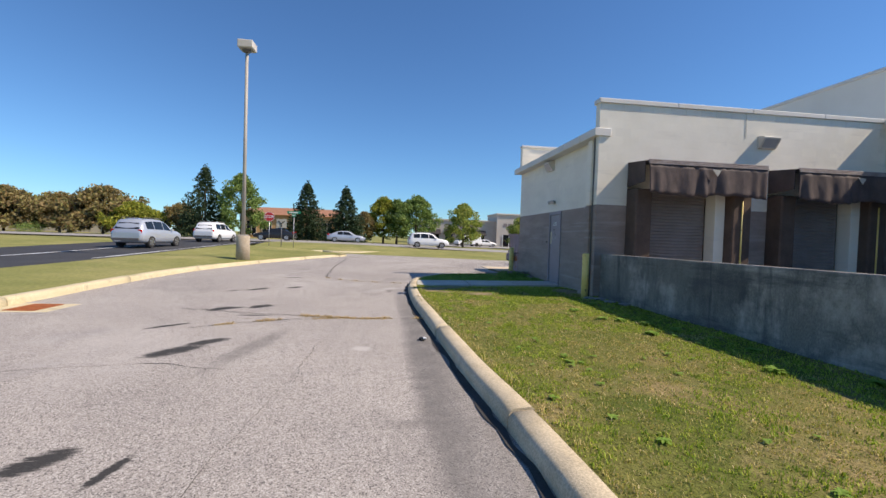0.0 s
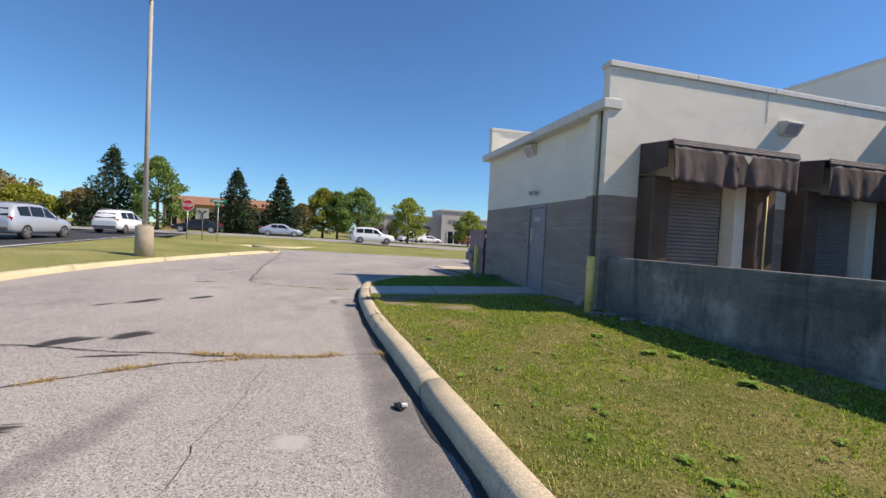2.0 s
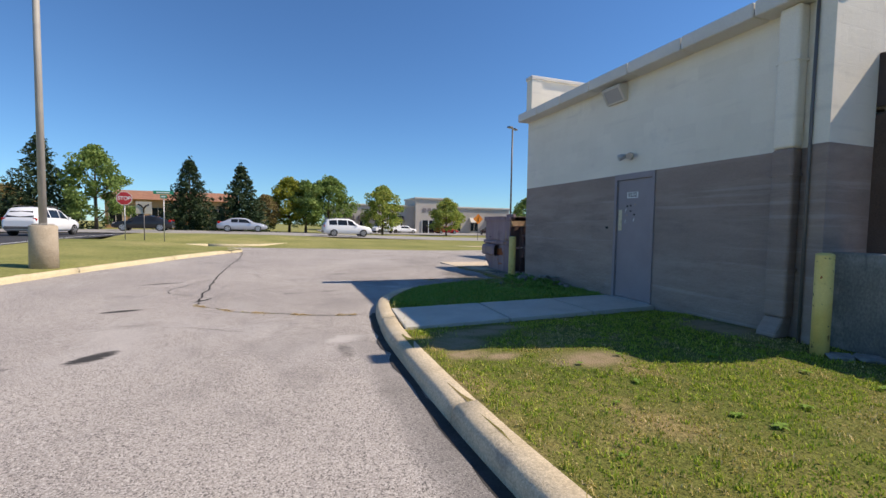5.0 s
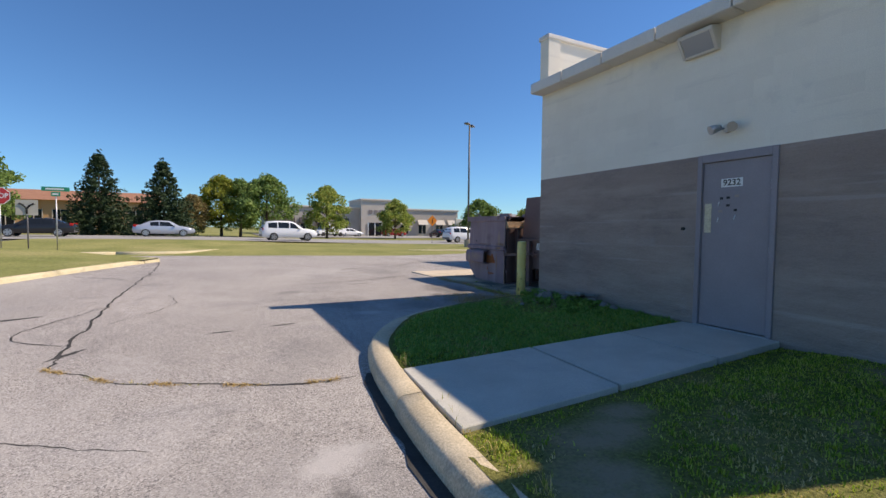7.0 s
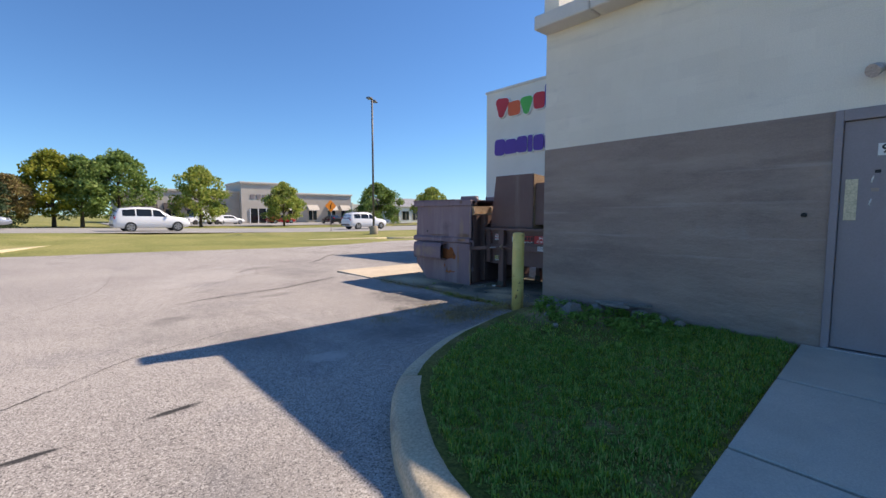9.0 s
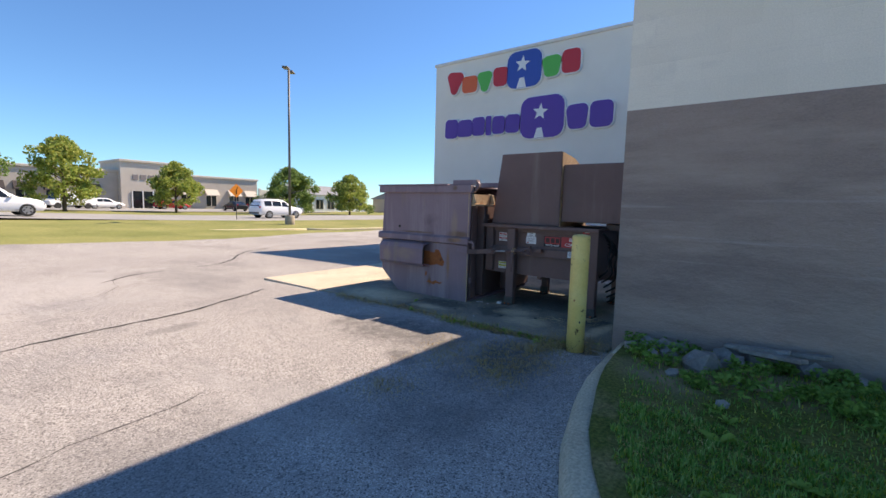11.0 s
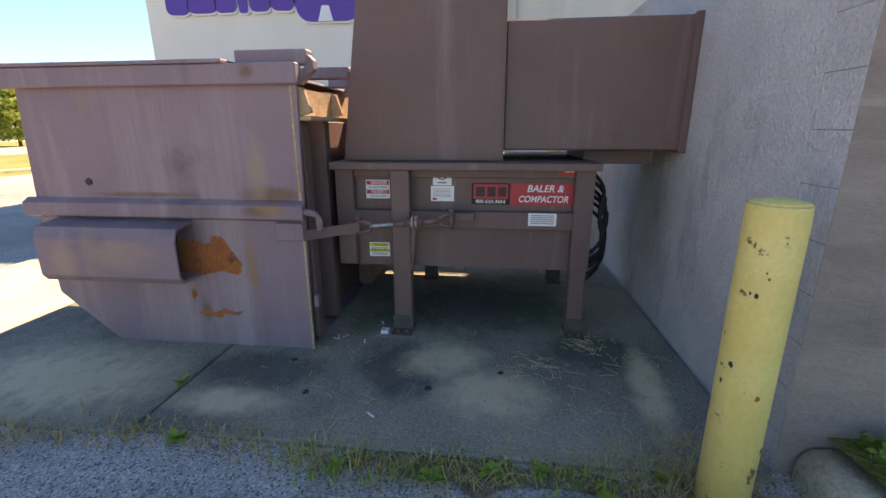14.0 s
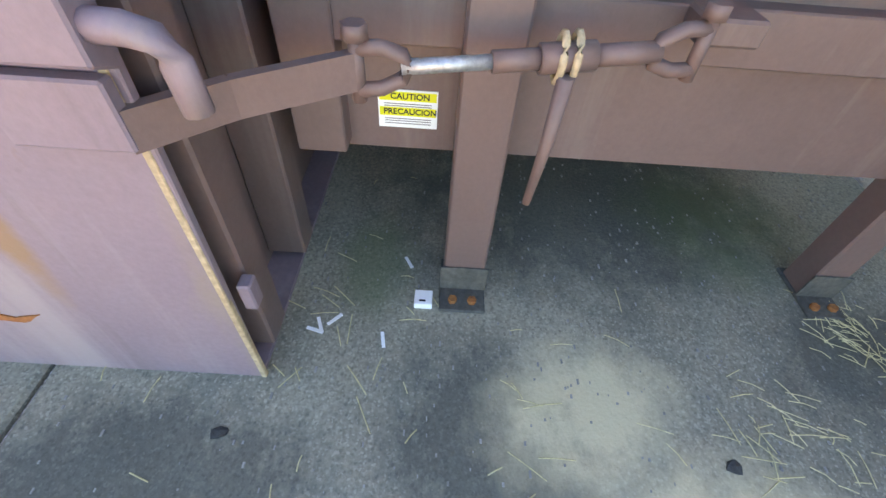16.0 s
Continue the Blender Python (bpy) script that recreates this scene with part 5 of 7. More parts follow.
            for q in (0.0, 0.25, 0.5, 0.75):
                uu, vv = u + (u2 - u) * q + rnd.uniform(-0.012, 0.012), v + (v2 - v) * q + rnd.uniform(-0.022, 0.022)
                pts.append((ya_ + (yb_ - ya_) * uu, za_ + (zb_ - za_) * vv))
        prism(b, pts, x0 - 0.0035, x0 - 0.0005, "x")
        part("rust_patch", b, RUST, side, "orange rust patch")
    b = bmnew()
    tube(b, [(x0 - 0.0, 20.45, 0.62), (x0 - 0.006, 20.45, 0.62)], 0.022, 12)
    part("dark_hole", b, BLACK, side)
    # corner hook and bracket
    b = bmnew()
    tube(b, [(x0 - 0.02, y0 + 0.0, 0.455), (x0 - 0.025, y0 - 0.07, 0.455), (x0 - 0.025, y0 - 0.1, 0.447), (x0 - 0.025, y0 - 0.115, 0.42), (x0 - 0.025, y0 - 0.12, 0.355)], 0.02, 10)
    part("corner_hook", b, PURPLE, root, "bent rusty corner hook")
    b = bmnew()
    box(b, x0 - 0.03, x0 - 0.003, y0 - 0.012, y0 + 0.16, 0.285, 0.39, 0.004)
    part("bracket_plate", b, PURPLE, root)
    b = bmnew()
    box(b, x0 - 0.003, x0 + 0.012, y0 - 0.008, y0 + 0.006, zb, zt - 0.11, 0.002)
    part("corner_edge", b, RUSTY_TAN, root, "rusty corner edge")
    b = bmnew()
    box(b, x0 + 0.02, x0 + 0.06, y0 - 0.05, y0 - 0.02, -0.16, -0.08, 0.004)
    part("block", b, PURPLE, root, "small welded block")
    return root


container()


def turnbuckle():
    """The ratchet tightener that ties container and compactor together."""
    root = thing("ratchet_turnbuckle", (6.3, 18.7, 0.2), "painted steel ratchet turnbuckle joining container and compactor", "turnbuckle")
    x = 6.33
    ya, za, yb, zb = 18.99, 0.315, 18.19, 0.375
    P = lambda k: (x + 0.10 * k, ya + (yb - ya) * k, za + (zb - za) * k)
    b = bmnew()
    bar = [(6.15, 19.10, 0.315), (6.26, 18.99, 0.315), P(0.22)]
    for p, q in zip(bar, bar[1:]):
        pv, qv = Vector(p), Vector(q)
        d = (qv - pv).normalized()
        n = Vector((-d.y, d.x, 0)).normalized()
        c = [b.verts.new(o + n * s + Vector((0, 0, h))) for o in (pv, qv) for s in (-0.011, 0.011) for h in (-0.032, 0.032)]
        for f in ((0, 1, 3, 2), (4, 6, 7, 5), (0, 4, 5, 1), (2, 3, 7, 6), (0, 2, 6, 4), (1, 5, 7, 3)):
            b.faces.new([c[i] for i in f])
    part("flat_bar", b, BROWN, root)

    def link(k0, k1, r, m=BROWN, name="link"):
        c = bmnew()
        tube(c, [P(k0), P(k1)], r, 10)
        return part(name, c, m, root)

    def clevis(k, s):
        c = bmnew()
        p0 = Vector(P(k))
        d = (Vector(P(1)) - Vector(P(0))).normalized() * s
        up = Vector((0, 0, 1))
        tube(c, [p0 + up * 0.035, p0 + up * 0.035 + d * 0.04, p0 + up * 0.02 + d * 0.075, p0 + d * 0.085, p0 - up * 0.02 + d * 0.075, p0 - up * 0.035 + d * 0.04, p0 - up * 0.035], 0.014, 8)
        part("clevis", c, BROWN, root)
        c = bmnew()
        tube(c, [p0 - up * 0.055, p0 + up * 0.055], 0.013, 8)
        tube(c, [p0 + up * 0.05, p0 + up * 0.075], 0.022, 6)
        part("clevis_pin", c, BROWN, root)

    clevis(0.22, 1)
    link(0.31, 0.50, 0.013, STEEL, "threaded_rod")
    link(0.50, 0.60, 0.019)
    link(0.60, 0.72, 0.026, BROWN, "ratchet_barrel")
    link(0.72, 0.86, 0.019)
    clevis(0.95, -1)
    b = bmnew()
    for k in (0.645, 0.675):
        tube(b, [Vector(P(k)) + Vector((0.03 * math.sin(a), 0, 0.04 * math.cos(a))) for a in [2 * math.pi * i / 16 for i in range(17)]], 0.007, 6, False)
    part("ratchet_ring", b, RUSTY_TAN, root, "rusty ratchet ring")
    b = bmnew()
    p = Vector(P(0.66))
    tube(b, [p + Vector((-0.03, 0, -0.02)), p + Vector((-0.035, 0.005, -0.16)), p + Vector((-0.035, 0.015, -0.30))], [0.016, 0.013, 0.009], 8)
    part("ratchet_handle", b, BROWN, root)
    b = bmnew()
    q = Vector(P(1.0))
    box(b, FX - 0.12, FX - 0.03, q.y - 0.10, q.y + 0.02, q.z - 0.02, q.z + 0.03, 0.006)
    part("lug", b, BROWN, root)


turnbuckle()


# ---- store sign, junction box ----
def sign_block(name, y0, y1, z0, z1, m, tilt, label, star=False, round_=0.4, wedge=1.0):
    """One rounded slab of the sign with its white backing."""
    yc, zc, w, h = (y0 + y1) / 2, (z0 + z1) / 2, abs(y0 - y1) / 2, (z1 - z0) / 2
    root = thing(name, (EAST, yc, zc), label, "sign block", "store sign blocks")

    def slab(grow, xa, xb):
        b = bmnew()
        pts = []
        r = min(w, h) * round_ + grow
        for cx, cz, a0 in ((1, 1, 0), (-1, 1, 90), (-1, -1, 180), (1, -1, 270)):
            for k in range(5):
                a = radians(a0 + 22.5 * k)
                k2 = wedge if cz < 0 else 1.0
                u = cx * (w * k2 + grow - r) + r * math.cos(a)
                v = cz * (h + grow - r) + r * math.sin(a)
                ct, st = math.cos(tilt), math.sin(tilt)
                pts.append((yc + u * ct - v * st, zc + u * st + v * ct))
        prism(b, pts, xa, xb, "x")
        return b
    part("backing", slab(0.05, EAST - 0.09, EAST - 0.002), WHITE, root, "white outline backing")
    part("face", slab(0.015, EAST - 0.11, EAST - 0.091), m, root)
    if star:
        b = bmnew()
        prism(b, [(yc - 0.10, z0 - 0.01), (yc + 0.24, z0 - 0.01), (yc + 0.14, z0 + 0.30), (yc - 0.02, z0 + 0.30)], EAST - 0.114, EAST - 0.1105, "x")
        part("notch", b, WHITE, root, "pale notch")
        b = bmnew()
        pts = []
        for k in range(10):
            r = 0.27 if k % 2 == 0 else 0.115
            a = math.pi / 2 + math.pi * k / 5 + 0.1
            pts.append((yc + 0.05 + r * math.cos(a), zc + 0.16 + r * math.sin(a)))
        prism(b, pts, EAST - 0.118, EAST - 0.1105, "x")
        part("star", b, WHITE, root, "white star")


SIGN = {n: plain("sign_" + n, c, 0.4) for n, c in (("red", (0.55, 0.02, 0.03)), ("orange", (0.72, 0.11, 0.02)), ("green", (0.06, 0.42, 0.06)), ("blue", (0.02, 0.07, 0.36)), ("purple", (0.10, 0.03, 0.30)))}
for y0, y1, z0, z1, c, tl, st, wd in (
    (25.40, 24.72, 4.98, 5.72, "red", 0.12, 0, 0.45), (24.72, 24.12, 4.97, 5.50, "orange", 0.0, 0, 1.0), (24.08, 23.52, 4.92, 5.56, "green", 0.0, 0, 0.5), (23.46, 22.92, 5.02, 5.60, "red", 0.05, 0, 0.9),
    (22.92, 21.74, 4.86, 5.98, "blue", 0.0, 1, 1.0), (21.68, 21.10, 5.06, 5.66, "green", -0.03, 0, 0.8), (21.04, 20.50, 5.08, 5.74, "red", 0.0, 0, 1.0),
    (25.42, 24.90, 3.44, 4.08, "purple", 0.03, 0, 1.0), (24.86, 24.28, 3.46, 4.02, "purple", 0.0, 0, 1.15), (24.24, 23.76, 3.46, 4.06, "purple", 0.0, 0, 1.0), (23.68, 23.50, 3.44, 4.06, "purple", 0.0, 0, 1.0),
    (23.42, 22.98, 3.46, 4.02, "purple", 0.0, 0, 1.0), (22.92, 22.42, 3.46, 4.02, "purple", 0.05, 0, 1.0), (22.36, 20.92, 3.22, 4.48, "purple", 0.0, 1, 1.0), (20.82, 20.18, 3.40, 4.10, "purple", -0.03, 0, 0.85), (20.10, 19.46, 3.40, 4.12, "purple", 0.0, 0, 1.0),
):
    sign_block("sign_block", y0, y1, z0, z1, SIGN[c], tl, c + " plastic sign slab with white edge on the store wall", bool(st), 0.5, wd)


def junction():
    root = thing("electrical_box", (EAST, 17.65, 4.1), "grey electrical box with pipe and lit top on the store wall", "electrical box")
    b = bmnew()
    box(b, EAST - 0.22, EAST - 0.002, 17.38, 18.08, 3.98, 4.30, 0.015)
    part("box_body", b, LAMPBOX, root)
    b = bmnew()
    prism(b, [(17.5, 4.30), (17.95, 4.30), (17.92, 4.52), (17.53, 4.52)], EAST - 0.2, EAST - 0.02, "x", 0.008)
    part("lamp_head", b, WHITE, root, "white lamp head")
    b = bmnew()
    box(b, EAST - 0.14, EAST - 0.002, 17.58, 17.84, 0.2, 3.98, 0.008)
    part("duct", b, LAMPBOX, root)
    b = bmnew()
    tube(b, [(EAST - 0.03, 18.2, 1.0), (EAST - 0.03, 18.2, 3.25)], 0.02, 8)
    solid("wall_pipe", b, LAMPBOX, "thin grey pipe up the store wall", "pipe")
    b = bmnew()
    tube(b, [(EAST - 0.03, 17.6, 6.0), (EAST - 0.04, 17.45, 5.75), (EAST - 0.03, 17.25, 5.55), (EAST - 0.03, 17.05, 5.5), (EAST - 0.03, 16.9, 5.6)], 0.012, 6)
    solid("hanging_cable", b, LAMPBOX, "slack cable hanging from the store parapet", "cable")


junction()


# ---- lamps and signs round the lot ----
def lot_lamp(x, y, h, z0, material, heads, base_r, base_h, label):
    root = thing("street_lamp", (x, y, z0), label, "street lamp", "parking lot lamps")
    bm = bmnew()
    tube(bm, [(x, y, z0 - 0.3), (x, y, z0 + base_h - 0.02), (x, y, z0 + base_h)], [base_r, base_r * 0.97, base_r * 0.9], 20)
    part("concrete_base", bm, BASE_CONC, root, "round concrete base")
    bm = bmnew()
    tube(bm, [(x, y, z0 + base_h), (x, y, z0 + h)], [0.085, 0.07], 10)
    part("pole", bm, material, root)
    bm = bmnew()
    box(bm, x - 0.16, x + 0.16, y - 0.16, y + 0.16, z0 + base_h, z0 + base_h + 0.04, 0.01)
    part("base_plate", bm, material, root)
    for dx, dy in heads:
        bm = bmnew()
        d = Vector((dx, dy, 0))
        top = Vector((x, y, z0 + h - 0.06))
        tube(bm, [top, top + d * 0.25], 0.03, 8)
        part("arm", bm, material, root)
        c = top + d * 0.5
        n = Vector((-dy, dx, 0))
        bm = bmnew()
        vs = []
        for u, w, zz in ((-0.28, 0.20, 0.0), (0.28, 0.20, 0.0), (0.28, -0.20, 0.0), (-0.28, -0.20, 0.0), (-0.22, 0.15, 0.14), (0.25, 0.15, 0.10), (0.25, -0.15, 0.10), (-0.22, -0.15, 0.14)):
            vs.append(bm.verts.new(c + d * u + n * w + Vector((0, 0, zz))))
        for f in ((3, 2, 1, 0), (4, 5, 6, 7), (0, 1, 5, 4), (1, 2, 6, 5), (2, 3, 7, 6), (3, 0, 4, 7)):
            bm.faces.new([vs[i] for i in f])
        bmesh.ops.bevel(bm, geom=bm.edges[:], offset=0.015, segments=1, affect="EDGES")
        hd = part("lamp_head", bm, material, root)
        bm = bmnew()
        q = [bm.verts.new(c + d * u + n * w + Vector((0, 0, -0.012))) for u, w in ((-0.2, 0.14), (0.2, 0.14), (0.2, -0.14), (-0.2, -0.14))]
        bm.faces.new(q)
        part("lens", bm, LENS, hd)


def box_lamp(x, y, h, z0):
    """The pale pole with one square lamp box on top."""
    root = thing("street_lamp", (x, y, z0), "tall pale lamp pole with square lamp on a concrete base", "street lamp", "parking lot lamps")
    bm = bmnew()
    tube(bm, [(x, y, z0 - 0.3), (x, y, z0 + 0.93), (x, y, z0 + 0.95)], [0.30, 0.285, 0.26], 22)
    part("concrete_base", bm, BASE_CONC, root, "round tan concrete base")
    bm = bmnew()
    tube(bm, [(x, y, z0 + 0.95), (x, y, z0 + h)], [0.085, 0.065], 10)
    part("pole", bm, POLE, root)
    bm = bmnew()
    box(bm, x - 0.17, x + 0.17, y - 0.17, y + 0.17, z0 + 0.95, z0 + 0.99, 0.01)
    part("base_plate", bm, POLE, root)
    bm = bmnew()
    tube(bm, [(x, y, z0 + h - 0.02), (x, y, z0 + h + 0.12)], [0.12, 0.22], 10)
    part("collar", bm, POLE_DARK, root)
    bm = bmnew()
    box(bm, x - 0.33, x + 0.33, y - 0.33, y + 0.33, z0 + h + 0.12, z0 + h + 0.46, 0.03)
    part("lamp_box", bm, LAMPBOX, root, "square bronze lamp box")
    bm = bmnew()
    box(bm, x - 0.28, x + 0.28, y - 0.28, y + 0.28, z0 + h + 0.105, z0 + h + 0.12)
    part("lens", bm, LENS, root)


box_lamp(-6.2, 21.0, 9.15, -0.14)
lot_lamp(18.3, 42.0, 10.6, -0.88, POLE_DARK, ((0.8, 0.6), (-0.8, -0.6)), 0.33, 0.95, "tall dark twin-head lot lamp on a concrete base")


def sign_post(x, y, z0, h, r=0.028, material=None, name="post"):
    bm = bmnew()
    tube(bm, [(x, y, z0 - 0.2), (x, y, z0 + h)], r, 8)
    return bm


FACE = 0.22  # signs face south, turned a little


def stop_sign():
    x, y = -9.0, 35.8
    z0 = verge_z(x, y)
    root = thing("stop_sign", (x, y, z0), "red octagonal stop sign on a steel post", "stop sign")
    part("post", sign_post(x, y, z0, 2.5), STEEL, root)
    zc = 2.2
    for r, dy, m, n in ((0.40, -0.034, WHITE, "border"), (0.37, -0.037, RED, "face")):
        bm = bmnew()
        prism(bm, [(x + r * math.cos(radians(22.5 + 45 * k)), zc + r * math.sin(radians(22.5 + 45 * k))) for k in range(8)], y + dy, y + dy + 0.003, "y")
        part(n, bm, m, root)
    text_part("STOP", 0.30, Matrix.Translation((x, y - 0.0385, zc)) @ Euler((radians(90), 0, 0)).to_matrix().to_4x4(), WHITE, root, squeeze=0.85, bold=0.006)


stop_sign()


def fork_sign():
    x, y = -8.0, 35.5
    z0 = verge_z(x, y)
    root = thing("lane_sign", (x, y, z0), "square white sign with a dark forked arrow", "traffic sign")
    part("post", sign_post(x, y, z0, 2.1), POLE_DARK, root)
    bm = bmnew()
    box(bm, x - 0.38, x + 0.38, y - 0.036, y - 0.03, 1.36, 2.04, 0.003)
    part("plate", bm, WALK, root, "grey-white plate")
    for pts in ([(0, 1.42), (0, 1.65), (-0.12, 1.82), (-0.26, 1.88)], [(0, 1.65), (0.12, 1.82), (0.26, 1.88)]):
        bm = bmnew()
        tube(bm, [(x + a, y - 0.037, b) for a, b in pts], 0.04, 6)
        part("arrow", bm, BLACK, root)


fork_sign()


def street_sign():
    x, y = -7.4, 37.0
    z0 = verge_z(x, y)
    root = thing("street_name_sign", (x, y, z0), "green street name blades on a steel post", "street sign")
    part("post", sign_post(x, y, z0, 2.75), STEEL, root)
    for z, w in ((2.66, 1.05), (2.42, 0.35)):
        bm = bmnew()
        box(bm, x - w / 2, x + w / 2, y - 0.04, y - 0.034, z - 0.10, z + 0.10, 0.003)
        bl = part("blade", bm, GREENSIGN, root)
        bm = bmnew()
        box(bm, x - w * 0.35, x + w * 0.3, y - 0.043, y - 0.041, z - 0.035, z + 0.035)
        part("name_bar", bm, WHITE, bl, "white lettering bar")


street_sign()


def diamond_sign():
    x, y = 18.2, 49.0
    z0 = far_z(x, y)
    root = thing("warning_sign", (x, y, z0), "orange diamond warning sign beside the street", "traffic sign")
    part("post", sign_post(x, y, z0, 2.6), POLE_DARK, root)
    bm = bmnew()
    prism(bm, [(x - 0.55, 1.75), (x, 2.3), (x + 0.55, 1.75), (x, 1.2)], y - 0.04, y - 0.034, "y")
    part("plate", bm, ORANGE, root)
    bm = bmnew()
    tube(bm, [(x, y - 0.042, 1.5), (x, y - 0.042, 1.85), (x + 0.12, y - 0.042, 2.0)], 0.035, 6)
    part("arrow", bm, BLACK, root)


diamond_sign()


def hydrant():
    x, y = -30.0, 58.0
    z0 = far_z(x, y)
    root = thing("fire_hydrant", (x, y, z0), "small yellow fire hydrant by the roadside", "hydrant")
    bm = bmnew()
    tube(bm, [(x, y, z0), (x, y, z0 + 0.7), (x, y, z0 + 0.85), (x, y, z0 + 0.95)], [0.18, 0.18, 0.2, 0.05], 10)
    part("barrel", bm, YLABEL, root)
    bm = bmnew()
    tube(bm, [(x - 0.3, y, z0 + 0.6), (x + 0.3, y, z0 + 0.6)], 0.1, 8)
    part("outlets", bm, YLABEL, root)


hydrant()


# ---- vehicles ----
SUV = [(-2.32, .42, .80, .86, .74), (-2.26, .34, .95, 1.02, .84), (-2.12, .30, 1.02, 1.30, .90), (-1.86, .26, 1.04, 1.62, .92), (-1.0, .25, 1.02, 1.70, .93), (0.0, .25, 1.00, 1.68, .93), (0.40, .25, .99, 1.56, .93), (1.08, .25, .98, 1.07, .92), (1.7, .26, .92, .99, .90), (2.12, .30, .80, .88, .84), (2.30, .40, .62, .70, .70)]
SEDAN = [(-2.36, .42, .72, .80, .70), (-2.26, .34, .88, .98, .82), (-1.75, .28, .94, 1.04, .89), (-1.1, .25, .92, 1.36, .90), (-0.5, .24, .90, 1.43, .90), (0.25, .24, .89, 1.40, .90), (0.62, .24, .88, 1.26, .90), (1.15, .24, .86, .94, .89), (1.7, .26, .78, .86, .87), (2.15, .30, .66, .74, .80), (2.34, .40, .54, .60, .66)]


def car(shape, paint, label, m, name="car"):
    root = thing(name, (0, 0, 0), label, "car", "vehicles on the streets")
    bm = bmnew()
    rings = []
    for x, lo, belt, roof, hw in shape:
        cab = roof - belt > 0.2
        hr = hw * (0.74 if cab else 0.86)
        half = [(hw * 0.86, lo), (hw * 0.98, lo + 0.16), (hw, (lo + belt) * 0.55), (hw * 0.97, belt), (hr + (hw - hr) * 0.12, belt + (roof - belt) * 0.86), (hr * 0.85, roof), (0, roof + 0.015)]
        rings.append([bm.verts.new((x, -y, z)) for y, z in half] + [bm.verts.new((x, y, z)) for y, z in half[-2::-1]])
    for a, b in zip(rings, rings[1:]):
        for k in range(len(a) - 1):
            bm.faces.new((a[k], b[k], b[k + 1], a[k + 1])).smooth = True
        bm.faces.new((a[0], a[-1], b[-1], b[0]))
    bm.faces.new(rings[0])
    bm.faces.new(rings[-1][::-1])
    part("body", bm, paint, root)

    def at(x):
        for p, q in zip(shape, shape[1:]):
            if p[0] <= x <= q[0]:
                k = (x - p[0]) / (q[0] - p[0])
                return [p[i] + (q[i] - p[i]) * k for i in range(5)]

    def side_point(x, f, s):
        _, lo, belt, roof, hw = at(x)
        hr = hw * 0.74
        return Vector((x, s * (hw * 0.97 + (hr + (hw - hr) * 0.12 - hw * 0.97) * f / 0.86 + 0.012), belt + (roof - belt) * f))

    suv = shape is SUV
    spans = ((-1.80, -1.08), (-1.0, -0.12), (-0.04, 0.74)) if suv else ((-1.05, -0.42), (-0.36, 0.78))
    for s in (-1, 1):
        for a, b in spans:
            bm = bmnew()
            q = [side_point(a, 0.10, s), side_point(b, 0.10, s), side_point(min(b, 0.34), 0.80, s), side_point(a, 0.80, s)]
            vs = [bm.verts.new(v) for v in q]
            bm.faces.new(vs)
            part("side_window", bm, GLASS, root)
        bm = bmnew()
        box(bm, 0.72, 0.84, s * 0.95 - 0.06, s * 0.95 + 0.06, shape[6][2] + 0.02, shape[6][2] + 0.16, 0.02)
        part("mirror", bm, paint, root)
        bm = bmnew()
        box(bm, -2.27, -2.05, s * 0.74 - 0.10, s * 0.74 + 0.115, 0.86, 1.05, 0.02)
        part("tail_lamp", bm, TAILRED, root)
        bm = bmnew()
        box(bm, 2.02, 2.22, s * 0.66 - 0.14, s * 0.66 + 0.13, 0.64, 0.76, 0.02)
        part("headlamp", bm, LENS, root)
        for x in (-1.38, 1.42):
            bm = bmnew()
            tube(bm, [(x, s * 0.70, 0.34), (x, s * 0.93, 0.34)], 0.345 if suv else 0.32, 24)
            tyre = part("tyre", bm, TYRE, root)
            bm = bmnew()
            tube(bm, [(x, s * 0.925, 0.34), (x, s * 0.94, 0.34)], 0.235, 20)
            part("rim", bm, RIM, tyre)
            for k in range(5):
                bm = bmnew()
                a = 2 * math.pi * (k + 0.5) / 5
                tube(bm, [(x + 0.12 * math.cos(a), s * 0.938, 0.34 + 0.12 * math.sin(a)), (x + 0.2 * math.cos(a), s * 0.938, 0.34 + 0.2 * math.sin(a))], 0.035, 5)
                part("rim_gap", bm, TYRE, tyre)
    wx = [p for p in shape if p[3] - p[2] > 0.2]
    for (xa, fa), (xb, fb), n in (((wx[0][0] - 0.12, 0.35), (wx[0][0] + 0.1, 0.82), "rear_window"), ((wx[-1][0] + 0.48, 0.3), (wx[-1][0] + 0.06, 0.88), "windscreen")):
        bm = bmnew()
        za, zb_ = at(xa), at(xb)
        q = []
        for a, w in ((za, 0.80), (zb_, 0.60)):
            z = a[3] + 0.022
            q.append(((a[0], -a[4] * w, z), (a[0], a[4] * w, z)))
        vs = [bm.verts.new(v) for v in (q[0][0], q[0][1], q[1][1], q[1][0])]
        bm.faces.new(vs)
        part(n, bm, GLASS, root)
    bm = bmnew()
    box(bm, -2.34, -2.2, -0.72, 0.72, 0.40, 0.56, 0.02)
    part("rear_bumper", bm, POLE_DARK, root)
    if suv:
        for s in (-1, 1):
            bm = bmnew()
            tube(bm, [(-1.7, s * 0.60, 1.70), (-1.6, s * 0.60, 1.76), (0.1, s * 0.60, 1.755), (0.25, s * 0.60, 1.70)], 0.018, 6)
            part("roof_rail", bm, POLE_DARK, root)
    root.matrix_basis = m
    return root


def on(x, y, turn, z):
    return pose(x, y, z, 0, 0, turn)


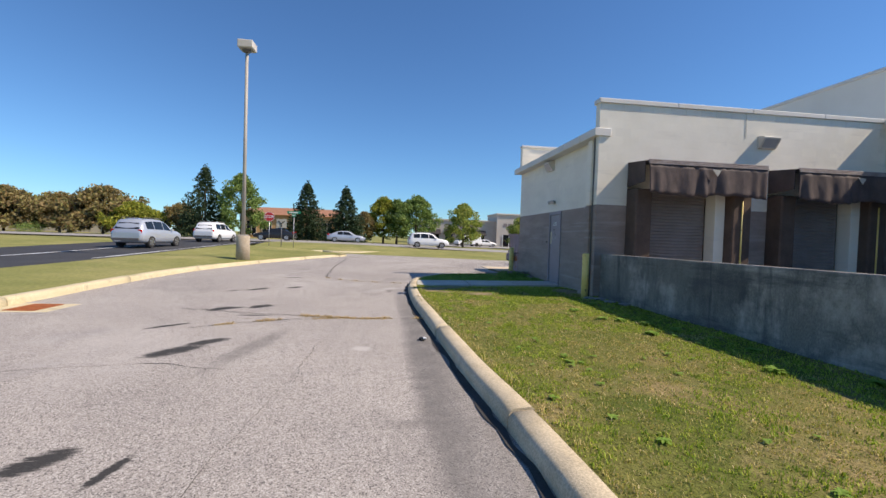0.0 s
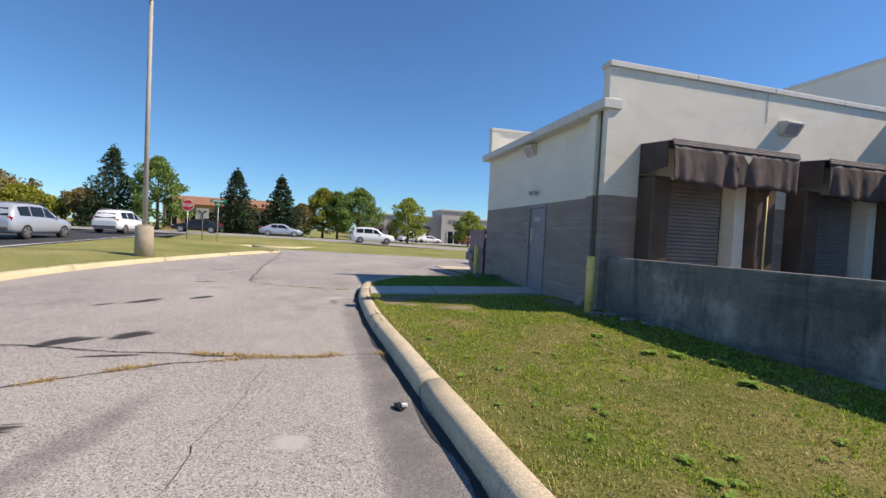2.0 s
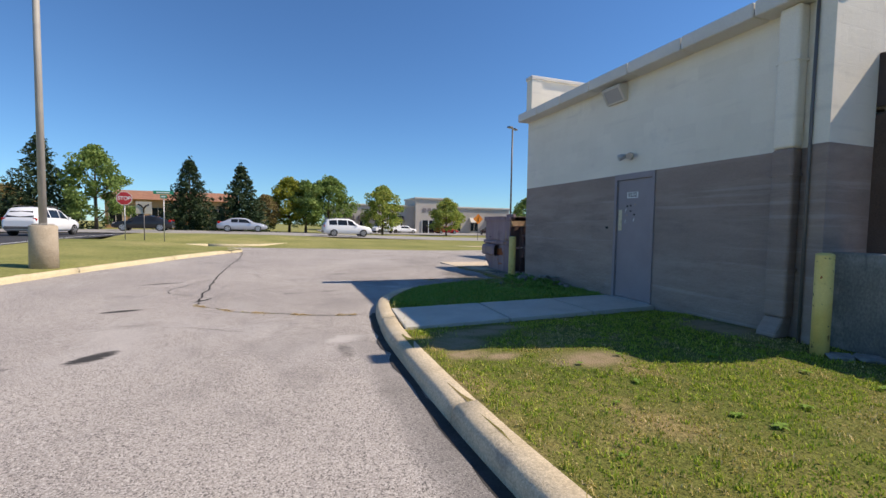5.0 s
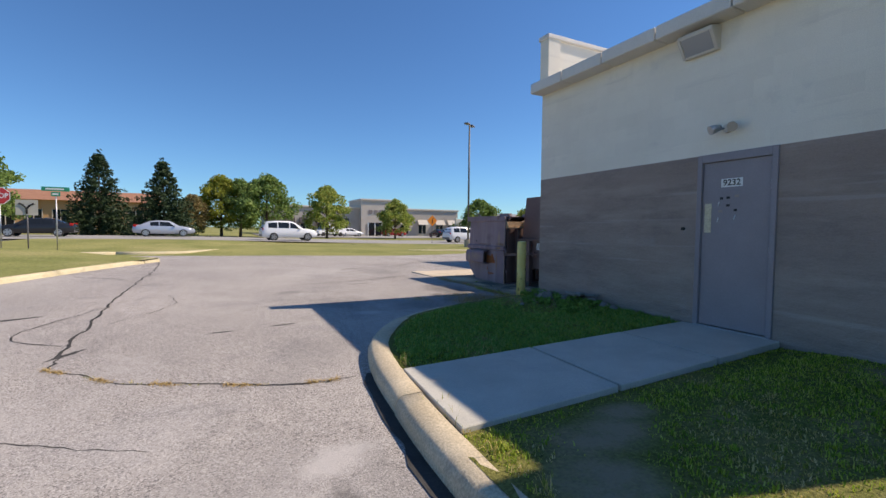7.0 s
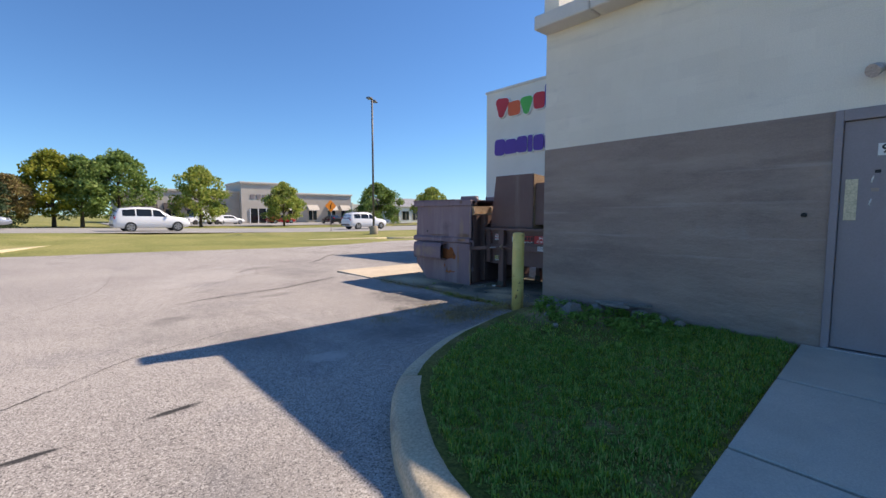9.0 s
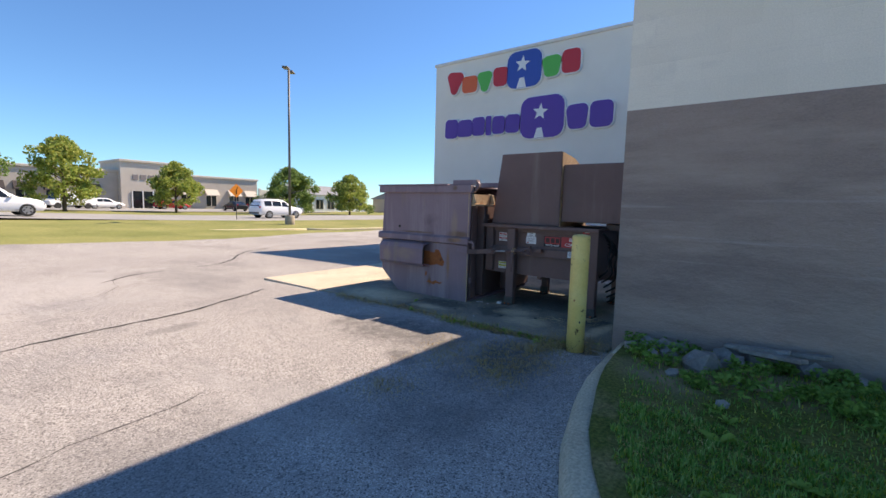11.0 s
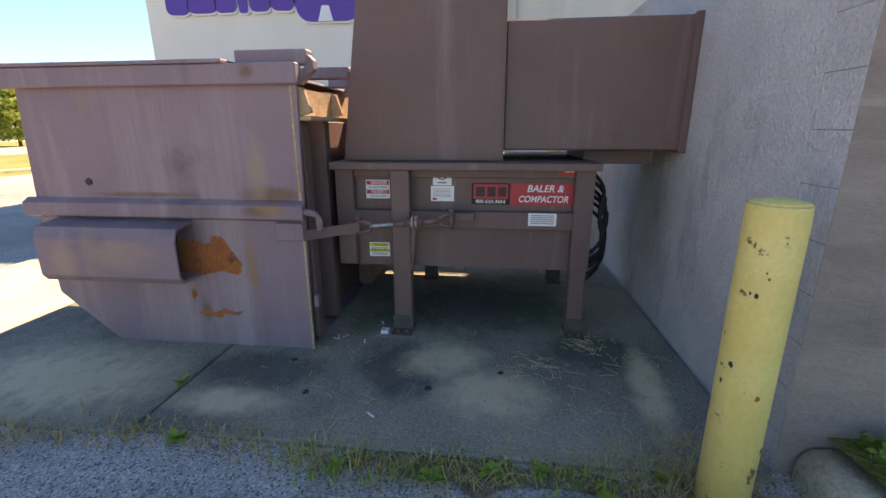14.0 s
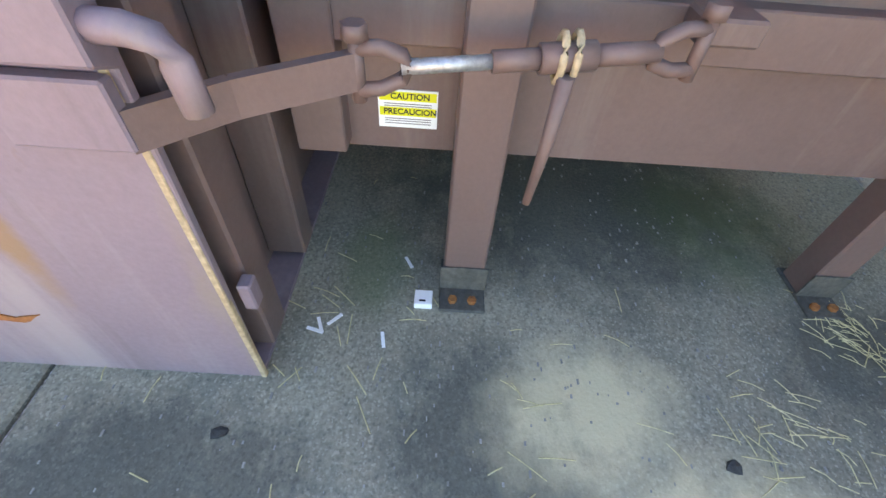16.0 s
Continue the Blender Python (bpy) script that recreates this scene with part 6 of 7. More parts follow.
car(SUV, SILVER, "silver-blue estate SUV waiting on the side street", on(-14.5, 29.5, 88, lawn_z(-14.5, 29.5) - 0.08))
white_suv = car(SUV, CARWHITE, "white SUV driving on the street", on(-14.8, 40.8, 86, lawn_z(-14.8, 40.8) - 0.08))
copy_thing(white_suv, on(4.8, 50.0, 4, far_z(5, 50) + 0.05))
copy_thing(white_suv, on(23.5, 52.0, 4, far_z(24, 52) + 0.05))
car(SEDAN, SILVER, "pale blue sedan driving on the main street", on(-5.0, 56.0, 3, far_z(-5, 56) + 0.05))
dark_car = car(SEDAN, CARBLACK, "black sedan by the far trees", on(-13.0, 53.5, 184, far_z(-13, 53) + 0.05))
copy_thing(dark_car, on(34.0, 80, 90, far_z(34, 80)))
car(SEDAN, CARWHITE, "white sedan parked before the shops", on(19.5, 86, 10, far_z(19, 86)))
car(SEDAN, CARRED, "red sedan parked before the shops", on(28.5, 88, 0, far_z(28, 88)))


def van():
    root = thing("van", (0, 0, 0), "white delivery van parked before the shops", "van", "vehicles on the streets")
    bm = bmnew()
    prism(bm, [(-2.6, 0.4), (2.5, 0.4), (2.6, 0.9), (1.7, 1.15), (1.2, 2.0), (-2.6, 2.1)], -0.95, 0.95, "y", 0.06)
    part("body", bm, CARWHITE, root)
    bm = bmnew()
    prism(bm, [(1.66, 1.22), (1.24, 1.9), (1.27, 1.92), (1.70, 1.22)], -0.8, 0.8, "y")
    part("windscreen", bm, GLASS, root)
    for s in (-1, 1):
        bm = bmnew()
        prism(bm, [(0.4, 1.25), (1.45, 1.25), (1.1, 1.85), (0.4, 1.85)], s * 0.95, s * 0.965, "y")
        part("side_window", bm, GLASS, root)
        for x in (-1.6, 1.7):
            bm = bmnew()
            tube(bm, [(x, s * 0.75, 0.36), (x, s * 0.98, 0.36)], 0.36, 18)
            part("tyre", bm, TYRE, root)
    root.matrix_basis = on(15.5, 84, 200, far_z(15, 84))


van()


# ---- trees ----
def leaf_mesh(name, centres, per, spread, size, material, seed, flat=0.0):
    """Small bent leaves scattered round clump centres."""
    rng = np.random.default_rng(seed)
    c = np.repeat(np.array(centres), per, axis=0)
    n = len(c)
    d = rng.normal(size=(n, 3))
    d /= np.linalg.norm(d, axis=1)[:, None]
    r = spread * rng.random(n) ** 0.45
    p = c + d * r[:, None] * np.array([1, 1, 0.75])
    u = rng.normal(size=(n, 3))
    u[:, 2] *= 1 - flat
    u /= np.linalg.norm(u, axis=1)[:, None]
    v = np.cross(u, rng.normal(size=(n, 3)))
    v /= np.linalg.norm(v, axis=1)[:, None] + 1e-9
    s = size * rng.uniform(0.6, 1.3, n)[:, None]
    quad = np.stack([p - u * s, p + v * s * 0.55, p + u * s, p - v * s * 0.55], axis=1).reshape(-1, 3)
    me = bpy.data.meshes.new(name)
    me.vertices.add(4 * n)
    me.vertices.foreach_set("co", quad.ravel())
    me.loops.add(4 * n)
    me.loops.foreach_set("vertex_index", np.arange(4 * n, dtype=np.int32))
    me.polygons.add(n)
    me.polygons.foreach_set("loop_start", np.arange(0, 4 * n, 4, dtype=np.int32))
    me.update(calc_edges=True)
    me.materials.append(material)
    return me


def tree(x, y, h, w, material, label, seed, trunk=0.22, name="tree", squat=1.0, bare=1.0):
    z0 = ground_z(x, y)
    root = thing(name, (x, y, z0), label, "tree", "broadleaf trees")
    rnd = random.Random(seed)
    bm = bmnew()
    hb = h * trunk
    tube(bm, [(x, y, z0 - 0.2), (x + 0.03, y, z0 + hb), (x, y + 0.05, z0 + h * 0.6), (x, y, z0 + h * 0.85)], [0.02 * h + 0.05, 0.015 * h + 0.04, 0.007 * h + 0.02, 0.02], 8)
    part("trunk", bm, BARK, root)
    centres = []
    for k in range(9):
        a = 2.4 * k + rnd.random()
        zz = z0 + h * rnd.uniform(trunk + 0.05, 0.62)
        L = w * rnd.uniform(0.5, 0.85)
        bm = bmnew()
        e = (x + L * math.cos(a), y + L * math.sin(a), zz + h * rnd.uniform(0.1, 0.25))
        tube(bm, [(x, y, zz - 0.1 * h * 0.5), ((x + e[0]) / 2, (y + e[1]) / 2, zz + 0.04 * h), e], [0.006 * h + 0.02, 0.004 * h + 0.015, 0.012], 6)
        part("limb", bm, BARK, root)
        centres.append(e)
    n = 95
    lobes = [(rnd.uniform(0, 6.28), rnd.uniform(0.75, 1.15)) for _ in range(7)]
    for k in range(n):
        v = rnd.random() ** 0.8
        prof = math.sin(math.pi * min(1, 0.12 + 0.88 * v)) ** 0.6 * (1.12 - 0.45 * v)
        a = rnd.uniform(0, 2 * math.pi)
        lob = 1 + 0.22 * math.sin(3 * a + lobes[0][0] + 5 * v) + 0.15 * math.sin(5 * a + lobes[1][0])
        r = w * prof * lob * rnd.uniform(0.35, 1.0) ** 0.5 * 0.92
        centres.append((x + r * math.cos(a), y + r * math.sin(a), z0 + h * (trunk + (0.95 - trunk) * v * squat)))
    me = leaf_mesh("crown", centres, int(85 * bare), 0.17 * w + 0.18, 0.042 * w + 0.03, material, seed)
    ob = new("crown", me)
    ob.parent = root
    ob.matrix_parent_inverse = Matrix.Translation(-root.location)
    return root


def spruce(x, y, h, w, label, seed):
    z0 = ground_z(x, y)
    root = thing("spruce_tree", (x, y, z0), label, "tree", "spruce trees")
    rnd = random.Random(seed)
    bm = bmnew()
    tube(bm, [(x, y, z0 - 0.2), (x, y, z0 + h * 0.97)], [0.18, 0.02], 8)
    part("trunk", bm, BARK, root)
    centres = []
    layers = 26
    for i in range(layers):
        v = i / layers
        zz = z0 + h * (0.05 + 0.93 * v)
        R = w * (1 - v) ** 0.85 * rnd.uniform(0.8, 1.12) + 0.06
        nb = max(4, int(15 * (1 - v)))
        for k in range(nb):
            a = 2 * math.pi * k / nb + rnd.uniform(-0.25, 0.25) + i
            L = R * rnd.uniform(0.72, 1.12)
            for q in (0.35, 0.6, 0.8, 0.97):
                centres.append((x + L * q * math.cos(a), y + L * q * math.sin(a), zz - 0.22 * L * q + 0.10 * L * q * q))
    centres.append((x, y, z0 + h))
    me = leaf_mesh("crown", centres, 14, 0.06 * w + 0.12, 0.145, LEAF_SPRUCE, seed, 0.3)
    ob = new("crown", me)
    ob.parent = root
    ob.matrix_parent_inverse = Matrix.Translation(-root.location)


spruce(-11.7, 65.8, 8.6, 3.9, "dark green pointed spruce beyond the street", 1)
spruce(-5.6, 57.9 + 3, 7.6, 3.3, "dark green spruce with full skirts beyond the street", 2)
spruce(-24.0, 61.4, 9.6, 4.2, "tall dark spruce beside a leafy tree", 3)
tree(-19.3, 61.0, 8.8, 3.2, LEAF_MAPLE_DARK, "full green broadleaf tree beyond the street", 11, 0.12)
for x, y, h, w, m, l, s in (
    (-3.4, 65.5, 4.6, 1.5, LEAF_BROWN, "small brownish thin-leaved tree", 12), (-0.6, 67, 7.2, 2.4, LEAF_GOLD, "yellow-green broadleaf tree in the cluster", 13), (1.4, 66.0, 7.0, 2.0, LEAF_MAPLE_DARK, "dark green broadleaf tree", 14), (4.3, 66.5, 7.6, 2.9, LEAF_MAPLE_DARK, "wide green broadleaf tree", 15),
    (12.3, 70.5, 7.2, 2.6, LEAF_MAPLE, "young yellow-green maple before the shops", 16), (22.8, 72.0, 5.9, 2.3, LEAF_MAPLE, "young turning maple before the shops", 17),
    (34.0, 66.0, 6.0, 2.7, LEAF_MAPLE_DARK, "round green tree behind the street", 18), (42.0, 63.5, 5.6, 2.4, LEAF_MAPLE, "light green young tree behind the street", 19), (60, 66, 4.6, 2.0, LEAF_MAPLE, "small far green tree", 20),
    (-62, 68, 8.5, 5.5, LEAF_MAPLE_DARK, "broad dark green tree in the far row", 21), (-58, 62, 6.0, 5.0, LEAF_GOLD, "broad yellow-green tree in the far row", 22), (-50, 64, 5.6, 5.0, LEAF_BROWN, "brown autumn tree in the far row", 23), (-44, 65, 5.2, 4.2, LEAF_BROWN, "olive brown bush-like tree", 24), (-38, 64, 6.4, 4.4, LEAF_BROWN, "thin-crowned greyish brown tree", 25), (-33, 62, 4.2, 3.2, LEAF_GOLD, "low yellowish tree by the street", 26), (-72, 60, 7.0, 5.0, LEAF_GOLD, "far yellow-green tree in the row", 27), (-29.0, 66, 4.6, 2.6, LEAF_BROWN, "low brown tree by the driveway", 28),
):
    tree(x, y, h, w * 1.2, m, l, s, 0.14)


def bush(x, y, h, w, label, seed):
    z0 = ground_z(x, y)
    rnd = random.Random(seed)
    cs = [(x + w * rnd.uniform(-0.8, 0.8), y + w * rnd.uniform(-0.8, 0.8), z0 + h * rnd.uniform(0.15, 0.85)) for _ in range(40)]
    ob = new("bush", leaf_mesh("bush", cs, 40, 0.3 * w, 0.07, LEAF_MAPLE_DARK, seed))
    tagged(ob, label, "bush", "bushes")


for x, y, h, w, s in ((31.0, 68.0, 2.6, 1.3, 31), (39.5, 70.0, 1.6, 1.0, 32), (48.0, 66.0, 1.6, 1.0, 33), (35.5, 73.0, 1.6, 0.9, 34), (10.0, 78, 1.3, 1.2, 35), (8.0, 88, 1.2, 1.5, 36), (-44, 60, 1.3, 1.6, 37), (-50, 58.5, 1.2, 1.8, 38)):
    bush(x, y, h, w, "rounded dark green clipped bush", s)


# ---- far buildings ----
TAN = surf("tan_stucco", (0.42, 0.37, 0.31), (0.47, 0.42, 0.36), 0.4, 20, 0.9, 0.1, speck=0.05)
TAN_LIGHT = surf("light_stucco", (0.50, 0.45, 0.38), (0.55, 0.50, 0.43), 0.4, 20, 0.9, 0.1, speck=0.05)
ORANGE_WALL = surf("orange_stucco", (0.52, 0.30, 0.14), (0.58, 0.36, 0.18), 0.4, 20, 0.9, 0.1, speck=0.05)
TILE = surf("clay_roof_tile", (0.30, 0.14, 0.08), (0.38, 0.19, 0.11), 2, 20, 0.9, 0.3)
GREY_ROOF = surf("grey_roof", (0.24, 0.24, 0.25), (0.30, 0.30, 0.31), 1, 20, 0.9, 0.2)


def shops():
    z = -0.55
    y = 94.0
    root = thing("shop_building", (26, y, z), "tan stucco shop building with tower entrance and dark awnings", "building")
    for n, x0, x1, y0, y1, h, m in (("wall", 8.5, 24.0, y, y + 22, 5.3, TAN), ("tower", 23.5, 30.5, y - 1.2, y + 8, 6.9, TAN_LIGHT), ("wall", 30.5, 45.5, y, y + 22, 5.3, TAN), ("side_wing", 7.0, 8.5, y + 3, y + 22, 4.9, TAN)):
        bm = bmnew()
        box(bm, x0, x1, y0, y1, z - 0.3, z + h)
        w = part(n, bm, m, root)
        bm = bmnew()
        box(bm, x0 - 0.2, x1 + 0.2, y0 - 0.25, y1, z + h, z + h + 0.35, 0.05)
        part("cornice", bm, TAN_LIGHT, w)
    for x in (10.2, 13.2, 16.2, 20.2, 33.0, 37.0, 41.0, 44.0):
        bm = bmnew()
        box(bm, x - 0.9, x + 0.9, y - 0.05, y, z + 0.5, z + 2.3)
        wi = part("window", bm, GLASS, root)
        bm = bmnew()
        for a in (x - 0.95, x + 0.85, x - 0.05):
            box(bm, a, a + 0.1, y - 0.1, y - 0.05, z + 0.45, z + 2.35)
        part("frame", bm, TAN_LIGHT, wi)
        bm = bmnew()
        prism(bm, [(y - 0.02, z + 3.4), (y - 1.0, z + 2.4), (y - 1.0, z + 2.3), (y - 0.02, z + 2.3)], x - 1.1, x + 1.1, "x")
        part("awning", bm, DARKFRAME if x < 30 else TAN_LIGHT, root)
    bm = bmnew()
    box(bm, 24.8, 29.2, y - 1.26, y - 1.2, z, z + 2.6)
    part("entrance", bm, GLASS, root)
    for x in (24.8, 26.2, 27.6, 29.1):
        bm = bmnew()
        box(bm, x, x + 0.14, y - 1.34, y - 1.26, z, z + 2.6)
        part("door_post", bm, WHITE, root)
    for k in range(4):
        bm = bmnew()
        box(bm, 25.0 + 1.05 * k, 25.75 + 1.05 * k, y - 1.28, y - 1.2, z + 4.3, z + 5.1, 0.03)
        part("sign_bar", bm, ROLLER, root)


shops()


def simple_house(name, x0, x1, y0, y1, h, wall_m, roof_m, label, ridge, wins):
    z = ground_z((x0 + x1) / 2, y0) - 0.1
    root = thing(name, ((x0 + x1) / 2, y0, z), label, "building")
    bm = bmnew()
    box(bm, x0, x1, y0, y1, z, z + h)
    part("wall", bm, wall_m, root)
    bm = bmnew()
    ym = (y0 + y1) / 2
    prism(bm, [(y0 - 0.5, z + h), (ym, z + h + ridge), (y1 + 0.5, z + h)], x0 - 0.5, x1 + 0.5, "x")
    part("roof", bm, roof_m, root)
    n = wins
    for k in range(n):
        x = x0 + (x1 - x0) * (k + 0.5) / n
        bm = bmnew()
        box(bm, x - 0.8, x + 0.8, y0 - 0.05, y0, z + 0.6, z + h * 0.72)
        wi = part("window", bm, GLASS, root)
        bm = bmnew()
        for a in (x - 0.85, x - 0.04, x + 0.77):
            box(bm, a, a + 0.08, y0 - 0.1, y0 - 0.05, z + 0.55, z + h * 0.74)
        part("frame", bm, TAN_LIGHT, wi)


simple_house("restaurant", -25, -9.5, 80, 92, 4.2, ORANGE_WALL, TILE, "orange stucco restaurant with clay tile roof", 1.6, 6)
simple_house("house", 47, 62, 82, 92, 3.2, WHITE, GREY_ROOF, "low white building with grey roof", 1.8, 6)
simple_house("house", 66, 84, 74, 84, 2.8, TAN, GREY_ROOF, "low tan building with grey roof", 1.6, 7)
simple_house("house", -64, -44, 78, 88, 3.0, TAN_LIGHT, TILE, "low tan building behind trees", 1.4, 6)


def monument():
    root = thing("monument_sign", (33.5, 70, -0.6), "white monument sign board between posts", "sign board")
    for x in (32.2, 34.9):
        bm = bmnew()
        box(bm, x - 0.15, x + 0.15, 69.85, 70.15, -0.7, 2.7, 0.02)
        part("post", bm, WHITE, root)
    bm = bmnew()
    box(bm, 32.35, 34.75, 69.9, 70.1, 0.2, 2.5, 0.02)
    part("board", bm, WHITE, root)
    for k in range(4):
        bm = bmnew()
        box(bm, 32.6, 34.5, 69.88, 69.9, 0.5 + 0.45 * k, 0.65 + 0.45 * k)
        part("print_bar", bm, ROLLER, root)


monument()
sheet("shop_parking", [(4, 74), (48, 74), (48, 93.5), (4, 93.5)], far_z, 6.0, ROADWAY, "pale asphalt parking before the shops", "parking", up=0.02)
sheet("driveway_far", [(-75, 59), (-14, 59), (-12, 63), (-75, 66)], far_z, 6.0, ROADWAY, "pale driveway beyond the street", "road", up=0.02)


# ---- cracks, tufts and debris on the lot ----
def strip(bm, line, width, lift, seed, height=lot_z):
    """A thin uneven strip lying on the lot."""
    rnd = random.Random(seed)
    prev = None
    line = [(p[0] + 0.09 * noise.noise((p[0] * 1.7, p[1] * 1.7, seed)) + 0.03 * noise.noise((p[0] * 9, p[1] * 9, seed)), p[1] + 0.09 * noise.noise((p[0] * 1.7, p[1] * 1.7, seed + 50)) + 0.03 * noise.noise((p[0] * 9, p[1] * 9, seed + 50))) for p in line] if seed < 20 else line
    for i, p in enumerate(line):
        a, b = line[max(0, i - 1)], line[min(len(line) - 1, i + 1)]
        d = Vector((b[0] - a[0], b[1] - a[1])).normalized()
        n = Vector((-d.y, d.x))
        w = width * rnd.uniform(0.4, 1.3) * (0.35 if i in (0, len(line) - 1) else 1)
        o = rnd.uniform(-width, width) * 0.5
        q = [bm.verts.new((p[0] + n.x * (s * w + o), p[1] + n.y * (s * w + o), height(*p) + lift)) for s in (-1, 1)]
        if prev:
            bm.faces.new((prev[0], prev[1], q[1], q[0]))
        prev = q


CRACK_A = spline([(-3.4, 8.95), (-1.86, 8.42), (-1.07, 8.31), (-0.12, 8.12), (0.5, 8.2), (1.02, 8.22)], 0.06)
CRACK_A2 = spline([(-2.6, 7.2), (-1.49, 7.86), (-0.9, 8.0), (-0.5, 8.12)], 0.06)
CRACK_B = spline([(-1.72, 15.44), (-1.2, 14.9), (-0.82, 14.6), (0.31, 14.04), (1.0, 13.95)], 0.06)
CRACK_C = spline([(-1.72, 15.44), (-1.9, 18.0), (-2.1, 22.0), (-2.2, 26.5), (-2.45, 30.0)], 0.1)
CRACK_D = spline([(-1.8, 16.4), (-2.5, 17.1), (-2.2, 18.6), (-1.9, 19.2)], 0.1)
CRACK_E = spline([(-1.95, 19.5), (-1.2, 20.2), (-1.0, 19.0), (-1.6, 17.6)], 0.1)
CRACK_F = spline([(-2.15, 23.5), (-3.0, 24.3), (-3.9, 25.0)], 0.1)
CRACK_G = spline([(1.0, 20.9), (2.2, 21.3), (3.4, 21.5), (4.8, 22.1)], 0.1)
CRACK_H = spline([(-0.9, 0.5), (-0.75, 2.5), (-0.6, 4.5), (-0.5, 6.0), (-0.3, 7.9)], 0.1)
CRACK_I = spline([(3.2, 24.6), (4.2, 25.4), (6.0, 26.0), (7.5, 28.0), (9, 29)], 0.1)
SIDE_CRACKS = [spline(c, 0.1) for c in ([(-3.6, 13.2), (-2.4, 13.9), (-1.5, 13.7), (-0.6, 13.2)], [(-0.8, 17.0), (0.6, 18.3), (2.4, 18.9)], [(1.2, 22.6), (2.9, 23.4), (3.6, 25.2)], [(-0.7, 21.0), (0.4, 23.2), (0.9, 26.0)], [(-3.6, 5.1), (-2.4, 5.4), (-1.2, 5.2)])]
cr = bmnew()
for k, (c, w) in enumerate(((CRACK_A, 0.012), (CRACK_A2, 0.010), (CRACK_B, 0.011), (CRACK_C, 0.019), (CRACK_D, 0.010), (CRACK_E, 0.008), (CRACK_F, 0.02), (CRACK_G, 0.02), (CRACK_H, 0.0025), (CRACK_I, 0.03), *((c, 0.005) for c in SIDE_CRACKS))):
    strip(cr, c, w, 0.005, k)
solid("asphalt_cracks", cr, CRACK, "dark filled cracks wandering across the asphalt", "crack", kind="stuff")
gd = bmnew()
strip(gd, [(x - 0.035, y) for x, y in KERB_RIGHT if y < 14.2], 0.06, 0.006, 77)
solid("gutter_dirt", gd, CRACK, "dark dirt gathered along the kerb", "dirt", kind="stuff")


dirt = bmnew()
strip(dirt, spline([(5.2, 16.84), (5.2, 17.1), (5.22, 17.5), (5.27, 18.0), (5.3, 18.6)], 0.12), 0.09, 0.004, 81)
solid("trodden_earth", dirt, EARTH, "brown earth and litter along the pad edge", "dirt", kind="stuff")


def stall_lines():
    for k, (x, y) in enumerate(((-0.2, 41.2), (4.6, 39.8), (9.4, 38.4), (14.2, 36.9))):
        bm = bmnew()
        d = Vector((0.1, -0.99))
        strip(bm, [(x + d.x * t, y + d.y * t) for t in (0, 0.8, 1.6, 2.4, 3.2, 4.0)], 0.05, 0.006, 90 + k)
        solid("stall_line", bm, PAINTLINE, "worn white parking stall line", "road marking", "stall lines")
    for k, (x0, y0, x1, y1) in enumerate(((-11.9, 20, -11.9, 44), (-15.3, 5, -15.3, 30))):
        bm = bmnew()
        n = 12
        strip(bm, [(x0 + (x1 - x0) * i / n, y0 + (y1 - y0) * i / n) for i in range(n + 1)], 0.09, -0.06, 95 + k, lawn_z)
        solid("lane_line", bm, WHITE, "fresh white lane line on black asphalt", "road marking", "lane lines")


stall_lines()


def blades(name, points, hmin, hmax, width, material, seed, lean=0.5, label="", category="grass", kind="stuff"):
    """Single bent blades standing on points (x, y, z)."""
    rng = np.random.default_rng(seed)
    p = np.array(points)
    n = len(p)
    a = rng.uniform(0, 2 * np.pi, n)
    h = rng.uniform(hmin, hmax, n)
    h *= 0.8 + 0.6 * np.sin(13 * p[:, 0] + 4 * np.sin(9 * p[:, 1])) * np.sin(15 * p[:, 1] + 4 * np.sin(11 * p[:, 0]))
    w = width * rng.uniform(0.6, 1.3, n)
    d = np.stack([np.cos(a), np.sin(a), np.zeros(n)], 1)
    s = np.stack([-np.sin(a), np.cos(a), np.zeros(n)], 1)
    ln = rng.uniform(0.1, 1.0, n) * lean
    up = np.array([0, 0, 1.0])
    v0 = p - s * w[:, None]
    v1 = p + s * w[:, None]
    mid = p + d * (ln * h * 0.35)[:, None] + up * (h * 0.65)[:, None]
    tip = p + d * (ln * h)[:, None] + up * (h * np.sqrt(np.maximum(0.05, 1 - ln ** 2 * 0.6)))[:, None]
    V = np.stack([v0, v1, mid + s * w[:, None] * 0.6, mid - s * w[:, None] * 0.6, tip], 1).reshape(-1, 3)
    b = np.arange(n) * 5
    loops = np.stack([b, b + 1, b + 2, b + 3, b + 3, b + 2, b + 4], 1).ravel().astype(np.int32)
    starts = np.stack([np.arange(n) * 7, np.arange(n) * 7 + 4], 1).ravel().astype(np.int32)
    me = bpy.data.meshes.new(name)
    me.vertices.add(len(V))
    me.vertices.foreach_set("co", V.ravel())
    me.loops.add(len(loops))
    me.loops.foreach_set("vertex_index", loops)
    me.polygons.add(2 * n)
    me.polygons.foreach_set("loop_start", starts)
    me.update(calc_edges=True)
    me.materials.append(material)
    return tagged(new(name, me), label, category, "", kind)


KERB_Y, KERB_X = zip(*((q, p) for p, q in KERB_RIGHT if q <= 15.6))


def kerb_x(y):
    return float(np.interp(y, KERB_Y, KERB_X))


BARE = ((1.55, 11.5, 0.4), (1.95, 11.9, 0.4), (1.5, 11.1, 0.25), (2.6, 10.6, 0.4), (1.8, 10.95, 0.2), (2.35, 12.1, 0.3), (5.1, 11.2, 0.5))


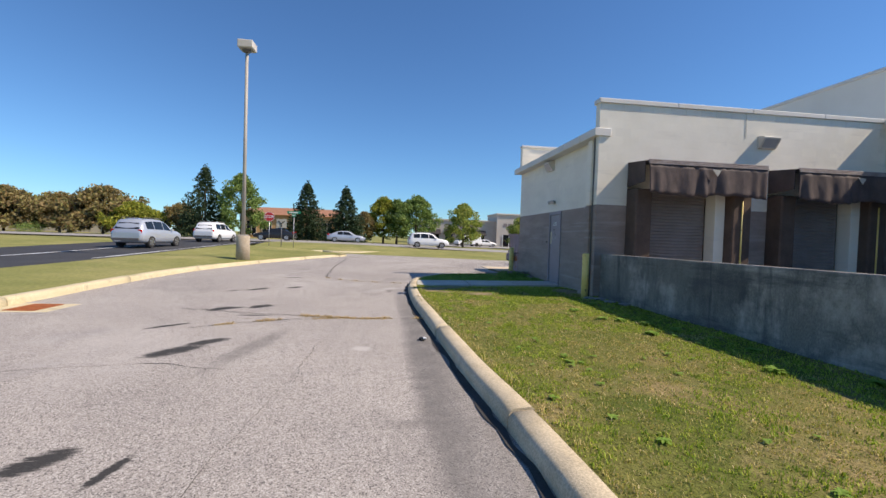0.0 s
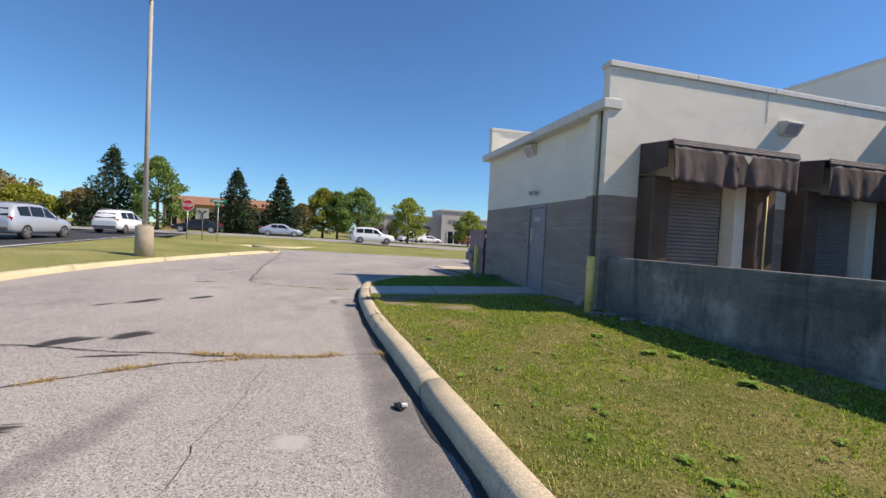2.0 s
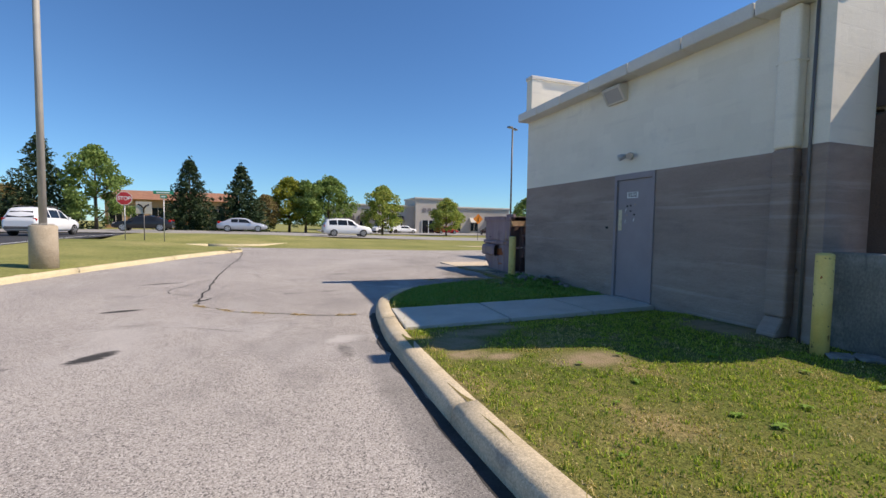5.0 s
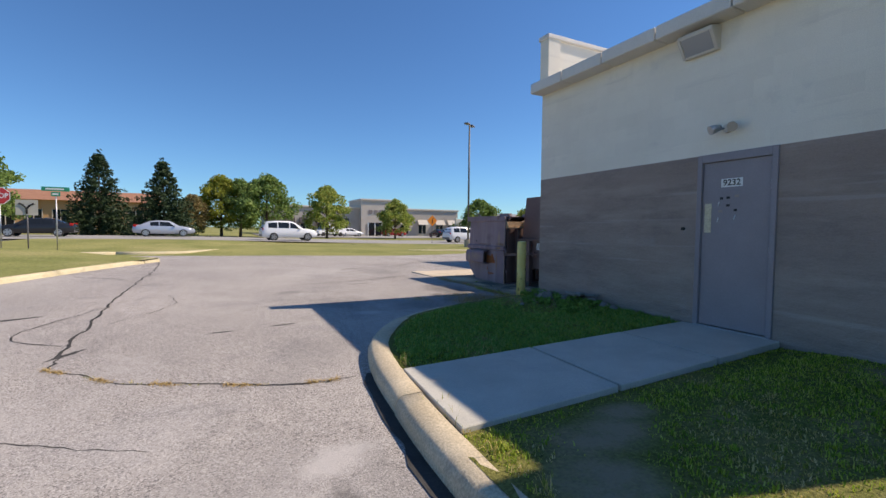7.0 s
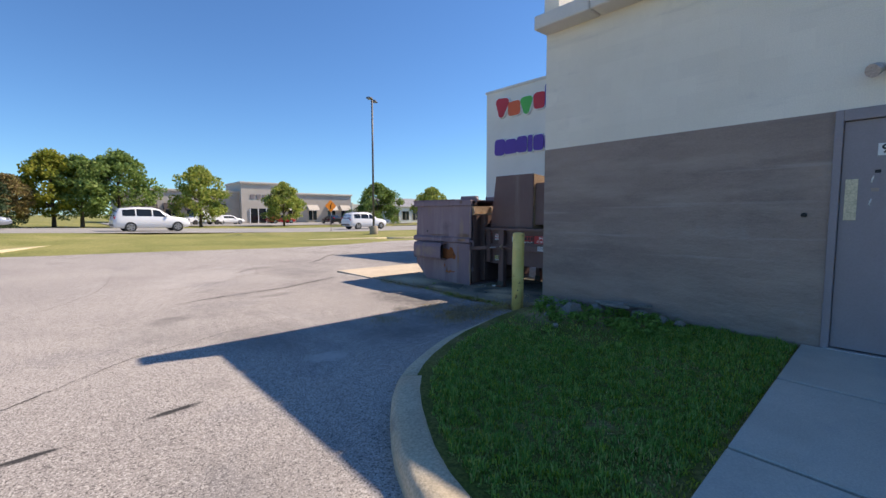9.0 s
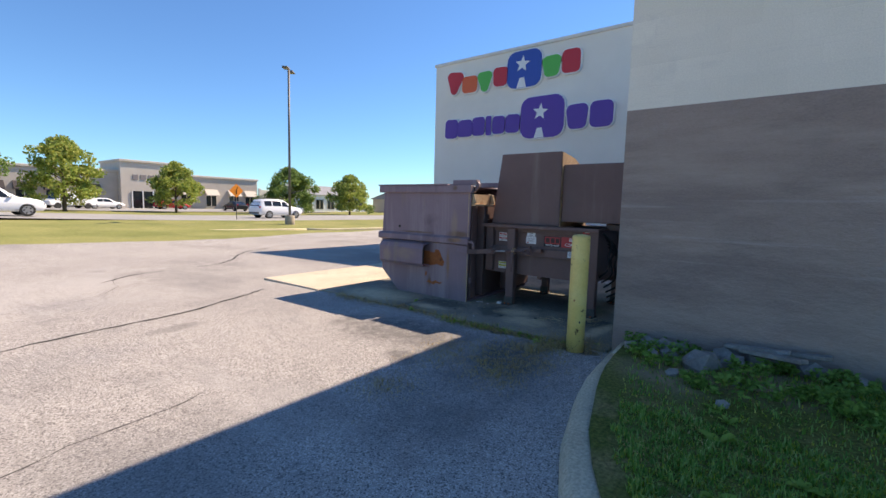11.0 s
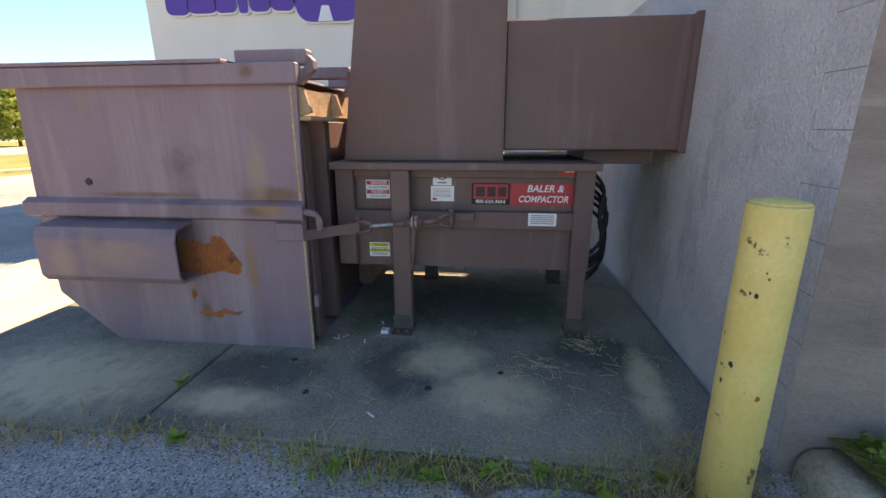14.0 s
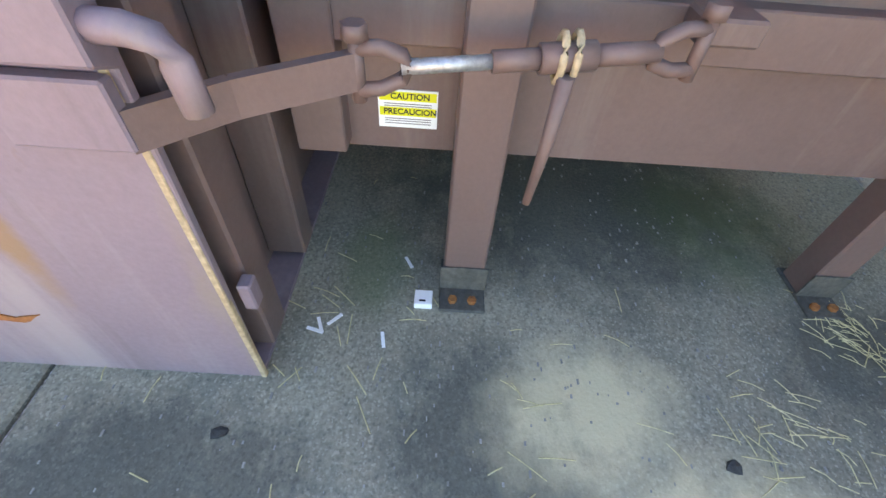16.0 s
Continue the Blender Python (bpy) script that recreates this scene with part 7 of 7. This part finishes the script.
def lawn_points(n, seed, ylo=-2.5):
    rng = np.random.default_rng(seed)
    out = []
    tops = [(p[0], p[1]) for p in KERB_RIGHT]
    while len(out) < n:
        x, y = rng.uniform(1.1, 5.38), rng.uniform(ylo, 16.7)
        far = abs(y - 7)
        edge = kerb_x(y) + 0.24
        if y > 14.5:
            edge = max(edge, min((p[0] for p in tops if abs(p[1] - y) < 0.25), default=1.3) + 0.3)
            if y > 15.4 and x < 1.95 + (y - 15.85) * 1.5 + 0.35:
                continue
        if x < edge:
            continue
        if y > 13.4 and min((x - a) ** 2 + (y - b) ** 2 for a, b in tops) < 0.31 ** 2:
            continue
        if x > 3.9 and y > 15.0 and rng.random() < 0.85:
            continue
        f = (x - 1.2) / 4.2
        if 12.30 + 0.26 * f < y < 13.58 + 0.18 * f:
            continue
        dens = 0.5 + 0.5 * noise.noise((x * 0.9, y * 0.9, 3.0)) + 0.25 * noise.noise((x * 3.1, y * 3.1, 1.0)) + 0.4 * noise.noise((x * 14, y * 14, 6.0))
        if any((x - a) ** 2 + (y - b) ** 2 < r * r * rng.uniform(0.4, 1.3) for a, b, r in BARE):
            continue
        if rng.random() > (0.2 + 1.3 * dens if y < 10.6 else 0.4 + dens):
            continue
        out.append((x, y, bank_z(x, y) - 0.004))
    return out


pts = lawn_points(240000, 4)


def lushness(x, y):
    """Above zero where the turf is green, below where it has dried."""
    return noise.noise((x * 1.1, y * 1.1, 9.0)) + 0.7 * noise.noise((x * 3.7, y * 3.7, 4.0)) + (0.5 if y > 11.8 or x > 4.2 else 0.25 if y > 9 else -0.02)


green = [p for p in pts if lushness(p[0], p[1]) > 0.03]
dry = [p for p in pts if lushness(p[0], p[1]) <= 0.03]
blades("grass_green", green, 0.010, 0.040, 0.0048, BLADE_LUSH, 5, 0.9, "short lush green grass of the bank")
lush = lawn_points(40000, 14, 13.7)
blades("grass_lush", lush, 0.02, 0.06, 0.0045, CLOVER, 15, 0.9, "thick dark green grass in the building's shade")
blades("grass_dry", dry, 0.008, 0.034, 0.0044, BLADE, 6, 1.0, "short dry mixed grass of the bank")


def weed(x, y, z, size, seed, n=14, name="weed", label="low broad-leaved green weed in the grass", rise=1.0):
    """A rosette of broad leaves."""
    rnd = random.Random(seed)
    bm = bmnew()
    root_v = bm.verts.new((x, y, z))
    for k in range(n):
        a = rnd.uniform(0, 2 * math.pi)
        L = size * rnd.uniform(0.5, 1.1)
        w = L * rnd.uniform(0.16, 0.28)
        el = rnd.uniform(0.08, rise)
        d = Vector((math.cos(a) * math.cos(el), math.sin(a) * math.cos(el), math.sin(el)))
        s = Vector((-math.sin(a), math.cos(a), 0))
        o = Vector((x, y, z))
        droop = Vector((0, 0, -0.25 * L))
        p = [o, o + d * L * 0.4 + s * w, o + d * L * 0.8 + s * w * 0.7 + droop * 0.5, o + d * L + droop, o + d * L * 0.8 - s * w * 0.7 + droop * 0.5, o + d * L * 0.4 - s * w]
        mid1, mid2 = o + d * L * 0.4 - Vector((0, 0, w * 0.2)), o + d * L * 0.8 + droop * 0.5 - Vector((0, 0, w * 0.15))
        v = [root_v] + [bm.verts.new(q) for q in p[1:]]
        m1, m2 = bm.verts.new(mid1), bm.verts.new(mid2)
        for f in ((v[0], v[1], m1), (v[1], v[2], m2, m1), (v[2], v[3], m2), (v[3], v[4], m2), (v[4], v[5], m1, m2), (v[5], v[0], m1)):
            bm.faces.new(f)
    me = bpy.data.meshes.new(name)
    bm.to_mesh(me)
    bm.free()
    me.materials.append(WEED)
    return tagged(new(name, me), label, "weed", "weeds")


rw = random.Random(12)
for k in range(90):
    x, y = rw.uniform(1.5, 5.2), rw.uniform(0.5, 10.6)
    if x > kerb_x(y) + 0.35:
        weed(x, y, bank_z(x, y) + 0.02, rw.uniform(0.03, 0.065), 100 + k, rw.randint(14, 26), rise=0.45)
for k, (x, y) in enumerate(((4.0, 7.3), (4.25, 7.15), (4.5, 6.8), (4.7, 6.4), (4.2, 6.2), (3.9, 8.2), (4.6, 8.9), (4.9, 5.2), (4.4, 4.4), (5.1, 4.0))):
    weed(x, y, bank_z(x, y) + 0.02, 0.11, 200 + k, 60, rise=0.55, label="bright leafy green weed patch in the grass")


def rubble_weeds():
    """Low leafy weeds round the rubble: many small leaves in loose clumps."""
    rnd = random.Random(71)
    spots = [(4.82, 16.42), (5.05, 16.4), (5.25, 16.3), (5.2, 16.05), (4.66, 16.3), (4.55, 15.5), (4.7, 15.2)]
    while len(spots) < 34:
        x, y = rnd.uniform(4.4, 5.3), rnd.uniform(14.5, 16.5)
        if x > 4.0 + 0.55 * abs(y - 15.6):
            spots.append((x, y))
    cs = []
    for x, y in spots:
        cs += [(x + rnd.gauss(0, 0.05), y + rnd.gauss(0, 0.05), bank_z(x, y) + rnd.uniform(0.02, 0.10)) for _ in range(7)]
    tagged(new("weed_patch", leaf_mesh("weed_patch", cs, 15, 0.05, 0.022, LEAF_WEED, 72, 0.5)), "leafy green weeds growing round the rubble", "weeds", "", "stuff")


rubble_weeds()
for k in range(12):
    x, y = rw.uniform(2.6, 4.4), rw.uniform(14.2, 15.8)
    weed(x, y, bank_z(x, y), rw.uniform(0.06, 0.13), 340 + k, 10)
for k, (x, y) in enumerate(((5.22, 18.6), (5.2, 18.2), (5.28, 17.75), (5.15, 17.5), (5.3, 19.4), (5.25, 17.95), (5.45, 16.95), (5.3, 17.25))):
    weed(x, y, lot_z(x, y) + 0.01, 0.06, 360 + k, 30, label="small weed in the joint beside the pad")
weed(5.71, 19.68, -0.442, 0.07, 380, 12, label="tiny weed in the pad joint")


def rubble():
    rnd = random.Random(21)
    spots = [(4.55, 15.75, 0.24), (4.78, 15.55, 0.15), (4.95, 15.35, 0.2), (5.1, 15.6, 0.16), (4.7, 16.0, 0.12), (5.05, 15.05, 0.18), (5.2, 14.8, 0.13), (4.35, 15.5, 0.09), (5.2, 15.95, 0.13), (4.9, 16.15, 0.1), (5.22, 15.35, 0.2), (4.25, 15.9, 0.08), (4.98, 14.6, 0.1), (3.9, 15.55, 0.07), (4.86, 16.22, 0.17), (4.72, 16.3, 0.12), (4.62, 16.12, 0.1), (4.9, 16.05, 0.14)]
    for k, (x, y, r) in enumerate(spots):
        x, y = min(5.26, x + 0.32), y + 0.2
        bm = bmnew()
        r *= 0.72
        bmesh.ops.create_icosphere(bm, subdivisions=1, radius=r)
        for v in bm.verts:
            v.co = Vector((v.co.x * rnd.uniform(0.8, 1.2), v.co.y * rnd.uniform(0.7, 1.1), v.co.z * rnd.uniform(0.55, 0.8)))
        bmesh.ops.transform(bm, matrix=Matrix.Translation((x, y, bank_z(x, y) + r * 0.2)) @ Euler((rnd.uniform(-0.5, 0.5), rnd.uniform(-0.4, 0.4), rnd.uniform(0, 6))).to_matrix().to_4x4(), verts=bm.verts)
        solid("rubble_stone", bm, STONE, "broken grey concrete chunk among weeds", "stone", "rubble pile")
    for k, (x, y, a) in enumerate(((5.22, 15.6, 1.4), (5.27, 15.35, 1.5), (5.1, 15.5, 1.1))):
        bm = bmnew()
        box(bm, -0.22, 0.22, -0.05, 0.05, 0, 0.035, 0.006)
        bmesh.ops.transform(bm, matrix=Matrix.Translation((x, y, bank_z(x, y) + 0.12)) @ Euler((0.1, 0.1, a)).to_matrix().to_4x4(), verts=bm.verts)
        solid("board_scrap", bm, STONE, "weathered grey board scrap on the rubble", "scrap", "rubble pile")
    for k, (x, y) in enumerate(((5.2, 9.7), (5.15, 9.2), (5.25, 8.8), (5.0, 9.85))):
        bm = bmnew()
        bmesh.ops.create_icosphere(bm, subdivisions=1, radius=0.13)
        for v in bm.verts:
            v.co = Vector((v.co.x * rnd.uniform(0.7, 1.3), v.co.y * rnd.uniform(0.7, 1.5), v.co.z * 0.3))
        bmesh.ops.transform(bm, matrix=Matrix.Translation((x, y, bank_z(x, y) + 0.02)), verts=bm.verts)
        solid("rubble_stone", bm, STONE, "pale stone at the foot of the wall", "stone", "wall stones")


rubble()


def tufts(name, spots, n, spread, hmin, hmax, material, seed, label, height=lot_z, width=0.003, lean=1.2):
    rng = np.random.default_rng(seed)
    P = []
    for x, y in spots:
        for _ in range(n):
            px, py = x + rng.normal() * spread, y + rng.normal() * spread
            P.append((px, py, height(px, py) + 0.002))
    blades(name, P, hmin, hmax, width, material, seed, lean, label)


STRAWS = island_leaf("straw_blades", [(0.34, 0.22, 0.08), (0.48, 0.34, 0.13), (0.62, 0.47, 0.22)], trans=0.15)
tufts("crack_straw", [p for i, p in enumerate(CRACK_A) if p[0] > -1.3 and noise.noise((p[0] * 2.3, p[1] * 2.3, 5)) > -0.2], 46, 0.036, 0.015, 0.055, STRAWS, 61, "dry straw-coloured grass in the cracks", lean=2.6)
tufts("crack_straw", [p for p in CRACK_A2 if noise.noise((p[0] * 2.3, p[1] * 2.3, 8)) > -0.12], 38, 0.03, 0.015, 0.05, STRAWS, 62, "dry straw-coloured grass in the cracks", lean=2.6)
tufts("crack_straw", [p for i, p in enumerate(CRACK_B) if i % 11 < 5], 34, 0.02, 0.012, 0.04, STRAWS, 63, "dry straw-coloured grass in the cracks", lean=2.6)
tufts("crack_grass", [p for i, p in enumerate(CRACK_B) if i % 9 < 3], 8, 0.014, 0.01, 0.03, BLADE, 64, "sparse green grass in the cracks")
tufts("kerb_grass", [(x + 0.30, y) for x, y in KERB_RIGHT if -1 < y < 13.9], 26, 0.035, 0.03, 0.09, BLADE, 65, "longer grass leaning over the kerb", bank_z)
tufts("pad_grass", [(5.27 + 0.05 * math.sin(3 * y), y) for y in np.arange(17.15, 20.9, 0.06)], 22, 0.06, 0.02, 0.10, STRAWS, 66, "dry grass along the edge of the pad", lean=2.6)
tufts("pad_grass", [(5.25 + 0.05 * math.sin(5 * y), y) for y in np.arange(17.3, 18.9, 0.07)], 26, 0.06, 0.02, 0.08, BLADE_LUSH, 67, "green grass along the edge of the pad", lean=1.8)
tufts("bollard_grass", [(5.25, 17.15), (5.35, 17.3), (5.1, 17.3), (5.3, 16.95), (4.9, 17.35), (5.45, 17.1)], 160, 0.09, 0.03, 0.16, STRAWS, 68, "dry straw round the bollard", width=0.002, lean=3.0)
tufts("lot_straw", [(4.1, 18.0), (4.3, 17.6), (4.0, 17.3), (4.45, 18.1), (3.3, 17.9), (4.7, 17.7), (4.6, 17.2), (4.85, 17.5), (4.15, 17.45), (4.35, 17.3)], 420, 0.15, 0.012, 0.05, STRAWS, 69, "scattered dry grass on the asphalt", width=0.002, lean=1.9)


def straw_litter():
    rnd = random.Random(33)
    bm = bmnew()
    for cx, cy, n, s in ((6.40, 17.33, 60, 0.06), (6.06, 17.70, 40, 0.09), (6.2, 17.1, 30, 0.14), (5.7, 17.5, 20, 0.12), (6.2, 19.03, 24, 0.25), (6.1, 18.2, 16, 0.3), (5.6, 18.0, 26, 0.25), (6.15, 19.9, 26, 0.4), (6.6, 18.9, 18, 0.25)):
        for _ in range(n):
            x, y = cx + rnd.gauss(0, s), cy + rnd.gauss(0, s)
            if y < 16.85 or x < 5.36:
                continue
            a = rnd.gauss(0.9, 0.7)
            L = rnd.uniform(0.02, 0.11)
            e = Vector((math.cos(a) * L, math.sin(a) * L, 0))
            p = Vector((x, y, -0.437))
            tube(bm, [p, p + e * 0.5 + Vector((0, 0, rnd.uniform(0, 0.008))), p + e], 0.0016, 4, False)
    solid("straw_litter", bm, STRAW, "scattered pale straw stalks on the pad", "straw", kind="stuff")
    bm = bmnew()
    for _ in range(900):
        x, y = rnd.uniform(5.5, 7.6), rnd.uniform(16.9, 19.6)
        r = rnd.uniform(0.002, 0.006)
        box(bm, x, x + r * rnd.uniform(1, 3), y, y + r, -0.4415, -0.4415 + r * 0.6)
    solid("pad_grit", bm, STONE, "fine pale grit scattered on the pad", "grit", kind="stuff")
    bm = bmnew()
    box(bm, 6.415, 6.47, 18.665, 18.72, -0.44, -0.415, 0.002)
    box(bm, 6.423, 6.44, 18.68, 18.705, -0.4155, -0.4145)
    root = thing("paper_box", (6.44, 18.69, -0.44), "small crushed white paper box beside the leg", "litter")
    part("carton", bm, WHITE, root)
    bm = bmnew()
    box(bm, 6.425, 6.432, 18.685, 18.705, -0.4148, -0.4138)
    part("print_bar", bm, BLACK, root)
    for k, (x, y, a) in enumerate(((6.34, 18.99, 0.4), (6.32, 19.0, 1.3), (6.36, 18.95, 2.4), (6.30, 18.80, 0.2), (6.6, 18.75, 0.5), (5.55, 18.55, 0.9))):
        bm = bmnew()
        box(bm, -0.026, 0.026, -0.005, 0.005, 0, 0.003)
        bmesh.ops.transform(bm, matrix=Matrix.Translation((x, y, -0.4415)) @ Matrix.Rotation(a, 4, "Z"), verts=bm.verts)
        solid("paper_scrap", bm, WHITE, "torn white paper scrap on the pad", "litter", "paper scraps")
    for k, (x, y) in enumerate(((6.02, 19.16), (5.7, 18.95), (5.8, 18.3), (6.0, 17.9))):
        bm = bmnew()
        bmesh.ops.create_icosphere(bm, subdivisions=1, radius=0.02)
        for v in bm.verts:
            v.co = Vector((v.co.x * rnd.uniform(0.6, 1.4), v.co.y * rnd.uniform(0.6, 1.4), v.co.z * 0.35))
        bmesh.ops.transform(bm, matrix=Matrix.Translation((x, y, -0.437)), verts=bm.verts)
        solid("dark_leaf", bm, CRACK, "small dark crumpled leaf on the pad", "litter", "dark leaves")
    bm = bmnew()
    bmesh.ops.create_icosphere(bm, subdivisions=2, radius=0.05)
    for v in bm.verts:
        f = rnd.uniform(0.6, 1.3)
        v.co = Vector((v.co.x * f, v.co.y * f * 1.3, v.co.z * f * 0.5))
    bmesh.ops.transform(bm, matrix=Matrix.Translation((0.89, 6.55, lot_z(0.9, 6.5) + 0.02)), verts=bm.verts)
    solid("crumpled_rag", bm, BLACK, "small black crumpled rag by the kerb", "litter")
    bm = bmnew()
    box(bm, 0.90, 0.95, 6.50, 6.54, lot_z(0.9, 6.5) + 0.03, lot_z(0.9, 6.5) + 0.055, 0.004)
    solid("paper_scrap", bm, WHITE, "white paper scrap on a black rag", "litter")


straw_litter()


def drain():
    root = thing("storm_drain", (-5.9, 8.9, -0.5), "rusty iron storm drain grate at the kerb", "drain", kind="structure")
    z = lot_z(-5.9, 8.9) + 0.006
    bm = bmnew()
    box(bm, -6.35, -5.35, 8.45, 9.35, z - 0.05, z, 0.004)
    part("collar", bm, CURB_YELLOW, root)
    for k in range(9):
        bm = bmnew()
        box(bm, -6.1, -5.6, 8.56 + 0.08 * k, 8.61 + 0.08 * k, z, z + 0.012, 0.003)
        part("bar", bm, RUST, root)


drain()


# ---- painted blocks of the walls ----
def block_mesh(w, h, d, material):
    """A block face with eased edges, standing proud of the wall: local x along the wall, z up, -y outwards."""
    e = 0.004
    V = [(0, 0, 0), (w, 0, 0), (w, 0, h), (0, 0, h), (e, -d, e), (w - e, -d, e), (w - e, -d, h - e), (e, -d, h - e)]
    F = [(4, 5, 6, 7), (0, 1, 5, 4), (1, 2, 6, 5), (2, 3, 7, 6), (3, 0, 4, 7)]
    me = bpy.data.meshes.new("block")
    me.from_pydata(V, [], F)
    me.materials.append(material)
    return me


BLOCKS = {}


def lay_blocks(parent, place, u0, u1, z0, z1, material, holes=(), depth=0.0025):
    """Courses of blocks in running bond; place(u, z) gives the pose of a block's lower corner."""
    row = 0
    z = z0
    while z < z1 - 0.02:
        h = min(0.2, z1 - z) - 0.004
        u = u0 - (0.2 if row % 2 else 0.0)
        while u < u1 - 0.01:
            a, b = max(u, u0), min(u + 0.4, u1)
            u += 0.4
            spans = [(a, b)]
            for ha, hb, hz0, hz1 in holes:
                if z + h > hz0 and z < hz1:
                    nxt = []
                    for s, e in spans:
                        if e <= ha or s >= hb:
                            nxt.append((s, e))
                        else:
                            nxt += [(s, min(e, ha)), (max(s, hb), e)]
                    spans = nxt
            for s, e in spans:
                if e - s < 0.03:
                    continue
                key = (round(e - s, 3), round(h, 3), material.name)
                if key not in BLOCKS:
                    BLOCKS[key] = block_mesh(e - s - 0.004, h, depth, material)
                ob = new("block", BLOCKS[key])
                ob.parent = parent
                ob.matrix_parent_inverse = Matrix.Translation(-parent.location)
                ob.matrix_basis = place(s + 0.002, z + 0.002)
        z += 0.2
        row += 1


west_wall, dock_wall, north_wall = (bpy.data.objects[n] for n in ("wall_west", "wall_dock", "wall_north"))
on_west = lambda u, z: pose(WEST, NORTH - u, z, 0, 0, -90)
door_hole = (NORTH - 13.625, NORTH - 12.65, -0.6, LINE)
lay_blocks(west_wall, on_west, 0.0, NORTH - SOUTH - 0.63, LINE - 2.4, LINE, GREY, (door_hole,), 0.0008)
lay_blocks(west_wall, on_west, 0.0, NORTH - SOUTH - 0.63, LINE, EAVE - 0.15, CREAM, (), 0.0006)
on_dock = lambda u, z: pose(5.24 + u, D0, z)
lay_blocks(dock_wall, on_dock, 0.0, 7.81, 2.36, 4.32, CREAM, (), 0.005)
lay_blocks(dock_wall, on_dock, 0.0, OPEN[0][0] - 5.24, LINE - 2.0, LINE, GREY)
lay_blocks(dock_wall, on_dock, OPEN[0][1] - 5.24, OPEN[1][0] - 5.24, LINE - 1.6, LINE, GREY)
on_north = lambda u, z: pose(9.4 - u, NORTH, z, 0, 0, 180)
lay_blocks(north_wall, on_north, 0.0, 4.0, LINE - 2.4, LINE, GREY_WORN_LIT, ((9.4 - 7.7, 9.4 - 6.65, 0.75, 1.62),), 0.0006)
